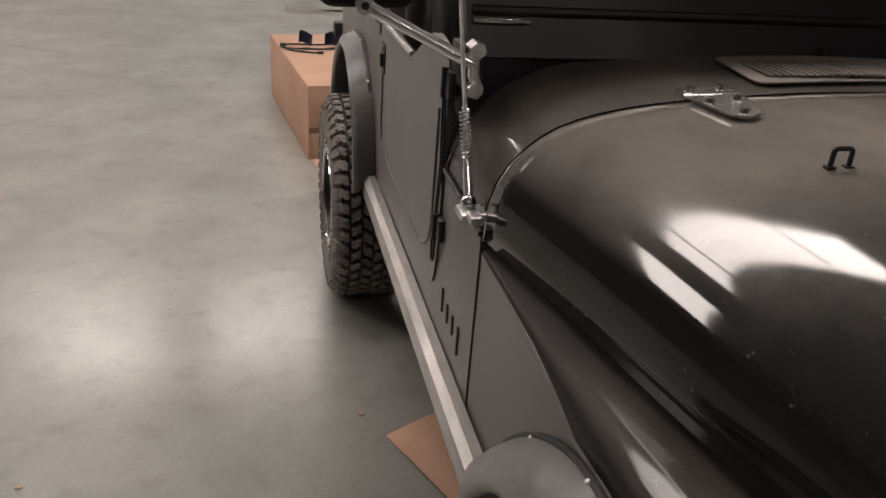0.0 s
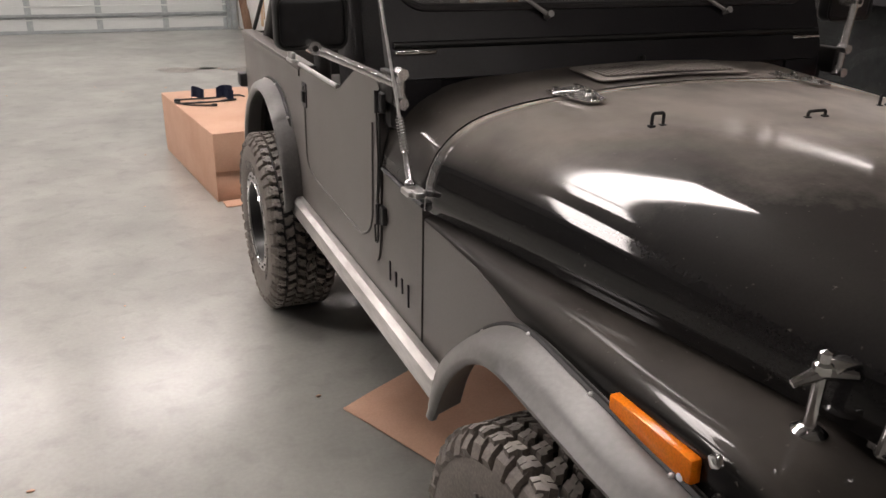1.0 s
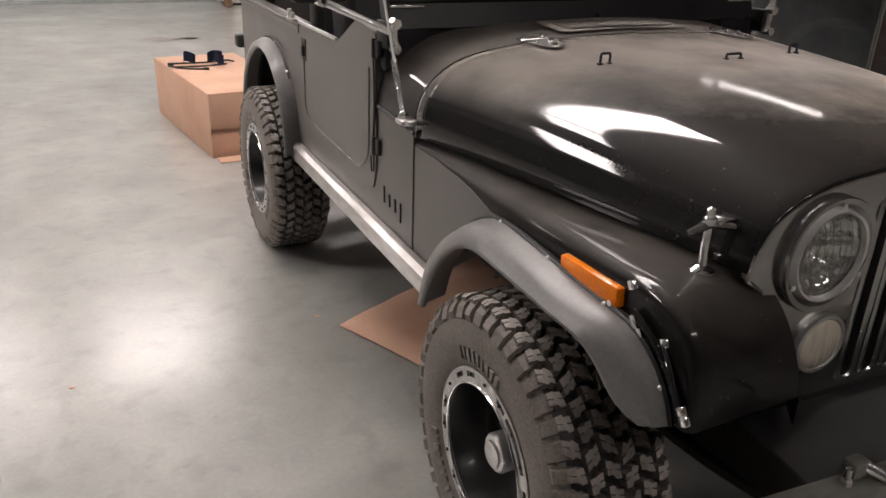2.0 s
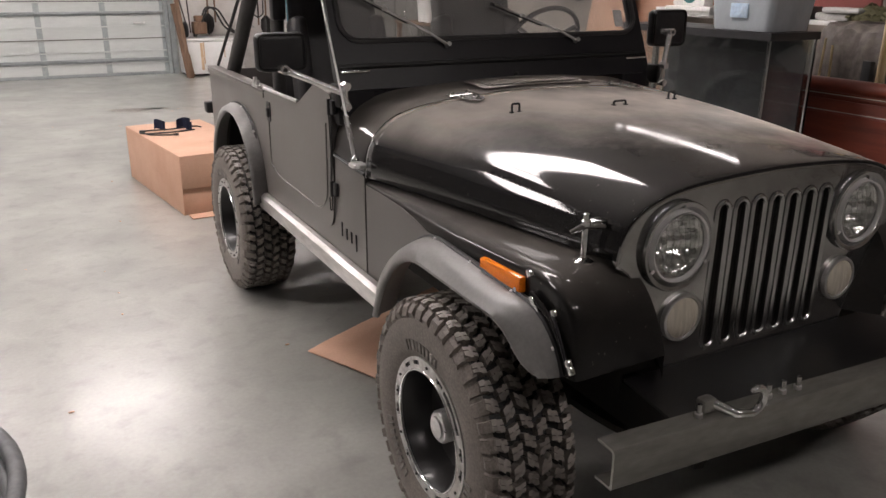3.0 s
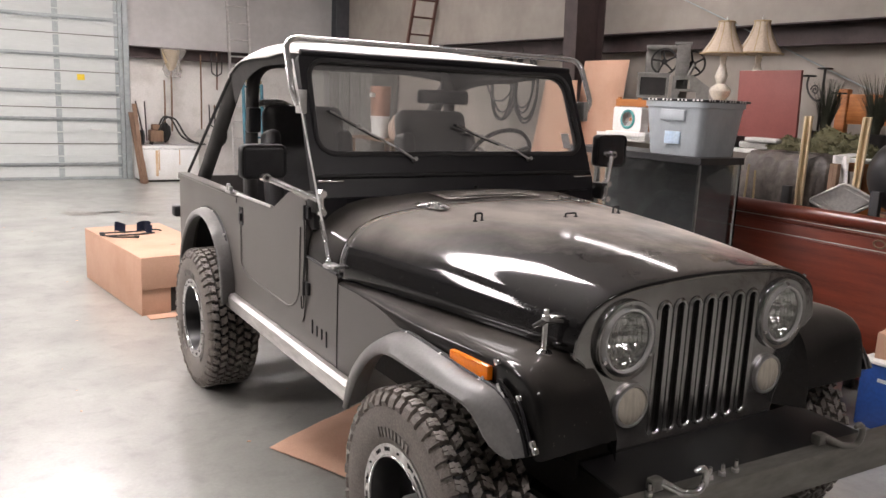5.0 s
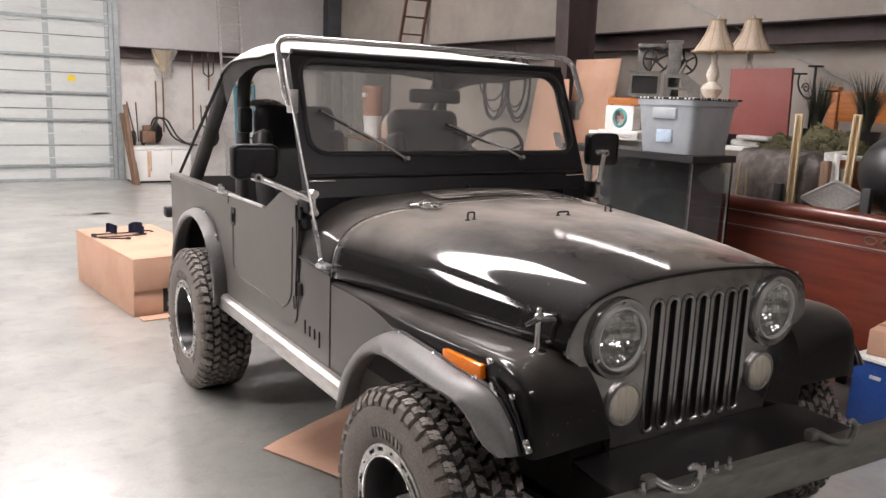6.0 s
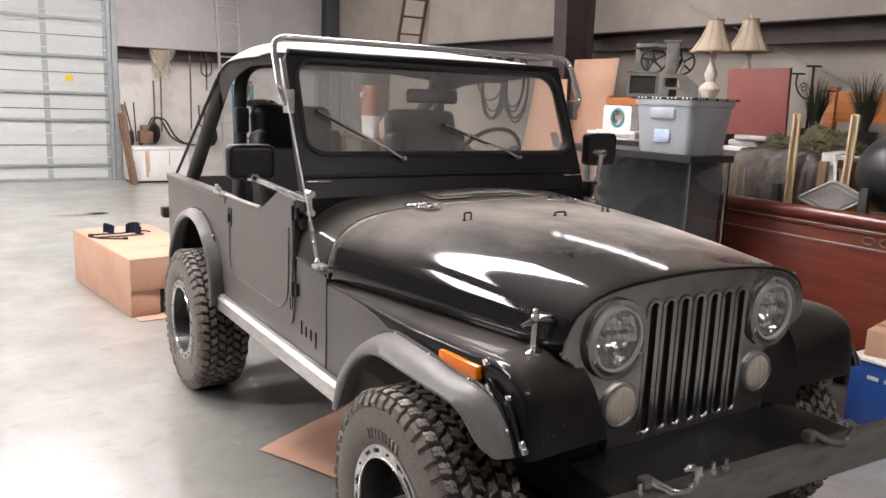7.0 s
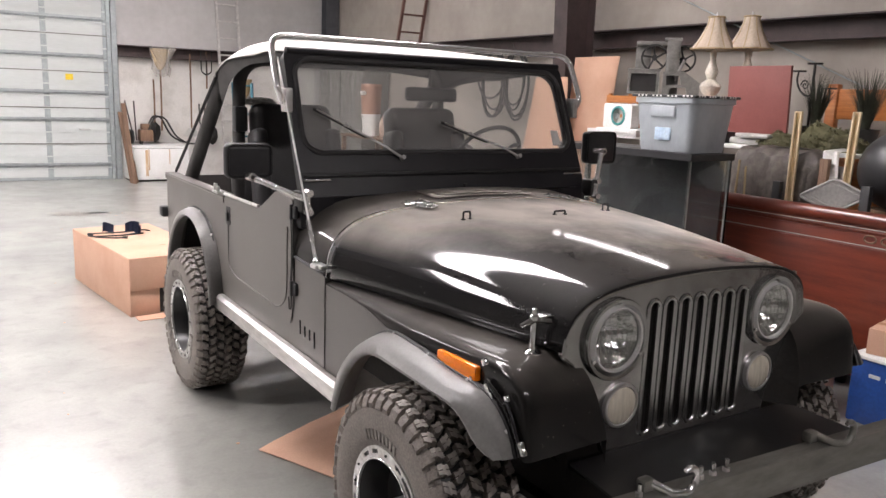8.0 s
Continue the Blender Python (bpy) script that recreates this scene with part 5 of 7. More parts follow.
def tread_block_mesh(row, variant):
    """One block of a tread row, standing at the angle 0: a stepped outline with two sipes cut in from the sides."""
    x0, _, skew = TREAD_ROWS[row]
    rng = random.Random(17 * row + variant)
    edge = abs(x0) > 0.09
    w, h = 0.0168, (0.0195, 0.0208, 0.0186)[variant]
    turn = -1 if (row + variant) % 2 else 1
    shape = [(-1, -0.72), (-0.2, -1.0), (0.1, -0.70), (1, -0.90), (1, -0.22), (0.30, -0.12), (0.28, 0.02), (1, -0.06), (1, 0.70), (0.2, 1.0), (-0.1, 0.72), (-1, 0.92), (-1, 0.24), (-0.30, 0.16), (-0.28, 0.03), (-1, 0.09)]
    pts = []
    for k, (fx, fs) in enumerate(shape):
        jit = 0.0 if abs(fs) < 0.3 else rng.uniform(-0.0024, 0.0024)
        pts.append((x0 + fx * w + jit, (fs * turn + skew * fx) * h + jit))
    if turn < 0:
        pts = pts[::-1]
    n = len(pts)
    height = 0.391 + rng.uniform(-0.0015, 0.001)
    verts = []
    for r, k in ((0.360, 1.0), (height, 0.92)):
        for x, q in pts:
            x, q = x0 + (x - x0) * k, q * k
            rr = r - (0.006 if edge and abs(x) > 0.108 and r > 0.37 else 0)
            verts.append((x, rr * math.cos(q / 0.385), rr * math.sin(q / 0.385)))
    faces = [[n + i for i in range(n)]] + [[i, (i + 1) % n, n + (i + 1) % n, n + i] for i in range(n)]
    me = bpy.data.meshes.new("tread_block")
    me.from_pydata(verts, [], faces)
    for p in me.polygons:
        p.material_index = 0 if len(p.vertices) > 4 else 1
    me.materials.append(TREADTOP if row < 2 or edge else TREADSHADED)
    me.materials.append(RUBBER)
    me.update()
    return me


BLOCKS = [[tread_block_mesh(r, v) for v in range(3)] for r in range(len(TREAD_ROWS))]


def shoulder_lugs(verts, faces):
    """Lugs that run from the outer blocks down the side of the tyre."""
    for s in (-1, 1):
        for k in range(TREAD_N):
            a = 2 * math.pi * (k + (0.0 if s < 0 else 0.8)) / TREAD_N
            d = 2 * math.pi / TREAD_N * (0.36 if k % 2 else 0.28)
            base = len(verts)
            for x, r, kk in ((0.106, 0.366, 1.2), (0.120, 0.352, 1.2), (0.132, 0.334, 1.2), (0.110, 0.381, 1.0), (0.1275, 0.366, 1.0), (0.1375, 0.340 if k % 2 else 0.352, 1.0)):
                for q in (-d * kk, d * kk):
                    verts.append((s * x, r * math.cos(a + q), r * math.sin(a + q)))
            for i, j, m, n in ((6, 7, 9, 8), (8, 9, 11, 10), (0, 6, 8, 2), (2, 8, 10, 4), (1, 3, 9, 7), (3, 5, 11, 9), (4, 10, 11, 5)):
                faces.append([base + i, base + j, base + m, base + n])


def add_tread(wheel, single_from=None, single_to=None):
    """The blocks of one tyre; those between the two angles (degrees) are pieces of their own, the rest are joined."""
    verts, faces, top = [], [], []
    for r, (x0, ph, _) in enumerate(TREAD_ROWS):
        for k in range(TREAD_N):
            a = 360 * (k + ph) / TREAD_N
            me = BLOCKS[r][(k * 7 + r * 3) % 3]
            if single_from is not None and single_from <= a <= single_to:
                b = new("tread_block", me)
                b.parent = wheel
                b.matrix_basis = pose(0, 0, 0, a, 0, 0)
                continue
            base, turn = len(verts), pose(0, 0, 0, a, 0, 0)
            verts += [turn @ v.co for v in me.vertices]
            for p in me.polygons:
                faces.append([base + i for i in p.vertices])
                top.append(1 if p.material_index else (0 if me.materials[0] == TREADTOP else 2))
    n = len(faces)
    shoulder_lugs(verts, faces)
    top += [1] * (len(faces) - n)
    me = bpy.data.meshes.new("tread")
    me.from_pydata(verts, [], faces)
    me.materials.append(TREADTOP)
    me.materials.append(RUBBER)
    me.materials.append(TREADSHADED)
    me.polygons.foreach_set("material_index", top)
    me.update()
    t = tagged(new("tread", me), "scuffed brown-black rubber tread blocks", kind="stuff")
    t.parent = wheel
    return t


def sidewall_bars():
    """Raised plain bars in place of the sidewall writing."""
    verts, faces = [], []
    for s in (-1, 1):
        for base_a in (1.12, 3.25, 5.25):
            for i in range(9):
                a, n = base_a + i * 0.088, len(verts)
                wide = (0.030, 0.022, 0.033, 0.026)[i % 4]
                for x in (0.1345, 0.1400):
                    for r, q in ((0.240, -wide), (0.240, wide * 0.7), (0.272, wide * 0.7), (0.272, -wide)):
                        verts.append((s * (x - (0.272 - r) * 0.06), r * math.cos(a + q), r * math.sin(a + q)))
                faces += [[n + 4, n + 5, n + 6, n + 7]] + [[n + j, n + (j + 1) % 4, n + 4 + (j + 1) % 4, n + 4 + j] for j in range(4)]
    me = bpy.data.meshes.new("sidewall_writing")
    me.from_pydata(verts, [], faces)
    me.materials.append(TREADTOP)
    me.update()
    return me


SIDEWALL = sidewall_bars()


def make_wheel(front):
    w = new("wheel")
    w.empty_display_size = 0.1
    w.parent = car
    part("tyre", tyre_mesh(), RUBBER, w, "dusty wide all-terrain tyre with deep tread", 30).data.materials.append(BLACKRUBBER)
    tagged(new("sidewall_writing", SIDEWALL), "raised worn bars on the sidewall", kind="stuff").parent = w
    ring_holes = [circle(0, 0, 0.180, 56)]
    for k in range(6):
        for q in (-0.16, 0.16):
            a = 2 * math.pi * k / 6 + q
            pts = []
            for t in np.linspace(-0.10, 0.10, 6):
                pts.append((0.209 * math.cos(a + t), 0.209 * math.sin(a + t)))
            for t in np.linspace(0.10, -0.10, 6):
                pts.append((0.195 * math.cos(a + t), 0.195 * math.sin(a + t)))
            ring_holes.append(pts)
    rg = part("rim_ring", plate(bmesh.new(), circle(0, 0, 0.219, 64), ring_holes, 0.012, lambda u, v, w2: (-0.128 + w2, u, v)), SILVER, w, "scuffed silver bolted rim ring")
    part("ring_back", revolve(bmesh.new(), [(-0.114, 0.22), (-0.114, 0.178)], 56), DARK, rg)
    for k in range(18):
        a = 2 * math.pi * (k + 0.5) / 18
        part("ring_bolt", tube(bmesh.new(), [(-0.127, 0.202 * math.cos(a), 0.202 * math.sin(a)), (-0.132, 0.202 * math.cos(a), 0.202 * math.sin(a))], 0.0045, 6), IRON, rg)
    for k in range(12):
        a = 0.55 + 0.05 * k
        part("writing_bar", abox(-0.1295, -0.1285, -0.006, 0.006, 0.196, 0.208, m=pose(0, 0, 0, math.degrees(a), 0, 0)), IRON, rg)
    part("rim", revolve(bmesh.new(), [(-0.124, 0.214), (-0.126, 0.182), (-0.118, 0.176), (-0.06, 0.170), (-0.03, 0.158), (-0.018, 0.120), (-0.030, 0.085), (-0.034, 0.052), (-0.034, 0.0)], 56), RIMBLACK, w, "gloss black deep dish rim")
    part("rim_lip", tube(bmesh.new(), [(-0.129, 0.181 * math.cos(2 * math.pi * k / 56), 0.181 * math.sin(2 * math.pi * k / 56)) for k in range(58)], 0.0035, 6), CHROME, w, "bright inner lip of the rim")
    for k in range(5):
        a = 2 * math.pi * k / 5
        part("lug_nut", tube(bmesh.new(), [(-0.030, 0.07 * math.cos(a), 0.07 * math.sin(a)), (-0.055, 0.07 * math.cos(a), 0.07 * math.sin(a))], 0.011, 6), CHROME, w)
    if front:
        part("locking_hub", revolve(bmesh.new(), [(-0.03, 0.050), (-0.085, 0.050), (-0.092, 0.045), (-0.094, 0.034), (-0.100, 0.033), (-0.102, 0.0)], 24), DULLCHROME, w, "tarnished locking hub")
    else:
        part("hub_cap", revolve(bmesh.new(), [(-0.03, 0.042), (-0.05, 0.040), (-0.056, 0.03), (-0.057, 0.0)], 24), DULLCHROME, w)
    return w


for front, y in ((True, 0.0), (False, 2.375)):
    w = make_wheel(front)
    w.matrix_basis = pose(-0.765, y, 0.388, 0)
    o = copy_thing(w, pose(0.765, y, 0.388, 40, 0, 180))
    # the top and front blocks of one front tyre stand singly
    add_tread(w, 30 if front else None, 230)
    add_tread(o)

# roll bar, seats, dash, steering wheel
rb = part("roll_bar", tube(bmesh.new(), fillet([(-0.62, 2.18, 0.62), (-0.62, 2.18, 1.15), (-0.61, 2.17, 1.805), (0.61, 2.17, 1.805), (0.62, 2.18, 1.15), (0.62, 2.18, 0.62)], 0.16, 8), 0.034, 14), TOPUNDER, car, "black padded roll bar")
for s in (-1, 1):
    part("rear_brace", tube(bmesh.new(), [(s * 0.655, 2.25, 1.75), (s * 0.675, 2.92, 1.09), (s * 0.675, 2.98, 0.95)], 0.04, 12), TOPUNDER, rb, "padded rear brace")
    part("top_strap", tube(bmesh.new(), [(s * 0.70, 2.24, 1.73), (s * 0.715, 3.10, 1.13)], 0.009, 6), BLACKRUBBER, rb, "black tie-down strap")
    part("belt_reel", abox(s * 0.62 - 0.035, s * 0.62 + 0.035, 2.11, 2.17, 1.43, 1.56, 0.012), BLACKPLASTIC, rb)


def seat(x, y):
    st = part("seat", abox(x - 0.23, x + 0.23, y - 0.48, y + 0.02, 0.80, 0.96, 0.05, seg=4), VINYL, car, "black vinyl high-back bucket seat")
    m = pose(x, y, 0.93, -12, 0, 0)
    part("backrest", abox(-0.225, 0.225, -0.06, 0.07, 0, 0.66, 0.055, m=m, seg=4), VINYL, st)
    for q in (-1, 1):
        part("bolster", abox(q * 0.205 - 0.04, q * 0.205 + 0.04, -0.11, 0.04, 0.06, 0.52, 0.035, m=m, seg=3), VINYL, st)
    part("seat_base", abox(x - 0.20, x + 0.20, y - 0.42, y, 0.60, 0.80), DARK, st)
    return st


seat(-0.34, 2.02)
seat(0.41, 1.92)
bm = bmesh.new()
bmesh.ops.create_icosphere(bm, subdivisions=4, radius=1)
for v in bm.verts:
    d = v.co.normalized()
    k = 1 + 0.35 * noise.noise(d * 3.1) + 0.22 * noise.noise(d * 8.3)
    v.co = Vector((d.x * 0.085 * k, d.y * 0.04 * k, d.z * 0.022 * k))
o = single("plastic_wrap", bm, SILVER, "crumpled silvery plastic wrap lying on the seat top", "plastic wrap", smooth=20)
o.location = (-0.50, 2.175, 1.583)
part("rear_bench", box(abox(-0.42, 0.42, 2.45, 2.9, 0.62, 0.88, 0.04), -0.42, 0.42, 2.84, 2.98, 0.86, 1.22, 0.04), VINYL, car, "black rear bench")
part("dashboard", abox(-0.70, 0.70, 1.072, 1.20, 1.02, 1.245, 0.02), FRAMEBLACK, car, "black dashboard")
sw = new("steering_wheel")
sw.parent = car
sw.matrix_basis = pose(0.40, 1.36, 1.342, -58, 0, 0)
lp = [(0.195 * math.cos(2 * math.pi * k / 40), 0.195 * math.sin(2 * math.pi * k / 40), 0) for k in range(42)]
part("wheel_rim", tube(bmesh.new(), lp, 0.011, 10), VINYL, sw, "black steering wheel rim")
part("wheel_hub", revolve(bmesh.new(), [(-0.06, 0.03), (-0.01, 0.05), (0.012, 0.045), (0.014, 0.0)], 20, "z"), VINYL, sw)
for a in (90, 210, 330):
    part("spoke", tube(bmesh.new(), [(0.04 * math.cos(radians(a)), 0.04 * math.sin(radians(a)), -0.005), (0.19 * math.cos(radians(a)), 0.19 * math.sin(radians(a)), 0)], 0.011, 8), DULLCHROME, sw)
part("steering_column", tube(bmesh.new(), [(0, 0, -0.02), (0, 0, -0.38)], 0.03, 12), DARK, sw)

# bikini top
rows = []
for i in range(15):
    t = i / 14
    y = 1.238 + (2.245 - 1.238) * t
    lift = min(1, t / 0.4)
    zc = 1.862 + 0.030 * math.sin(math.pi * t) - 0.045 * max(0, (t - 0.78) / 0.22) ** 2 - 0.040 * (1 - lift) ** 2
    row = []
    for j in range(25):
        u = -1 + 2 * j / 24
        x = 0.715 * math.copysign(min(1, abs(u) ** 0.92), u)
        z = zc - (0.15 + 0.85 * lift) * (0.030 * u * u + 0.421 * max(0, abs(u) - 0.86)) - 0.022 * max(0, u + 0.2) * lift
        row.append((x, y, z))
    rows.append(row)
y = 2.262
rows.append([(x * 0.998, y, z - 0.012) for x, _, z in rows[-1]])
rows.append([(x * 0.996, y + 0.002, z - 0.012) for x, _, z in rows[-1]])
top = part("soft_top", grid(bmesh.new(), rows), CANVAS, car, "off-white canvas bikini top", 60)
md = top.modifiers.new("thickness", "SOLIDIFY")
md.thickness, md.offset = 0.004, -1
part("top_lining", grid(bmesh.new(), [[(x * 0.985, y, z - 0.012) for x, y, z in r] for r in rows[:-1]]), TOPUNDER, top, "dark underside", 60)
for s in (-1, 1):
    # dark valance that sweeps from the windscreen to the roll bar
    val = []
    for i in range(15):
        t = i / 14
        drop = (0.035 + (0.10 if s < 0 else 0.03) * (2 * t - 0.9) ** 2) * (0.2 + 0.8 * min(1, t / 0.2))
        x, y, z = rows[i][0 if s < 0 else -1]
        val.append([(s * 0.704, y, z + 0.004), (s * 0.694, y, z - drop * 0.5), (s * 0.68, y, z - drop)])
    part("valance", grid(bmesh.new(), val), TOPUNDER, top, "black side valance", 60)


# ---- things on the open floor ----
def long_carton():
    c = thing("cardboard_box", (-0.868, 3.86, 0), "long brown cardboard box with an open end flap", "box", rz=7.0)
    part("base", abox(0, 0.62, 0.022, 1.42, 0.0, 0.424, 0.005), CARD, c)
    part("side_sheet", abox(-0.006, -0.0005, 0.0, 1.425, 0.002, 0.428, 0.002), CARD, c)
    part("top_sheet", abox(-0.006, 0.626, -0.004, 1.426, 0.4285, 0.434, 0.002), CARD, c, "pale top panel")
    part("end_flap", abox(0.0, 0.62, -0.002, 0.006, 0.195, 0.428, 0.002), CARD, c, "upper end flap")
    part("inner_panel", abox(0.0, 0.205, 0.010, 0.020, 0.002, 0.195, 0.002), CARD, c, "recessed lower panel")
    # dark sheet put where the open end lies in shade
    part("dark_end_sheet", abox(0.212, 0.60, 0.0185, 0.0215, 0.01, 0.19), DARK, c, "dark sheet in place of the shaded open end")
    part("floor_flap", abox(0.02, 0.60, -0.125, -0.004, 0.004, 0.009, m=pose(0, 0, 0, 0, 0, -4)), CARD, c, "loose flap on the floor")
    part("print_mark", abox(0.36, 0.40, 0.40, 0.41, 0.4342, 0.4350), CARDDARK, c)
    return c


long_carton()


def ribbon(bm, pts, side, half):
    rows = [[p + side * half, p - side * half] for p in pts]
    grid(bm, rows)
    bmesh.ops.solidify(bm, geom=bm.faces[:], thickness=0.003)
    return bm


def strap_bundle():
    s = thing("tie_down_straps", (-0.82, 4.78, 0.4355), "navy webbing straps with black cords on the box", "straps")
    s.scale = (0.62, 0.75, 0.8)
    for cx, cy, w, turn in ((0.0, 0.22, 0.15, 0.3), (0.30, 0.16, 0.20, -0.4), (0.34, 0.24, 0.14, 0.9)):
        pts = []
        for i in range(13):
            t = i / 12
            u, v = w * (t - 0.5), 0.05 * math.sin(6 * t + turn)
            pts.append(Vector((cx + u * math.cos(turn) - v * math.sin(turn), cy + u * math.sin(turn) + v * math.cos(turn), 0.052 + 0.014 * math.sin(5 * t))))
        part("webbing", ribbon(bmesh.new(), pts, Vector((0.12, 0.3, 1)).normalized(), 0.048), NAVY, s)
    part("webbing", ribbon(bmesh.new(), [Vector((-0.10 + 0.5 * i / 10, 0.02 + 0.05 * i / 10, 0.006 + 0.006 * math.sin(i))) for i in range(11)], Vector((0.1, 1, 0)).normalized(), 0.02), NAVY, s)
    for pts in (((-0.24, 0.12, 0.01), (-0.27, 0.06, 0.012), (-0.20, 0.0, 0.012), (0.05, -0.03, 0.014), (0.26, 0.0, 0.012), (0.40, 0.06, 0.010)),
                ((-0.24, 0.13, 0.018), (-0.10, 0.18, 0.012), (0.12, 0.17, 0.012), (0.30, 0.22, 0.010), (0.46, 0.26, 0.010), (0.52, 0.18, 0.008)),
                ((-0.25, 0.05, 0.016), (-0.18, -0.07, 0.012), (0.0, -0.14, 0.010), (0.10, -0.16, 0.010))):
        part("cord", tube(bmesh.new(), spline([Vector(p) for p in pts], 24), 0.008, 6), BLACKRUBBER, s)
    part("hook", tube(bmesh.new(), [(0.09, -0.155, 0.012), (0.15, -0.17, 0.012)], 0.013, 8), BLACKPLASTIC, s, "black plastic hook end")
    part("buckle", abox(-0.28, -0.215, 0.075, 0.125, 0.0, 0.035, 0.008), BLACKPLASTIC, s, "black ratchet buckle")
    return s


strap_bundle()

bm = bmesh.new()
e1, e2 = Vector((0.90, 0.44, 0)), Vector((0.40, -0.917, 0))
T = Vector((-0.80, 1.385, 0.005))
rows = []
for i in range(9):
    rows.append([T + e1 * (1.0 * j / 8) + e2 * (0.95 * i / 8) + Vector((0, 0, 0.006 * max(0, math.sin(j * 1.1 + i * 0.5)) + (0.02 if j == 3 else 0) * 0.3)) for j in range(9)])
grid(bm, rows)
sheet = single("cardboard_sheet", bm, CARD, "flat brown cardboard sheet on the floor under the car", "cardboard")
md = sheet.modifiers.new("thickness", "SOLIDIFY")
md.thickness, md.offset = 0.005, -1

STAIN = mat("oil_stain", (0.16, 0.15, 0.135), 0.4, c2=(0.24, 0.225, 0.20), scale=6)


def stain(cx, cy, rx, ry, seed):
    rng = random.Random(seed)
    bm = bmesh.new()
    pts = [(cx + rx * (0.75 + 0.25 * math.sin(3 * a + seed) + rng.uniform(-0.08, 0.08)) * math.cos(a), cy + ry * (0.75 + 0.25 * math.cos(2 * a + seed)) * math.sin(a), 0.0022) for a in (2 * math.pi * i / 28 for i in range(28))]
    bm.faces.new([bm.verts.new(p) for p in pts])
    return single("floor_stain", bm, STAIN, "dark dried oil stain on the concrete", "stain", "floor stains", kind="structure")


stain(-0.55, 8.95, 0.42, 0.30, 1)
stain(0.12, 8.75, 0.16, 0.20, 2)
stain(-0.25, 8.98, 0.22, 0.08, 3)

# crumbs of grit on the floor
bm = bmesh.new()
rng = random.Random(3)
for i in range(80):
    x, y = rng.uniform(-4.5, 0.6), rng.uniform(-0.5, 9)
    q = rng.uniform(0.003, 0.009)
    r = bmesh.ops.create_icosphere(bm, subdivisions=1, radius=q)
    bmesh.ops.scale(bm, vec=(rng.uniform(0.7, 2), 1, 0.4), verts=r["verts"])
    bmesh.ops.translate(bm, vec=(x, y, q * 0.38), verts=r["verts"])
single("floor_grit", bm, CARD, "small crumbs of dirt scattered on the concrete", "debris", kind="stuff", smooth=0)

bm = bmesh.new()
pts = []
for i in range(330):
    a = i * 0.10
    r = 0.70 - 0.010 * math.sin(i * 0.23) - 0.010 * (330 - i) / 60
    pts.append((-2.655 + r * math.cos(a), 0.40 + r * math.sin(a), 0.026 + 0.30 * i / 330))
single("hose_coil", tube(bm, pts, 0.025, 10), GREYHOSE, "thick dark grey rubber hose coiled on the floor", "hose")


# ---- along the back wall ----
def chest_freezer():
    f = thing("chest_freezer", (0.78, 12.28, 0), "old white chest freezer with rust streaks against the wall", "freezer")
    part("body", abox(0, 1.0, 0, 0.56, 0.035, 0.57, 0.012), WHITEPAINT, f)
    part("lid", abox(-0.008, 1.008, -0.012, 0.565, 0.575, 0.625, 0.012), WHITEPAINT, f, "white freezer lid")
    part("seal", abox(0.01, 0.99, 0.004, 0.55, 0.5702, 0.5748), BLACKRUBBER, f)
    part("plinth", abox(0.03, 0.97, 0.03, 0.53, 0, 0.0345), DARK, f)
    for x, w, z0, z1 in ((0.26, 0.045, 0.10, 0.55), (0.31, 0.02, 0.20, 0.56), (0.66, 0.015, 0.3, 0.56)):
        part("rust_run", abox(x, x + w, -0.0016, -0.0006, z0, z1), RUST, f, "brown rust run")
    return f


chest_freezer()


def tiller():
    t = thing("garden_tiller", (1.15, 12.5, 0.628), "rusty garden tiller with long handles on the freezer", "tiller")
    part("engine", box(abox(-0.16, 0.06, -0.12, 0.12, 0.06, 0.26, 0.02), -0.12, 0.02, -0.08, 0.08, 0.261, 0.36, 0.02), WOODDARK, t, "dark rusty engine")
    part("wheel", revolve(bmesh.new(), [(-0.03, 0.10), (-0.02, 0.13), (0.02, 0.13), (0.03, 0.10)], 20), BLACKRUBBER, t).matrix_basis = pose(-0.28, 0, 0.135)
    for s in (-1, 1):
        part("handle_bar", tube(bmesh.new(), fillet([(-0.05, 0.06 * s, 0.18), (0.10, 0.1 * s, 0.50), (0.25, 0.16 * s, 0.48), (0.42, 0.2 * s, 0.15), (0.62, 0.22 * s, 0.03), (0.75, 0.22 * s, 0.03)], 0.1), 0.016, 8), IRON, t)
        part("lever", tube(bmesh.new(), [(-0.22, 0.1 * s, 0.08), (-0.30 - 0.05 * s, 0.12 * s, 0.75)], 0.012, 8), REDIRON, t)
    for k in range(4):
        part("tine", tube(bmesh.new(), [(-0.10, -0.1 + 0.06 * k, 0.10), (-0.14, -0.1 + 0.06 * k, 0.012)], 0.012, 6), IRON, t)
    return t


tiller()


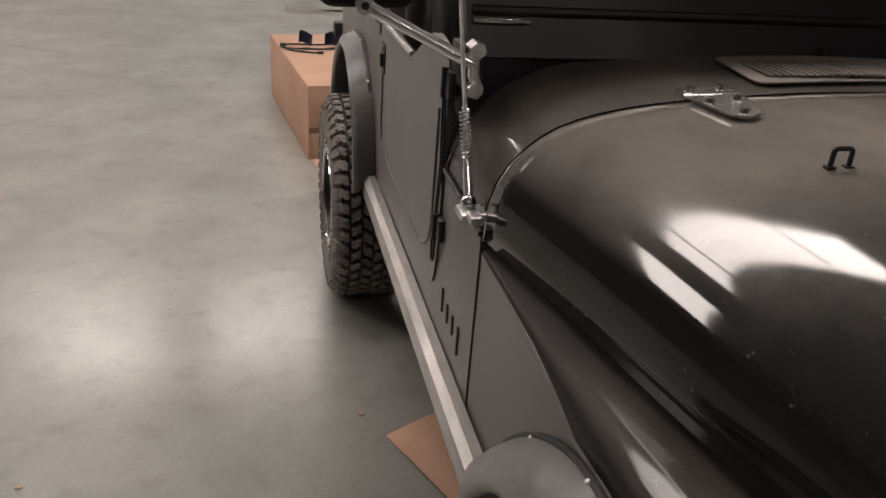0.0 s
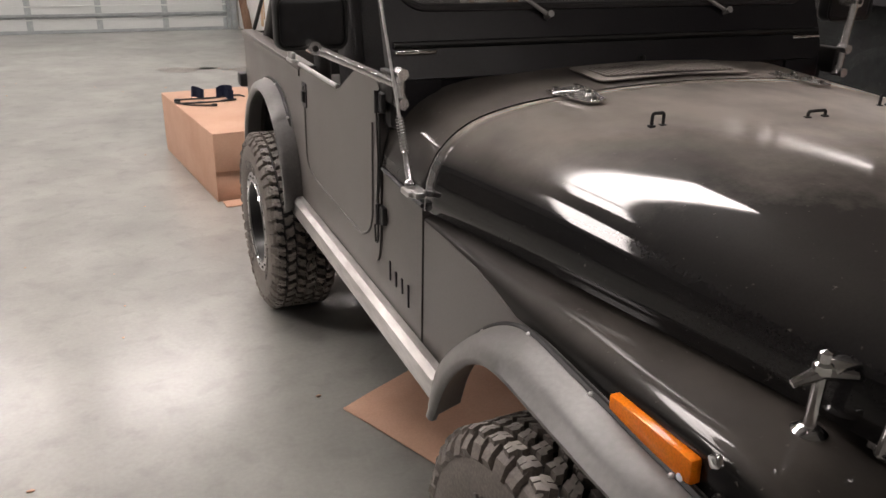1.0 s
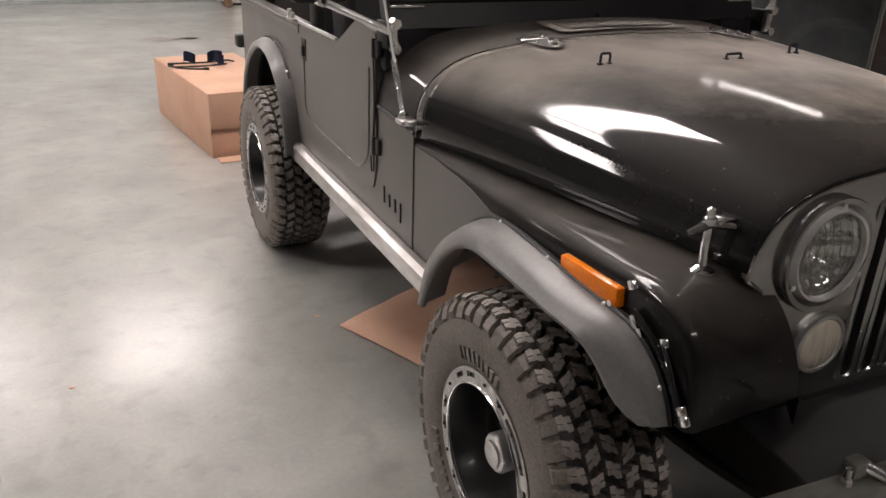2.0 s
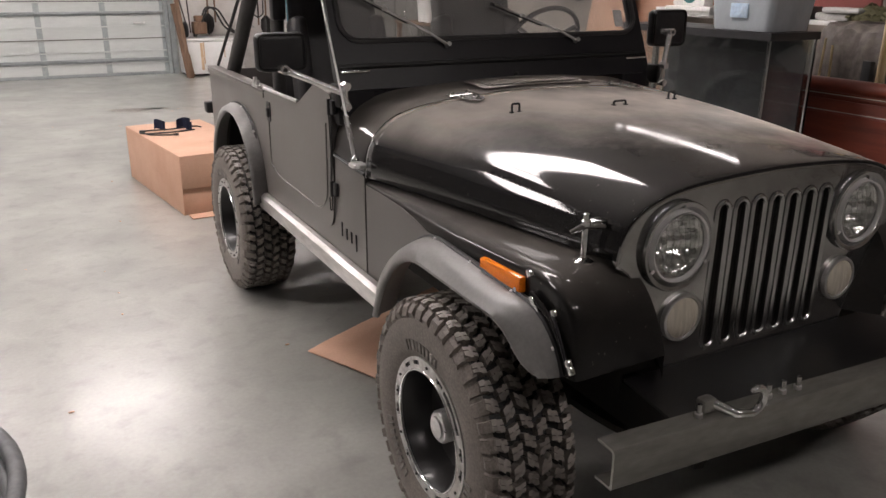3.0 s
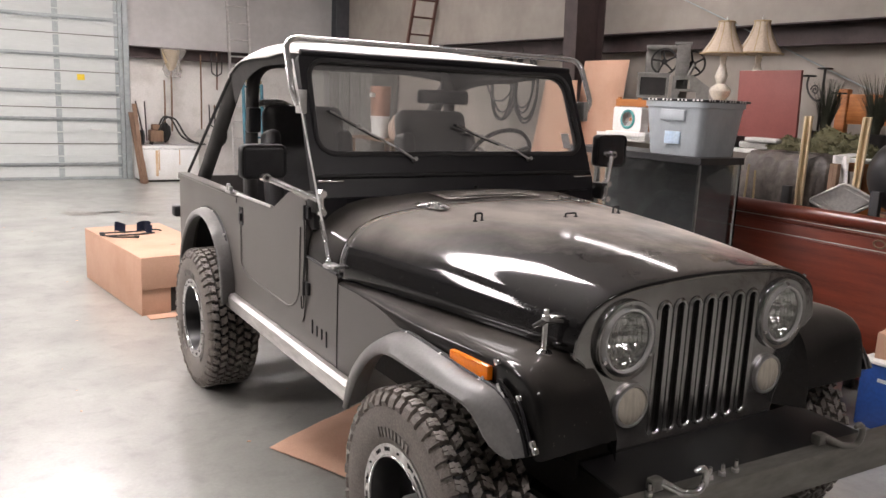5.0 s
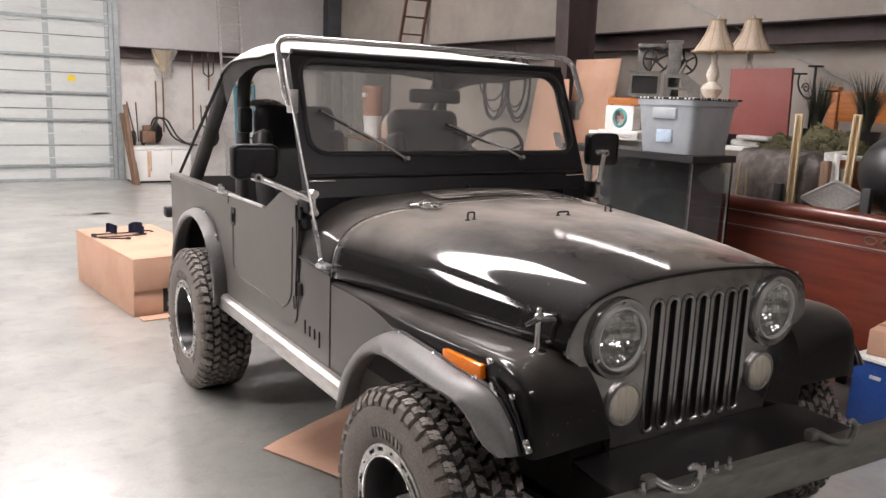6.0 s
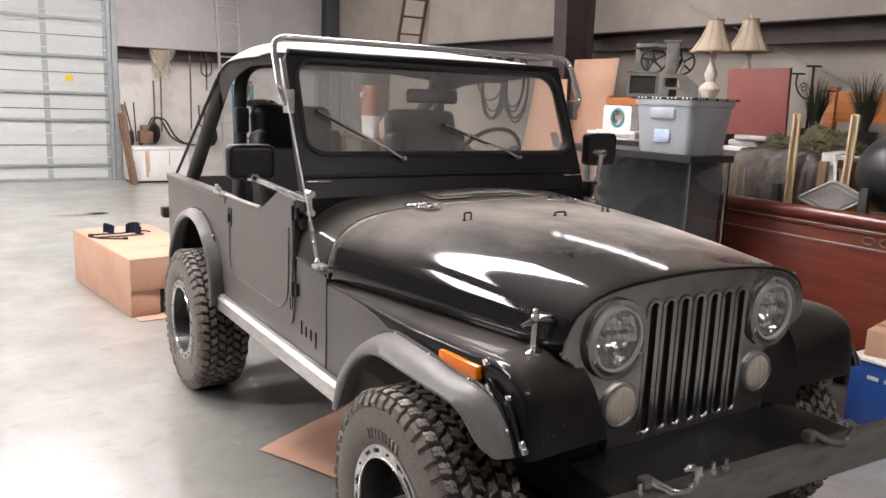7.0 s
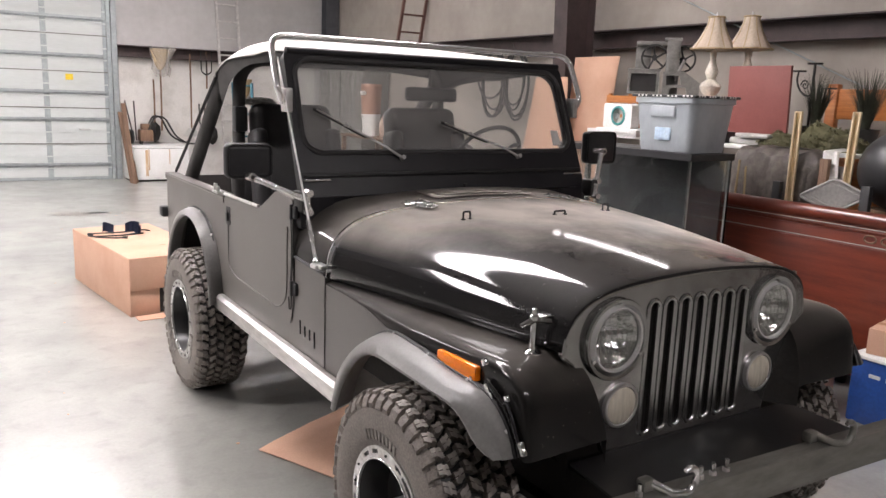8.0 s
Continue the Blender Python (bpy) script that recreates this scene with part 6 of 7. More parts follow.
def hung_tool(name, x, z0, z1, label, kind):
    t = thing(name, (x, WALL_BACK - 0.24, 0), label, "tool", "garden tools on the wall")
    part("handle", tube(bmesh.new(), [(0, 0, z0), (0.01, 0.02, (z0 + z1) / 2), (0, 0.0, z1)], 0.015, 8), WOODDARK, t, "wooden handle")
    if kind == "broom":
        bm = bmesh.new()
        rings(bm, [[(rx * math.cos(a), ry * math.sin(a), z) for a in (2 * math.pi * i / 16 for i in range(16))] for z, rx, ry in ((z1 - 0.16, 0.035, 0.03), (z1 - 0.08, 0.09, 0.05), (z1 + 0.06, 0.13, 0.06), (z1 + 0.20, 0.155, 0.06))])
        part("bristles", bm, STRAW, t, "worn straw bristles")
        if z1 > 2:
            bm = bmesh.new()
            loops = []
            for z, rx in ((z1 + 0.22, 0.19), (z1 + 0.20, 0.20), (z1 + 0.10, 0.17), (z1 - 0.02, 0.12), (z1 - 0.14, 0.15), (z1 - 0.26, 0.11)):
                loops.append([(0.03 + rx * (1 + 0.22 * math.sin(5 * a + z * 9)) * math.cos(a), -0.02 + 0.075 * (1 + 0.2 * math.sin(7 * a)) * math.sin(a), z + 0.02 * math.sin(4 * a)) for a in (2 * math.pi * i / 40 for i in range(40))])
            rings(bm, loops, True, False)
            part("bag", bm, HAZYBAG, t, "thin pale plastic bag hung over the bristles")
    if kind == "squeegee":
        part("head", plate(bmesh.new(), [(-0.16, z0 - 0.02), (0.16, z0 - 0.02), (0.05, z0 + 0.13), (-0.05, z0 + 0.13)], [], 0.03, lambda u, v, w: (u, -0.015 + w, v)), GREYPLASTIC, t, "pale grey triangular head")
    if kind == "fork":
        for q in (-0.09, 0, 0.09):
            part("tine", tube(bmesh.new(), fillet([(0, 0, z1 - 0.42), (q, 0, z1 - 0.36), (q * 1.1, 0.0, z1)], 0.03), 0.012, 6), IRON, t)
    if kind == "shovel":
        bm = bmesh.new()
        grid(bm, [[(-w, 0.02 * abs(1) , z), (0, -0.02, z), (w, 0.02, z)] for z, w in ((z0 + 0.02, 0.02), (z0 - 0.06, 0.09), (z0 - 0.20, 0.10), (z0 - 0.30, 0.06), (z0 - 0.34, 0.01))])
        sh = part("blade", bm, IRON, t, "dark steel blade")
        q = sh.modifiers.new("thickness", "SOLIDIFY")
        q.thickness = 0.004
    return t


hung_tool("broom", 1.42, 0.86, 2.08, "straw broom hung bristles up on the girt", "broom")
hung_tool("squeegee", 1.94, 0.78, 2.22, "long handled floor squeegee leaning on the wall", "squeegee")
hung_tool("pitchfork", 2.23, 1.62, 2.28, "iron pitchfork hung tines up on the girt", "fork")
hung_tool("shovel", 1.30, 1.0, 1.75, "old shovel leaning on the wall", "shovel")
hung_tool("shovel", 2.32, 0.95, 1.55, "old shovel leaning on the wall", "shovel")
hung_tool("pitchfork", 2.18, 0.8, 1.35, "iron pitchfork standing tines up by the wall", "fork")
hung_tool("broom", 2.92, 0.9, 1.62, "straw broom hung bristles up behind the car", "broom")

for k, (x, w, h, tilt) in enumerate(((0.80, 0.07, 1.40, 2.5), (0.84, 0.13, 1.26, 4.0), (0.91, 0.10, 1.14, 7.0), (0.98, 0.06, 0.98, 10.0))):
    b = single("plank", abox(-w / 2, w / 2, -0.016, 0.016, 0, h, 0.003), WOODDARK, "weathered brown plank leaning by the door", "plank", "planks by the door")
    b.matrix_basis = pose(x - 0.02 * k, 12.12 + 0.14 * k - 0.1, 0.0, -18 - 2 * k if k < 2 else -12, -tilt, 0)


def ladder(name, foot, top, half, n, material, label, rail=0.028):
    l = thing(name, (0, 0, 0), label, "ladder")
    f, t = Vector(foot), Vector(top)
    d = (t - f)
    side = Vector((1, 0, 0)) if abs(d.y) >= abs(d.x) else Vector((0, 1, 0))
    for s in (-1, 1):
        a, b = f + side * half * s, t + side * half * s
        bm = bmesh.new()
        tube(bm, [a, b], rail, 4)
        part("rail", bm, material, l, smooth=0)
    for i in range(n):
        p = f + d * ((i + 0.6) / n)
        part("rung", tube(bmesh.new(), [p - side * half, p + side * half], 0.014, 8), material, l)
    return l


ladder("aluminium_ladder", (2.66, 12.35, 0.0), (2.56, 12.66, 4.4), 0.19, 15, ALUMINIUM, "tall aluminium extension ladder leaning on the back wall")
ladder("red_ladder", (4.44, 9.20, 2.455), (4.62, 9.00, 4.3), 0.20, 7, LADDERRED, "dark red ladder standing on the steel girt against the wall")


def hand_truck():
    h = thing("hand_truck", (2.72, 12.0, 0), "light blue hand truck by the back wall", "hand truck")
    for s in (-1, 1):
        part("rail", tube(bmesh.new(), [(s * 0.17, 0, 0.15), (s * 0.17, 0.15, 1.75)], 0.03, 10), SKYBLUE, h)
        part("wheel", revolve(bmesh.new(), [(-0.03, 0.09), (-0.02, 0.13), (0.02, 0.13), (0.03, 0.09)], 20), BLACKRUBBER, h).matrix_basis = pose(s * 0.24, 0.08, 0.131)
    for z in (0.4, 0.8, 1.2, 1.7):
        part("cross_bar", tube(bmesh.new(), [(-0.17, 0.15 * (z - 0.15) / 1.6, z), (0.17, 0.15 * (z - 0.15) / 1.6, z)], 0.018, 8), SKYBLUE, h)
    part("toe_plate", abox(-0.2, 0.2, -0.24, 0.0, 0.006, 0.016), IRON, h)
    return h


hand_truck()


def steel_cabinet(y):
    c = thing("steel_cabinet", (4.22, y, 0), "dark grey steel cabinet against the side wall", "cabinet", "steel cabinets")
    part("body", abox(0.02, 0.5, 0, 0.88, 0.0, 2.05, 0.006), GREYSTEEL, c)
    for i in range(2):
        d = part("cabinet_door", abox(-0.002, 0.018, 0.01 + 0.435 * i, 0.435 + 0.435 * i, 0.05, 2.02, 0.004), GREYSTEEL, c)
        part("handle", abox(-0.03, -0.003, 0.39 + 0.06 * i, 0.41 + 0.06 * i, 0.95, 1.10, 0.004), CHROME, d)
    return c


steel_cabinet(10.35)
steel_cabinet(11.26)


def work_table(x, y, w, d, h, label):
    t = thing("work_table", (x, y, 0), label, "table")
    part("tabletop", abox(-w / 2, w / 2, -d / 2, d / 2, h - 0.035, h, 0.004), WOODDARK, t)
    for sx in (-1, 1):
        for sy in (-1, 1):
            part("leg", abox(sx * (w / 2 - 0.06) - 0.03, sx * (w / 2 - 0.06) + 0.03, sy * (d / 2 - 0.06) - 0.03, sy * (d / 2 - 0.06) + 0.03, 0, h - 0.036), WOODDARK, t)
    return t


work_table(4.05, 9.35, 0.75, 1.5, 0.98, "brown wooden table by the side wall")


def bucket(x, y, z, r, h, material, label):
    b = thing("bucket", (x, y, z), label, "bucket")
    part("shell", revolve(bmesh.new(), [(0, 0.0), (0.0, r * 0.86), (h * 0.9, r * 0.98), (h * 0.9, r * 1.05), (h, r * 1.05), (h, r * 0.96), (0.02, r * 0.84)], 24, "z"), material, b)
    part("bail", tube(bmesh.new(), [(r * 1.05 * math.cos(a), -r * 0.3 * math.sin(a), h * 0.92 - r * 0.8 * math.sin(a)) for a in (math.pi * i / 12 for i in range(13))], 0.004, 6), GALV, b)
    return b


bucket(3.95, 9.50, 0.98, 0.15, 0.34, WHITEPAINT, "white plastic bucket on the table")
bucket(3.85, 9.24, 0.98, 0.07, 0.16, WHITEPAINT, "small white plastic pail on the table")


def drinks_cooler():
    c = thing("drinks_cooler", (3.95, 9.50, 1.3205), "faded brown drinks cooler stacked on a bucket", "cooler")
    part("body", revolve(bmesh.new(), [(0, 0), (0, 0.15), (0.40, 0.165), (0.44, 0.165), (0.44, 0.0)], 28, "z"), sackbrown, c)
    part("lid", revolve(bmesh.new(), [(0.4402, 0.0), (0.4402, 0.17), (0.47, 0.16), (0.475, 0.0)], 28, "z"), sackbrown, c)
    part("tap", tube(bmesh.new(), [(-0.14, -0.05, 0.33), (-0.21, -0.07, 0.33)], 0.035, 10), WHITEPAINT, c, "white tap")
    return c


sackbrown = mat("faded_brown_plastic", (0.36, 0.19, 0.13), 0.6)
drinks_cooler()

part_bag = bmesh.new()
rng = random.Random(5)
bmesh.ops.create_icosphere(part_bag, subdivisions=3, radius=0.19)
for v in part_bag.verts:
    k = 1 + 0.16 * noise.noise(v.co * 7)
    v.co = Vector((v.co.x * k * 0.6, v.co.y * k * 0.6, v.co.z * k * 1.15))
    v.co.z = max(v.co.z, -0.15)
sackm = mat("pink_paper_sack", (0.52, 0.40, 0.33), 0.7, c2=(0.42, 0.30, 0.24), scale=5)
single("paper_sack", part_bag, sackm, "pale pink paper sack slumped on the table", "sack").location = (3.98, 9.02, 1.132)


# ---- along the side wall ----
def hose_hank(y, seed, r0):
    h = thing("hung_hose", (4.545, y, 2.24), "black hose hung in loops from the girt", "hose", "hoses on the wall")
    rng = random.Random(seed)
    for k in range(5):
        w, d = r0 * rng.uniform(0.75, 1.1), rng.uniform(0.62, 0.92)
        dx, dy = -0.02 * k - 0.02, rng.uniform(-0.05, 0.05)
        pts = []
        for i in range(25):
            a = 2 * math.pi * i / 24
            pts.append((dx, dy + w * math.sin(a), -d / 2 + 0.02 - d / 2 * -math.cos(a) * 1.0))
        part("loop", tube(bmesh.new(), pts + pts[1:2], 0.013, 8), HOSE, h)
    part("hook", tube(bmesh.new(), fillet([(-0.0, 0, 0.03), (-0.13, 0, 0.03), (-0.15, 0, 0.10)], 0.02), 0.008, 6), IRON, h)
    return h


hose_hank(6.95, 1, 0.30)
hose_hank(6.42, 5, 0.24)
single("brace_cable", tube(bmesh.new(), [(4.69, 4.9, 3.13), (4.69, 1.98, 1.89), (4.69, 0.6, 1.31)], 0.008, 6), GALV, "thin steel wall brace cable", "cable", kind="structure")


def leaning_sheet(name, y0, y1, x0, x1, h, material, label, top=None, thick=0.008):
    """A sheet from (x0, floor) to (x1, h)."""
    t0, t1 = top or (y0, y1)
    bm = bmesh.new()
    rows = []
    for i in range(9):
        f = i / 8
        rows.append([(x0 + (x1 - x0) * f + 0.010 * math.sin(2.2 * f + 3 * q), y0 + (t0 - y0) * f + (y1 + (t1 - y1) * f - y0 - (t0 - y0) * f) * q, h * f + 0.002) for q in (0, 0.25, 0.5, 0.75, 1)])
    grid(bm, rows)
    o = single(name, bm, material, label, "cardboard")
    q = o.modifiers.new("thickness", "SOLIDIFY")
    q.thickness = thick
    return o


leaning_sheet("flattened_carton", 5.50, 4.45, 3.72, 3.95, 1.90, CARD, "tall brown cardboard panel leaning by the column", (5.36, 4.80))
leaning_sheet("flattened_carton", 4.95, 4.30, 3.95, 4.10, 2.12, CARD, "tall folded cardboard panel leaning by the column", (4.88, 4.18))


def armchair():
    a = thing("armchair", (3.3, 6.35, 0), "brown upholstered round-backed armchair", "armchair", rz=35)
    up = mat("worn_brown_upholstery", (0.24, 0.13, 0.10), 0.8, c2=(0.32, 0.19, 0.15), scale=12, bump=0.2)
    part("seat", abox(-0.36, 0.36, -0.34, 0.34, 0.22, 0.48, 0.08, seg=4), up, a)
    bm = bmesh.new()
    plate(bm, [(0.37 * math.cos(math.pi * i / 16), 0.75 + 0.40 * math.sin(math.pi * i / 16)) for i in range(17)] + [(-0.37, 0.3), (0.37, 0.3)], [], 0.16, lambda u, v, w: (u, 0.22 + w, v))
    bmesh.ops.bevel(bm, geom=[e for e in bm.edges if len(e.link_faces) == 2 and e.calc_face_angle(0) > 1.2], offset=0.05, segments=3, affect="EDGES")
    part("backrest", bm, up, a)
    for s in (-1, 1):
        part("armrest", abox(s * 0.40 - 0.08, s * 0.40 + 0.08, -0.36, 0.30, 0.22, 0.66, 0.06, seg=3), up, a)
        for q in (-0.3, 0.28):
            part("leg", abox(s * 0.33 - 0.025, s * 0.33 + 0.025, q - 0.025, q + 0.025, 0, 0.225), WOODDARK, a)
    return a


armchair()
bucket(3.62, 5.75, 0.0, 0.17, 0.40, mat("mustard_plastic", (0.55, 0.33, 0.05), 0.5), "mustard yellow plastic bucket")


def rack():
    r = thing("storage_rack", (3.6, 2.0, 0), "steel storage rack with a white top shelf", "rack")
    for z in (0.25, 0.80, 1.345):
        part("shelf", abox(-0.55, 0.55, -1.45, 1.45, z, z + 0.03, 0.004), WHITEPAINT if z > 1 else GREYSTEEL, r)
    for sx in (-1, 1):
        for y in (-1.42, 0, 1.42):
            part("post", abox(sx * 0.56 - 0.02, sx * 0.56 + 0.02, y - 0.02, y + 0.02, 0, 1.40), GREYSTEEL, r)
    return r


rack()
RZ = 1.3762


def carton(x, y, z, sx, sy, sz, rz, label, material=None):
    c = thing("carton", (x, y, z), label, "box", "cartons", rz=rz)
    part("body", abox(-sx / 2, sx / 2, -sy / 2, sy / 2, 0, sz, 0.004), material or CARD, c)
    part("tape", abox(-0.025, 0.025, -sy / 2 - 0.001, sy / 2 + 0.001, sz + 0.0002, sz + 0.0012), CARDDARK, c)
    return c


carton(3.52, 2.80, RZ, 0.46, 0.50, 0.355, 0, "plain grey carton on the rack", GREYSTEEL)
carton(3.65, 2.33, RZ, 0.45, 0.34, 0.30, 0, "plain brown carton on the rack")


def crate():
    c = thing("slatted_crate", (3.42, 3.28, RZ), "small orange-brown slatted wooden crate", "crate")
    for i in range(4):
        z = 0.06 + 0.095 * i
        for s in (-1, 1):
            part("slat", abox(-0.15, 0.15, s * 0.20 - 0.006, s * 0.20 + 0.006, z - 0.035, z + 0.035), ORANGEWOOD, c)
            part("slat", abox(s * 0.15 - 0.006, s * 0.15 + 0.006, -0.193, 0.193, z - 0.035, z + 0.035), ORANGEWOOD, c)
    for sx in (-1, 1):
        for sy in (-1, 1):
            part("corner_post", abox(sx * 0.13 - 0.013, sx * 0.13 + 0.013, sy * 0.18 - 0.013, sy * 0.18 + 0.013, 0, 0.40), ORANGEWOOD, c)
    part("bottom", abox(-0.143, 0.143, -0.193, 0.193, 0.0, 0.012), ORANGEWOOD, c)
    c.scale = (1, 1, 0.88)
    return c


crate()


MACHINE_AT = (3.25, 3.22, RZ + 0.358)


def old_machine():
    m = thing("belt_machine", MACHINE_AT, "old grey steel machine with two spoked flywheels", "machine", rz=-48)
    frame_box = part("table_box", plate(bmesh.new(), [(0, 0), (0.27, 0), (0.27, 0.20), (0, 0.20)], [[(0.025, 0.02), (0.245, 0.02), (0.245, 0.175), (0.025, 0.175)]], 0.20, lambda u, v, w: (u, w, v)), GREYSTEEL, m)
    part("box_panel", abox(0.024, 0.246, 0.02, 0.19, 0.019, 0.176), IRON, frame_box, "dark recessed panel")
    part("box_top", abox(-0.008, 0.28, -0.01, 0.21, 0.2005, 0.215, 0.003), GREYSTEEL, m)
    part("back_panel", abox(0.05, 0.18, 0.19, 0.205, 0.2155, 0.43, 0.004), GREYSTEEL, m)
    part("top_arm", abox(0.05, 0.315, 0.12, 0.18, 0.425, 0.46, 0.004), GREYSTEEL, m)
    part("post", box(abox(0.315, 0.43, 0.03, 0.16, 0.0, 0.465, 0.008), 0.34, 0.405, 0.022, 0.0305, 0.22, 0.44), GREYSTEEL, m)
    part("post_cap", abox(0.29, 0.44, 0.02, 0.17, 0.4655, 0.485, 0.004), GREYSTEEL, m)
    part("slant_guard", plate(bmesh.new(), [(0.30, 0.0), (0.36, 0.0), (0.37, 0.06), (0.50, 0.06), (0.51, 0.0), (0.61, 0.0), (0.61, 0.10), (0.47, 0.20), (0.30, 0.19)], [[(0.33, 0.08), (0.46, 0.08), (0.44, 0.16), (0.33, 0.16)]], 0.12, lambda u, v, w: (u, -0.06 + w, v)), GREYSTEEL, m)
    for x, y, z, r in ((0.215, 0.10, 0.315, 0.118), (0.455, 0.11, 0.305, 0.115)):
        w = part("flywheel", revolve(bmesh.new(), [(-0.018, r - 0.017), (-0.018, r), (0.018, r), (0.018, r - 0.017), (-0.018, r - 0.017)], 36, "y"), IRON, m, "black spoked flywheel")
        w.matrix_basis = pose(x, y, z)
        part("hub", revolve(bmesh.new(), [(-0.03, 0.0), (-0.03, 0.026), (0.03, 0.026), (0.03, 0.0)], 16, "y"), IRON, w)
        for k in range(5):
            a = 2 * math.pi * k / 5 + 0.3
            part("spoke", tube(bmesh.new(), [(0.02 * math.cos(a), 0, 0.02 * math.sin(a)), ((r - 0.012) * math.cos(a + 0.18), 0, (r - 0.012) * math.sin(a + 0.18))], 0.009, 6), IRON, w)
    part("axle_pin", tube(bmesh.new(), [(0.475, 0.03, 0.305), (0.475, 0.16, 0.305)], 0.012, 8), IRON, m)
    part("belt_arm", tube(bmesh.new(), [(0.40, 0.0, 0.12), (0.475, 0.05, 0.305)], 0.014, 8), GREYSTEEL, m)
    return m


old_machine()


def table_lamp(x, y, z, scale, label):
    l = thing("table_lamp", (x, y, z), label, "table lamp", "matching table lamps")
    prof = [(0, 0), (0, 0.085), (0.02, 0.085), (0.03, 0.06), (0.06, 0.045), (0.10, 0.075), (0.14, 0.09), (0.17, 0.075), (0.20, 0.035), (0.23, 0.045), (0.26, 0.055), (0.31, 0.04), (0.36, 0.022), (0.42, 0.03), (0.44, 0.018), (0.46, 0.0)]
    part("lamp_base", revolve(bmesh.new(), [(s * scale, r * scale) for s, r in prof], 28, "z"), PORCELAIN, l, "cream turned lamp base")
    part("neck", tube(bmesh.new(), [(0, 0, 0.455 * scale), (0, 0, 0.722 * scale)], 0.006, 8), DULLCHROME, l)
    bm = bmesh.new()
    loops = []
    for f in np.linspace(0, 1, 10):
        z2 = (0.445 + 0.265 * f) * scale
        r = (0.182 - 0.120 * (1 - (1 - f) ** 1.6)) * scale
        loops.append([(r * (1 + 0.035 * math.cos(8 * a)) * math.cos(a), r * (1 + 0.035 * math.cos(8 * a)) * math.sin(a), z2) for a in (2 * math.pi * k / 64 for k in range(64))])
    rings(bm, loops, True, False)
    sh = part("shade", bm, SHADE, l, "cream scalloped fabric lampshade")
    q = sh.modifiers.new("thickness", "SOLIDIFY")
    q.thickness = 0.004
    for f, r in ((0.447, 0.185), (0.709, 0.0635)):
        lp = [(r * scale * (1 + 0.035 * math.cos(8 * a)) * math.cos(a), r * scale * (1 + 0.035 * math.cos(8 * a)) * math.sin(a), f * scale) for a in (2 * math.pi * k / 48 for k in range(50))]
        part("trim", tube(bmesh.new(), lp, 0.006, 6), STRAW, sh, "tan braid trim")
    for k in range(8):
        a = 2 * math.pi * (k + 0.5) / 8
        rib = [((0.182 - 0.120 * (1 - (1 - f) ** 1.6)) * 0.968 * scale, (0.445 + 0.265 * f) * scale) for f in np.linspace(0, 1, 7)]
        part("rib", tube(bmesh.new(), [((r + 0.002) * math.cos(a), (r + 0.002) * math.sin(a), z2) for r, z2 in rib], 0.0035, 5), STRAW, sh, "tan piping")
    part("finial", revolve(bmesh.new(), [(0.72 * scale, 0.004), (0.73 * scale, 0.009), (0.745 * scale, 0.004), (0.75 * scale, 0.0)], 10, "z"), DULLCHROME, l)
    return l


carton(3.55, 2.55, RZ, 0.36, 0.30, 0.29, 0, "plain brown carton on the rack")
table_lamp(3.50, 2.52, RZ + 0.2912, 0.98, "cream porcelain table lamp with scalloped shade")
table_lamp(3.70, 2.33, RZ + 0.3012, 0.98, "cream porcelain table lamp with scalloped shade")

bm = bmesh.new()
box(bm, -0.012, 0.012, -0.27, 0.27, 0.0, 0.585, 0.003)
o = single("maroon_board", bm, MAROON, "flat maroon board standing on the rack", "board")
o.matrix_basis = pose(3.38, 1.95, RZ, 0, -3, 0)


def small_fan():
    f = thing("desk_fan", (3.06, 2.86, RZ + 0.065), "small white and teal box fan on the rack", "fan")
    part("housing", plate(bmesh.new(), rounded(-0.15, 0.17, 0.0, 0.20, 0.02), [circle(0.0, 0.10, 0.080)], 0.09, lambda u, v, w: (-0.25 + w, u, v)), WHITEPAINT, f)
    part("ring", revolve(bmesh.new(), [(-0.255, 0.058), (-0.262, 0.068), (-0.255, 0.081), (-0.20, 0.081)], 28), TEAL, f, "teal ring").location = (0, 0.0, 0.10)
    for k in range(5):
        a = 2 * math.pi * k / 5
        part("blade", plate(bmesh.new(), [(0.015, -0.01), (0.06, -0.03), (0.065, 0.025), (0.015, 0.012)], [], 0.003, lambda u, v, w: (-0.22 + w, u * math.cos(a) - v * math.sin(a), 0.10 + u * math.sin(a) + v * math.cos(a))), GREYPLASTIC, f)
    return f


small_fan()
single("wooden_tray", box(abox(2.78, 3.14, 2.62, 3.08, RZ + 0.03, RZ + 0.062, 0.004), 2.82, 3.1, 2.66, 3.04, RZ, RZ + 0.0299), WHITEPAINT, "pale wooden tray under the fan", "tray")
for k in range(5):
    p = single("paper", abox(-0.15, 0.15, -0.11, 0.11, 0, 0.0015), WHITEPAPER, "loose white paper sheet on the cloth", "paper", "loose papers")
    p.matrix_basis = pose(2.9 + 0.03 * k, 2.72 + 0.14 * k, RZ + 0.003 + 0.003 * k, 3 * (k % 2), -4 - k, 17 * k - 20)


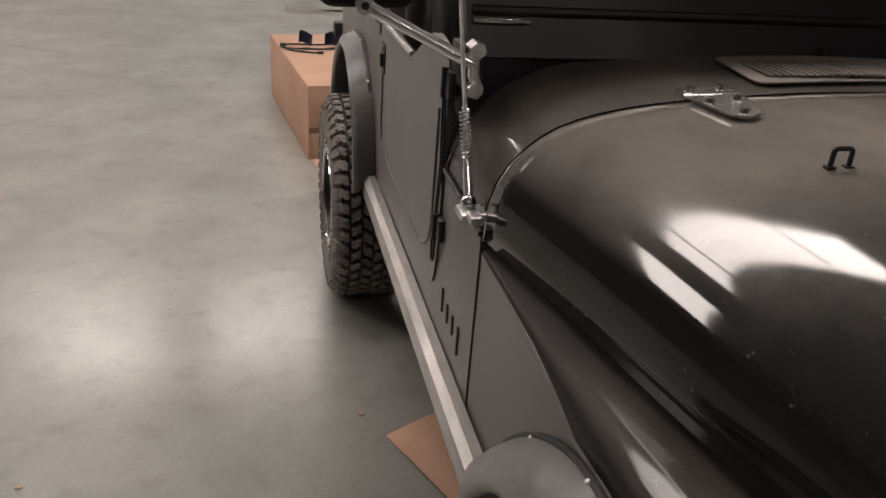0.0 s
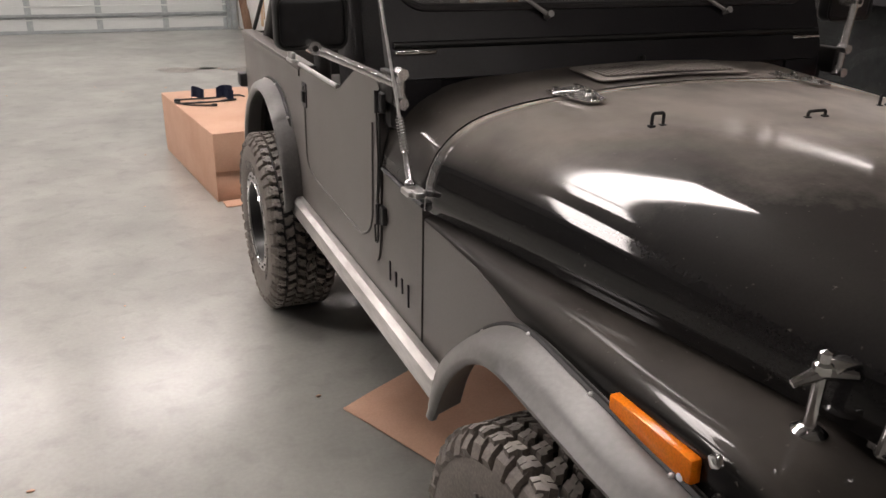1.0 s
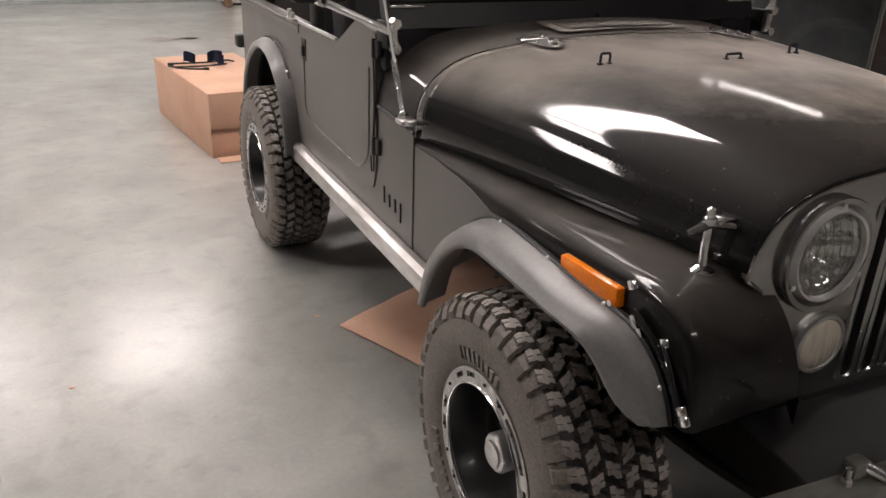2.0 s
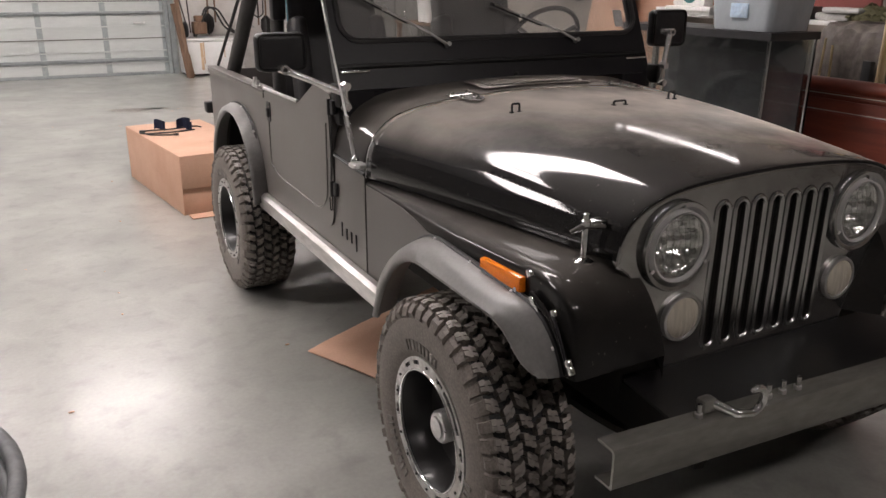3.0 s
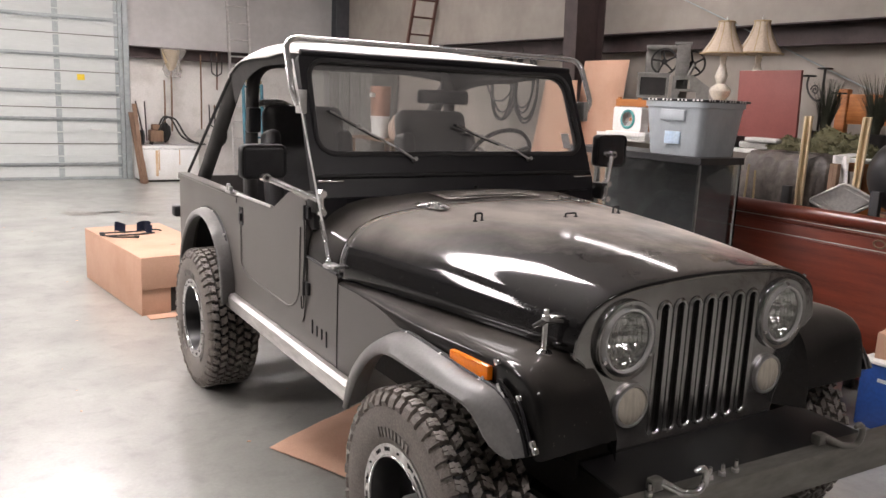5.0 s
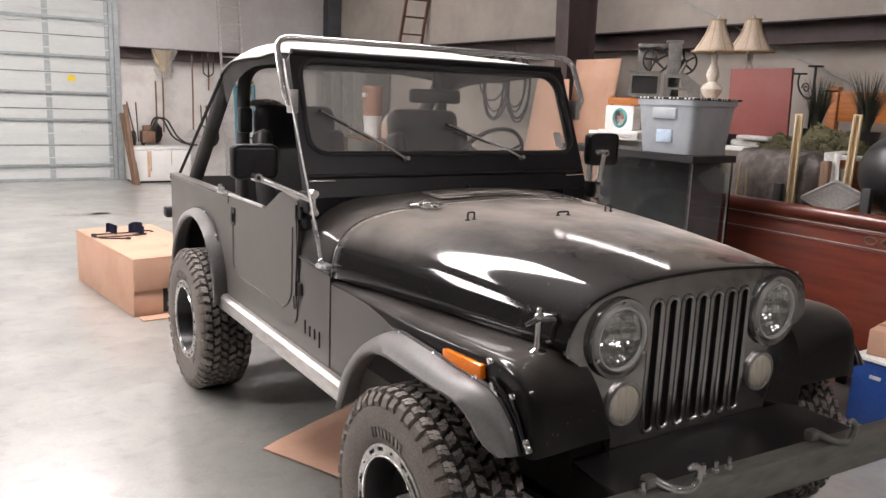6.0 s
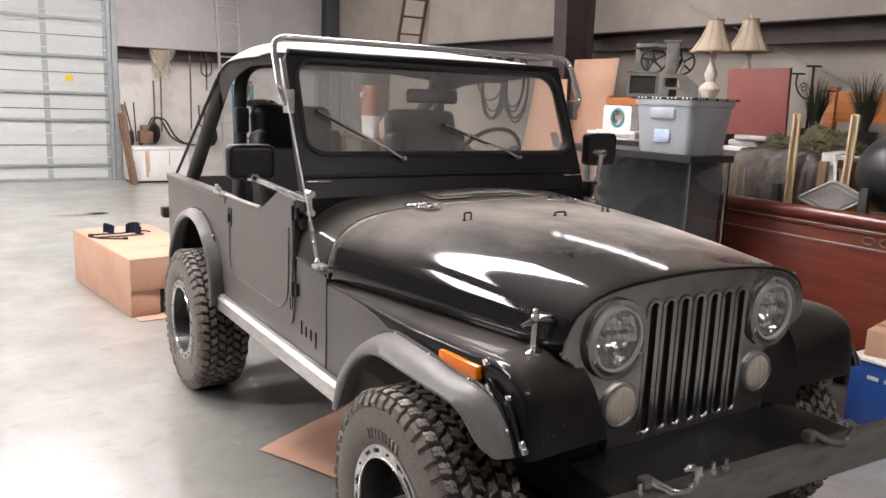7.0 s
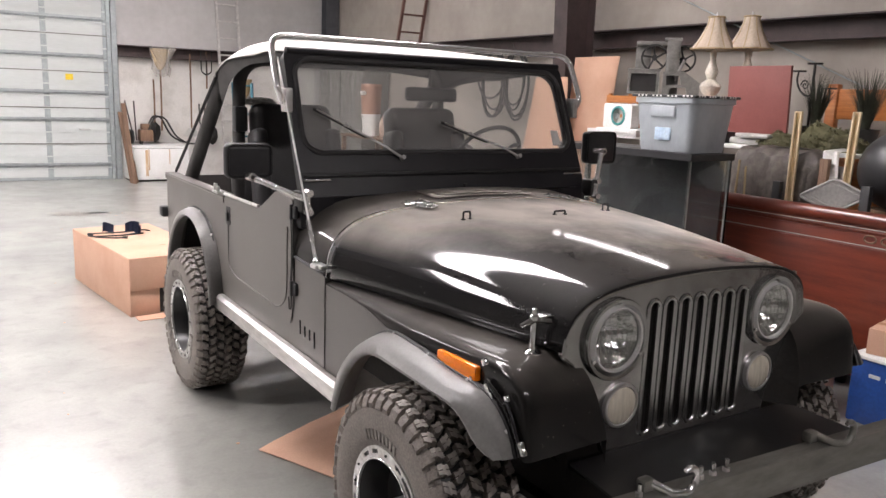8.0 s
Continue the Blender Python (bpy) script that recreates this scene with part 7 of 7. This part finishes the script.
def candelabra():
    c = thing("iron_candelabra", (3.78, 1.78, RZ), "black scrolled iron candle stand", "candle stand")
    part("stem", tube(bmesh.new(), [(0, 0, 0), (0, 0, 0.66)], 0.012, 8), IRON, c)
    part("foot", revolve(bmesh.new(), [(0, 0), (0, 0.11), (0.012, 0.10), (0.02, 0.0)], 20, "z"), IRON, c)
    for dy, h in ((0.0, 0.66), (-0.17, 0.46), (0.16, 0.60)):
        if dy:
            sgn = math.copysign(1, dy)
            pts = [(0, 0, h - 0.18), (0, dy * 0.3, h - 0.20), (0, dy * 0.8, h - 0.15), (0, dy * 1.05, h - 0.07), (0, dy, h)]
            part("arm", tube(bmesh.new(), spline(pts, 14), 0.009, 8), IRON, c)
            part("scroll", tube(bmesh.new(), [(0, dy * 0.5 + sgn * 0.045 * (1 - i / 22) * math.cos(i * 0.5), h - 0.11 + 0.045 * (1 - i / 22) * math.sin(i * 0.5)) for i in range(20)], 0.006, 6), IRON, c)
        part("candle_dish", revolve(bmesh.new(), [(h, 0), (h, 0.065), (h + 0.012, 0.07), (h + 0.012, 0.06), (h + 0.005, 0.0)], 20, "z"), IRON, c).location = (0, dy, 0)
    c.scale = (0.82, 0.82, 0.93)
    return c


candelabra()


def grass_plant(x, y, z, h, n, spread, seed, label):
    g = thing("grass_plant", (x, y, z), label, "plant", "artificial grasses")
    part("pot", revolve(bmesh.new(), [(0, 0), (0, 0.075), (0.14, 0.10), (0.15, 0.105), (0.15, 0.09), (0.12, 0.0)], 18, "z"), IRON, g)
    rng = random.Random(seed)
    bm = bmesh.new()
    for k in range(n):
        a, lean = rng.uniform(0, 6.28), rng.uniform(0.02, spread)
        hh = h * rng.uniform(0.6, 1.0)
        w = rng.uniform(0.003, 0.007)
        side = Vector((-math.sin(a), math.cos(a), 0)) * w
        prev = None
        for i in range(6):
            f = i / 5
            p = Vector((math.cos(a) * (0.03 + lean * f ** 1.8), math.sin(a) * (0.03 + lean * f ** 1.8), 0.13 + hh * f))
            cur = [bm.verts.new(p - side * (1 - f * 0.9)), bm.verts.new(p + side * (1 - f * 0.9))]
            if prev:
                bm.faces.new((prev[0], prev[1], cur[1], cur[0]))
            prev = cur
    part("foliage", bm, GRASSY, g, "dark dry grass blades")
    return g


grass_plant(3.62, 1.62, RZ, 0.42, 170, 0.14, 1, "dark artificial grass in a pot on the rack")
grass_plant(3.55, 1.20, RZ, 0.44, 220, 0.20, 2, "dark artificial grass in a pot on the rack")
grass_plant(3.60, 0.85, RZ, 0.38, 170, 0.20, 6, "dark artificial grass in a pot on the rack")


def shrub(x, y, z, r, seed):
    s = thing("artificial_shrub", (x, y, z), "olive green artificial moss shrub on the rack", "plant", "artificial shrubs")
    rng = random.Random(seed)
    bm = bmesh.new()
    for k in range(900):
        d = Vector((rng.gauss(0, 1), rng.gauss(0, 1), rng.gauss(0, 1))).normalized()
        d.z = abs(d.z) * 0.9 + 0.05
        p = Vector((d.x * r * 1.1, d.y * r * 1.3, d.z * r * 0.9)) * (0.80 + 0.28 * noise.noise(d * 2.5 + Vector((seed, 0, 0))) + rng.uniform(-0.05, 0.06))
        q = rng.uniform(0.008, 0.018)
        u = Vector((rng.uniform(-1, 1), rng.uniform(-1, 1), rng.uniform(-1, 1))).normalized()
        v = u.cross(d).normalized() if u.cross(d).length > 0.01 else u.orthogonal()
        bm.faces.new([bm.verts.new(p + a) for a in (u * q, v * q * 0.6, -u * q, -v * q * 0.6)])
    part("leaves", bm, FOLIAGE, s, "tufted olive leaves", 0)
    bm = bmesh.new()
    bmesh.ops.create_icosphere(bm, subdivisions=3, radius=1)
    for v in bm.verts:
        d = v.co.normalized()
        k = 0.78 + 0.26 * noise.noise(d * 2.5 + Vector((seed, 0, 0)))
        v.co = Vector((d.x * r * 1.1 * k, d.y * r * 1.3 * k, max(0.0, d.z) * r * 0.9 * k))
    part("mound", bm, FOLIAGE, s)
    return s


shrub(3.20, 1.62, RZ, 0.14, 1)
shrub(3.30, 1.34, RZ, 0.22, 2)
shrub(3.20, 1.12, RZ, 0.15, 3)
single("blanket", box(abox(3.10, 3.34, 1.72, 1.98, RZ, RZ + 0.05, 0.02, seg=3), 3.06, 3.2, 1.62, 1.9, RZ + 0.0505, RZ + 0.085, 0.015, seg=3), GREYPLASTIC, "folded grey blanket on the rack", "blanket")
single("black_case", abox(3.06, 3.20, 1.99, 2.25, RZ, RZ + 0.085, 0.008), BLACKPLASTIC, "flat black case on the rack", "case")


def headboard():
    h = thing("pine_headboard", (4.28, 0.9, 0), "orange pine headboard against the wall", "headboard")
    for z in (0.55, 0.95, 1.30, 1.72):
        part("rail", abox(-0.02, 0.02, -0.95, 0.95, z - (0.14 if z > 1.5 else 0.10), z + 0.10, 0.006), ORANGEWOOD, h)
    for s in (-1, 1):
        part("post", abox(-0.035, 0.035, s * 1.0 - 0.045, s * 1.0 + 0.045, 0, 1.86, 0.01), ORANGEWOOD, h)
    for k in range(6):
        y = -0.75 + 0.3 * k
        part("slat", abox(-0.01, 0.01, y - 0.07, y + 0.07, 0.6, 1.585), ORANGEWOOD, h)
    return h


headboard()
bm = bmesh.new()
bmesh.ops.create_uvsphere(bm, u_segments=40, v_segments=24, radius=0.24)
ball = single("exercise_ball", bm, BLACKPLASTIC, "large shiny black exercise ball on a stool", "ball")
ball.location = (2.92, 0.58, 1.305)


def stool():
    s = thing("stool", (2.92, 0.58, 0), "dark wooden stool under the ball", "stool")
    part("seat", revolve(bmesh.new(), [(1.03, 0), (1.03, 0.16), (1.068, 0.16), (1.064, 0.0)], 24, "z"), WOODDARK, s)
    for k in range(4):
        a = radians(45 + 90 * k)
        part("leg", tube(bmesh.new(), [(0.12 * math.cos(a), 0.12 * math.sin(a), 1.035), (0.18 * math.cos(a), 0.18 * math.sin(a), 0.0)], 0.018, 8), WOODDARK, s)
    return s


stool()
for y, h, lean in ((1.215, 1.635, -0.4), (0.873, 1.645, 1.2)):
    st = thing("pine_strut", (2.80, y, 0), "pale pine angled strut standing upright", "timber", "pine struts")
    part("flat", abox(-0.008, 0.008, -0.024, 0.024, 0, h, 0.002), WOODRAW, st)
    for q in (-1, 1):
        part("edge", abox(-0.03, -0.0085, q * 0.018 - 0.006, q * 0.018 + 0.006, 0, h - 0.003, 0.002), WOODRAW, st)
    st.matrix_basis = pose(2.80, y, 0, lean, 1.0, 20)

for x, y, h in ((2.80, 0.995, 1.345), (2.66, 0.63, 1.215), (2.78, 1.30, 1.17)):
    single("dark_post", abox(x - 0.02, x + 0.02, y - 0.028, y + 0.028, 0, h, 0.004), WOODDARK if h > 1.3 else BLACKPLASTIC, "dark wooden bed post standing upright", "post", "bed posts")


def tub_lid():
    l = thing("bin_lid", (2.69, 1.085, 1.107), "light grey plastic bin lid leaning askew behind the footboard", "lid")
    e1, e2 = Vector((0.03, -0.220, 0.134)), Vector((0.06, -0.205, -0.096))
    nrm = e2.cross(e1).normalized()
    nrm = nrm if nrm.x < 0 else -nrm
    at = lambda u, v, w: e1 * u + e2 * v + nrm * w
    quad = lambda a, r: rounded(a, 1 - a, a, 1 - a, r, 5)
    part("panel", plate(bmesh.new(), quad(0.0, 0.10), [], 0.010, lambda u, v, w: at(u, v, w)), GREYPLASTIC, l)
    lp = [at(u, v, 0.010) for u, v in quad(0.02, 0.10)]
    part("rim", tube(bmesh.new(), lp + lp[:2], 0.009, 8), GREYPLASTIC, l)
    part("recess", plate(bmesh.new(), quad(0.13, 0.08), [quad(0.19, 0.06)], 0.004, lambda u, v, w: at(u, v, 0.0145 + w)), GREYPLASTIC, l, "raised inner ridge")
    return l


tub_lid()


def draped_sheet():
    bm = bmesh.new()
    loops = []
    for z, inset, fold in ((0.0, -0.03, 0.030), (0.35, -0.015, 0.028), (0.7, -0.005, 0.026), (0.95, 0.0, 0.022), (1.15, 0.0, 0.018), (1.27, 0.004, 0.013), (1.33, 0.018, 0.010), (1.365, 0.045, 0.008), (1.38, 0.09, 0.006)):
        loop = []
        for u, v in rounded(2.835 + inset, 3.10 - inset, 1.04 + inset, 1.76 - inset, 0.07, 5):
            loop.append((u, v))
        dense = []
        for a, b in zip(loop, loop[1:] + loop[:1]):
            k = max(1, int(math.dist(a, b) / 0.02))
            dense += [lerp(a, b, i / k) for i in range(k)]
        ring = []
        cx, cy = 2.965, 1.40
        for i in range(120):
            q = i / 120 * len(dense)
            u, v = lerp(dense[int(q) % len(dense)], dense[(int(q) + 1) % len(dense)], q - int(q))
            f = fold * (0.7 * noise.noise(Vector((u * 4, v * 7, z * 2.2))) + 1.2 * noise.noise(Vector((u * 7 + z * 6, v * 20 + z * 5, z * 5))) + 1.0 * abs(noise.noise(Vector((u * 16 + z * 9, v * 30 - z * 14, z * 11)))))
            d = Vector((u - cx, (v - cy) * 0.4)).normalized()
            ring.append((u + d.x * f, v + d.y * f, z + 0.045 * noise.noise(Vector((u * 6, v * 7, 3.0))) * (1 if z > 1 else 0)))
        loops.append(ring)
    rings(bm, loops)
    return single("plastic_tarpaulin", bm, BAG, "wrinkled brown-grey plastic sheet draped over a pile", "plastic sheet", smooth=32)


draped_sheet()


def rubbish_bag():
    bm = bmesh.new()
    bmesh.ops.create_icosphere(bm, subdivisions=5, radius=1)
    for v in bm.verts:
        d = v.co.normalized()
        k = 1 + 0.16 * noise.noise(d * 2.2) + 0.10 * abs(noise.noise(d * 6.5)) + 0.05 * noise.noise(d * 15)
        v.co = Vector((d.x * 0.15 * k, d.y * 0.24 * k, max(-0.61, d.z * 0.62 * k)))
    o = single("rubbish_bag", bm, BLACKPLASTIC, "crumpled black plastic bag stuffed behind the aquarium", "bag", smooth=28)
    o.location = (2.66, 1.92, 0.612)
    return o


rubbish_bag()
for x, y, h, tilt in ((2.72, 1.62, 1.29, 2.0), (2.74, 1.47, 1.25, -3.0), (2.70, 1.84, 1.24, 6.0)):
    o = single("thin_stick", tube(bmesh.new(), [(0, 0, 0), (0.004, 0.006, h * 0.5), (0, 0, h)], 0.009, 7, radii=[0.010, 0.009, 0.007]), STRAW, "thin weathered tan garden stake standing upright", "stake", "garden stakes")
    o.matrix_basis = pose(x, y, 0.0, tilt, 0, 0)


def hanging_cloth():
    bm = bmesh.new()
    rows = [[(2.825 - 0.02 * math.sin(9 * k / 8 + 2.5 * f) - 0.012 * f, 0.975 + (0.055 + 0.02 * f) * (k / 8 - 0.5) * 2, 1.395 - 0.19 * f) for k in range(9)] for f in np.linspace(0, 1, 8)]
    rows.insert(0, [(3.02, y, 1.408) for _, y, _ in rows[0]])
    grid(bm, rows)
    o = single("white_cloth", bm, WHITEPAPER, "white cloth hanging over the edge of the rack", "cloth", smooth=60)
    q = o.modifiers.new("thickness", "SOLIDIFY")
    q.thickness = 0.003
    return o


hanging_cloth()


def footboard():
    f = thing("bed_footboard", (2.55, 0.60, 0), "glossy cherry wood bed footboard with carved band", "footboard")
    part("panel", abox(-0.02, 0.02, -0.95, 0.95, 0.10, 0.955, 0.004), CHERRY, f)
    bm = bmesh.new()
    tube(bm, [(-0.005, -1.0, 1.035), (-0.005, 1.0, 1.035)], 0.045, 16)
    part("top_rail", bm, CHERRY, f, "rounded cherry top rail")
    part("frieze", abox(-0.026, 0.02, -0.95, 0.95, 0.9552, 1.02, 0.003), CHERRY, f)
    for z in (0.985, 0.972, 0.885, 0.873):
        # two of the mouldings are pale: their thin highlights are put into colour
        part("moulding", tube(bmesh.new(), [(-0.027 if z > 0.955 else -0.021, -0.95, z), (-0.027 if z > 0.955 else -0.021, 0.95, z)], 0.0034, 8), DUSTPLATE if z in (0.985, 0.885) else CHERRY, f, "beaded moulding coloured pale for its highlight" if z in (0.985, 0.885) else "")
    for k in range(9):
        y = -0.90 + 0.10 * k
        lp = [(-0.022, y + 0.035 * math.cos(a), 0.928 + 0.022 * math.sin(a)) for a in (2 * math.pi * i / 12 for i in range(13))]
        part("carving", tube(bmesh.new(), lp, 0.006, 6), WOODDARK, f, "carved dark scroll")
    for s in (-1, 1):
        part("leg", abox(-0.04, 0.04, s * 0.98 - 0.04, s * 0.98 + 0.04, 0, 1.02, 0.012), CHERRY, f)
    part("bottom_rail", abox(-0.025, 0.03, -0.94, 0.94, 0.10, 0.22, 0.006), CHERRY, f)
    return f


footboard()


def aquarium():
    a = thing("aquarium", (1.90, 1.31, 0), "large glass aquarium with black rims on a black stand", "aquarium")
    W, D, Z0, Z1 = 0.40, 1.22, 0.62, 1.352
    part("stand", abox(0.01, W - 0.01, 0.01, D - 0.01, 0, Z0 - 0.03, 0.006), BLACKPLASTIC, a, "black cabinet stand")
    part("bottom_rim", abox(0, W, 0, D, Z0 - 0.0295, Z0 + 0.02, 0.005), BLACKPLASTIC, a)
    t = 0.010
    for x0, x1, y0, y1 in ((0.004, W - 0.004, 0.004, 0.004 + t), (0.004, W - 0.004, D - 0.004 - t, D - 0.004), (0.004, 0.004 + t, 0.0145, D - 0.0145), (W - 0.004 - t, W - 0.004, 0.0145, D - 0.0145)):
        g = part("pane", abox(x0, x1, y0, y1, Z0 + 0.021, Z1 - 0.04), TANKGLASS, a)
        g.visible_shadow = False
    for x, y in ((0.018, 0.018), (W - 0.018, 0.018), (0.018, D - 0.018), (W - 0.018, D - 0.018)):
        part("corner_seam", abox(x - 0.004, x + 0.004, y - 0.004, y + 0.004, Z0 + 0.021, Z1 - 0.041), CLEARLENS, a)
    part("top_rim", plate(bmesh.new(), [(-0.006, -0.006), (W + 0.006, -0.006), (W + 0.006, D + 0.006), (-0.006, D + 0.006)], [], 0.042, lambda u, v, w: (u, v, Z1 - 0.0395 + w)), BLACKPLASTIC, a, "black top rim and hood")
    part("black_background", abox(W - 0.03, W - 0.02, 0.05, D - 0.05, Z0 + 0.03, Z1 - 0.05), BLACKPLASTIC, a, "black backing sheet inside")
    return a


aquarium()


def storage_bin():
    b = thing("storage_bin", (2.10, 1.565, 1.3565), "translucent plastic storage bin half full of papers", "storage bin", rz=2)
    bm = bmesh.new()
    loops = []
    for z, k in ((0.0, 0.84), (0.012, 0.855), (0.30, 0.98), (0.302, 1.03), (0.335, 1.03), (0.335, 0.985), (0.31, 0.97), (0.03, 0.83)):
        loops.append([(u * k, v * k, z) for u, v in rounded(-0.21, 0.21, -0.24, 0.24, 0.05, 5)])
    rings(bm, loops, True, False)
    bm.faces.new([bm.verts.new((u * 0.83, v * 0.83, 0.02)) for u, v in rounded(-0.21, 0.21, -0.24, 0.24, 0.05, 5)])
    part("tub", bm, BINPLASTIC, b)
    part("lid", abox(-0.222, 0.222, -0.252, 0.252, 0.336, 0.352, 0.006), BLACKPLASTIC, b, "dark lid with white dashes")
    for k in range(16):
        u = -0.20 + 0.40 * (k + 0.5) / 16
        v = -0.235 + 0.47 * (k + 0.5) / 16
        if k % 4 != 3:
            part("lid_mark", abox(u - 0.006, u + 0.006, -0.2535, -0.2515, 0.339, 0.350), WHITEPAPER, b)
            part("lid_mark", abox(-0.2235, -0.2215, v - 0.007, v + 0.007, 0.339, 0.350), WHITEPAPER, b)
    part("handle_pad", abox(-0.217, -0.190, -0.095, 0.095, 0.215, 0.285, 0.010), BINPLASTIC, b, "moulded handle grip")
    part("contents", box(box(abox(-0.155, 0.15, -0.185, -0.09, 0.0225, 0.22), -0.16, 0.15, -0.02, 0.08, 0.0225, 0.27), -0.14, 0.12, 0.085, 0.185, 0.0225, 0.2), WHITEPAPER, b, "stacked papers inside")
    part("dark_folder", abox(-0.06, 0.02, -0.188, -0.176, 0.03, 0.28), BLACKPLASTIC, b)
    part("blue_label", abox(-0.1985, -0.188, -0.06, 0.06, 0.07, 0.15, 0.002), PALEBLUE, b, "pale blue label")
    return b


storage_bin()


def blue_tub():
    b = thing("blue_tub", (2.30, 0.02, 0), "blue plastic tub with an open cardboard flap on top", "tub")
    part("tub", abox(-0.19, 0.17, -0.30, 0.26, 0.0, 0.36, 0.015), BLUEPLASTIC, b)
    part("rim", abox(-0.20, 0.18, -0.31, 0.27, 0.3605, 0.38, 0.006), WHITEPAPER, b, "pale rim")
    for k in range(3):
        part("writing_bar", abox(-0.1925, -0.1905, 0.10 - 0.09 * k, 0.16 - 0.09 * k, 0.27, 0.29), WHITEPAPER, b)
    return b


blue_tub()
carton(2.34, 0.05, 0.382, 0.30, 0.44, 0.14, 12, "open brown carton on the blue tub")
carton(2.10, 0.66, 0.0, 0.34, 0.42, 0.34, 0, "plain orange-brown carton beside the front wheel")
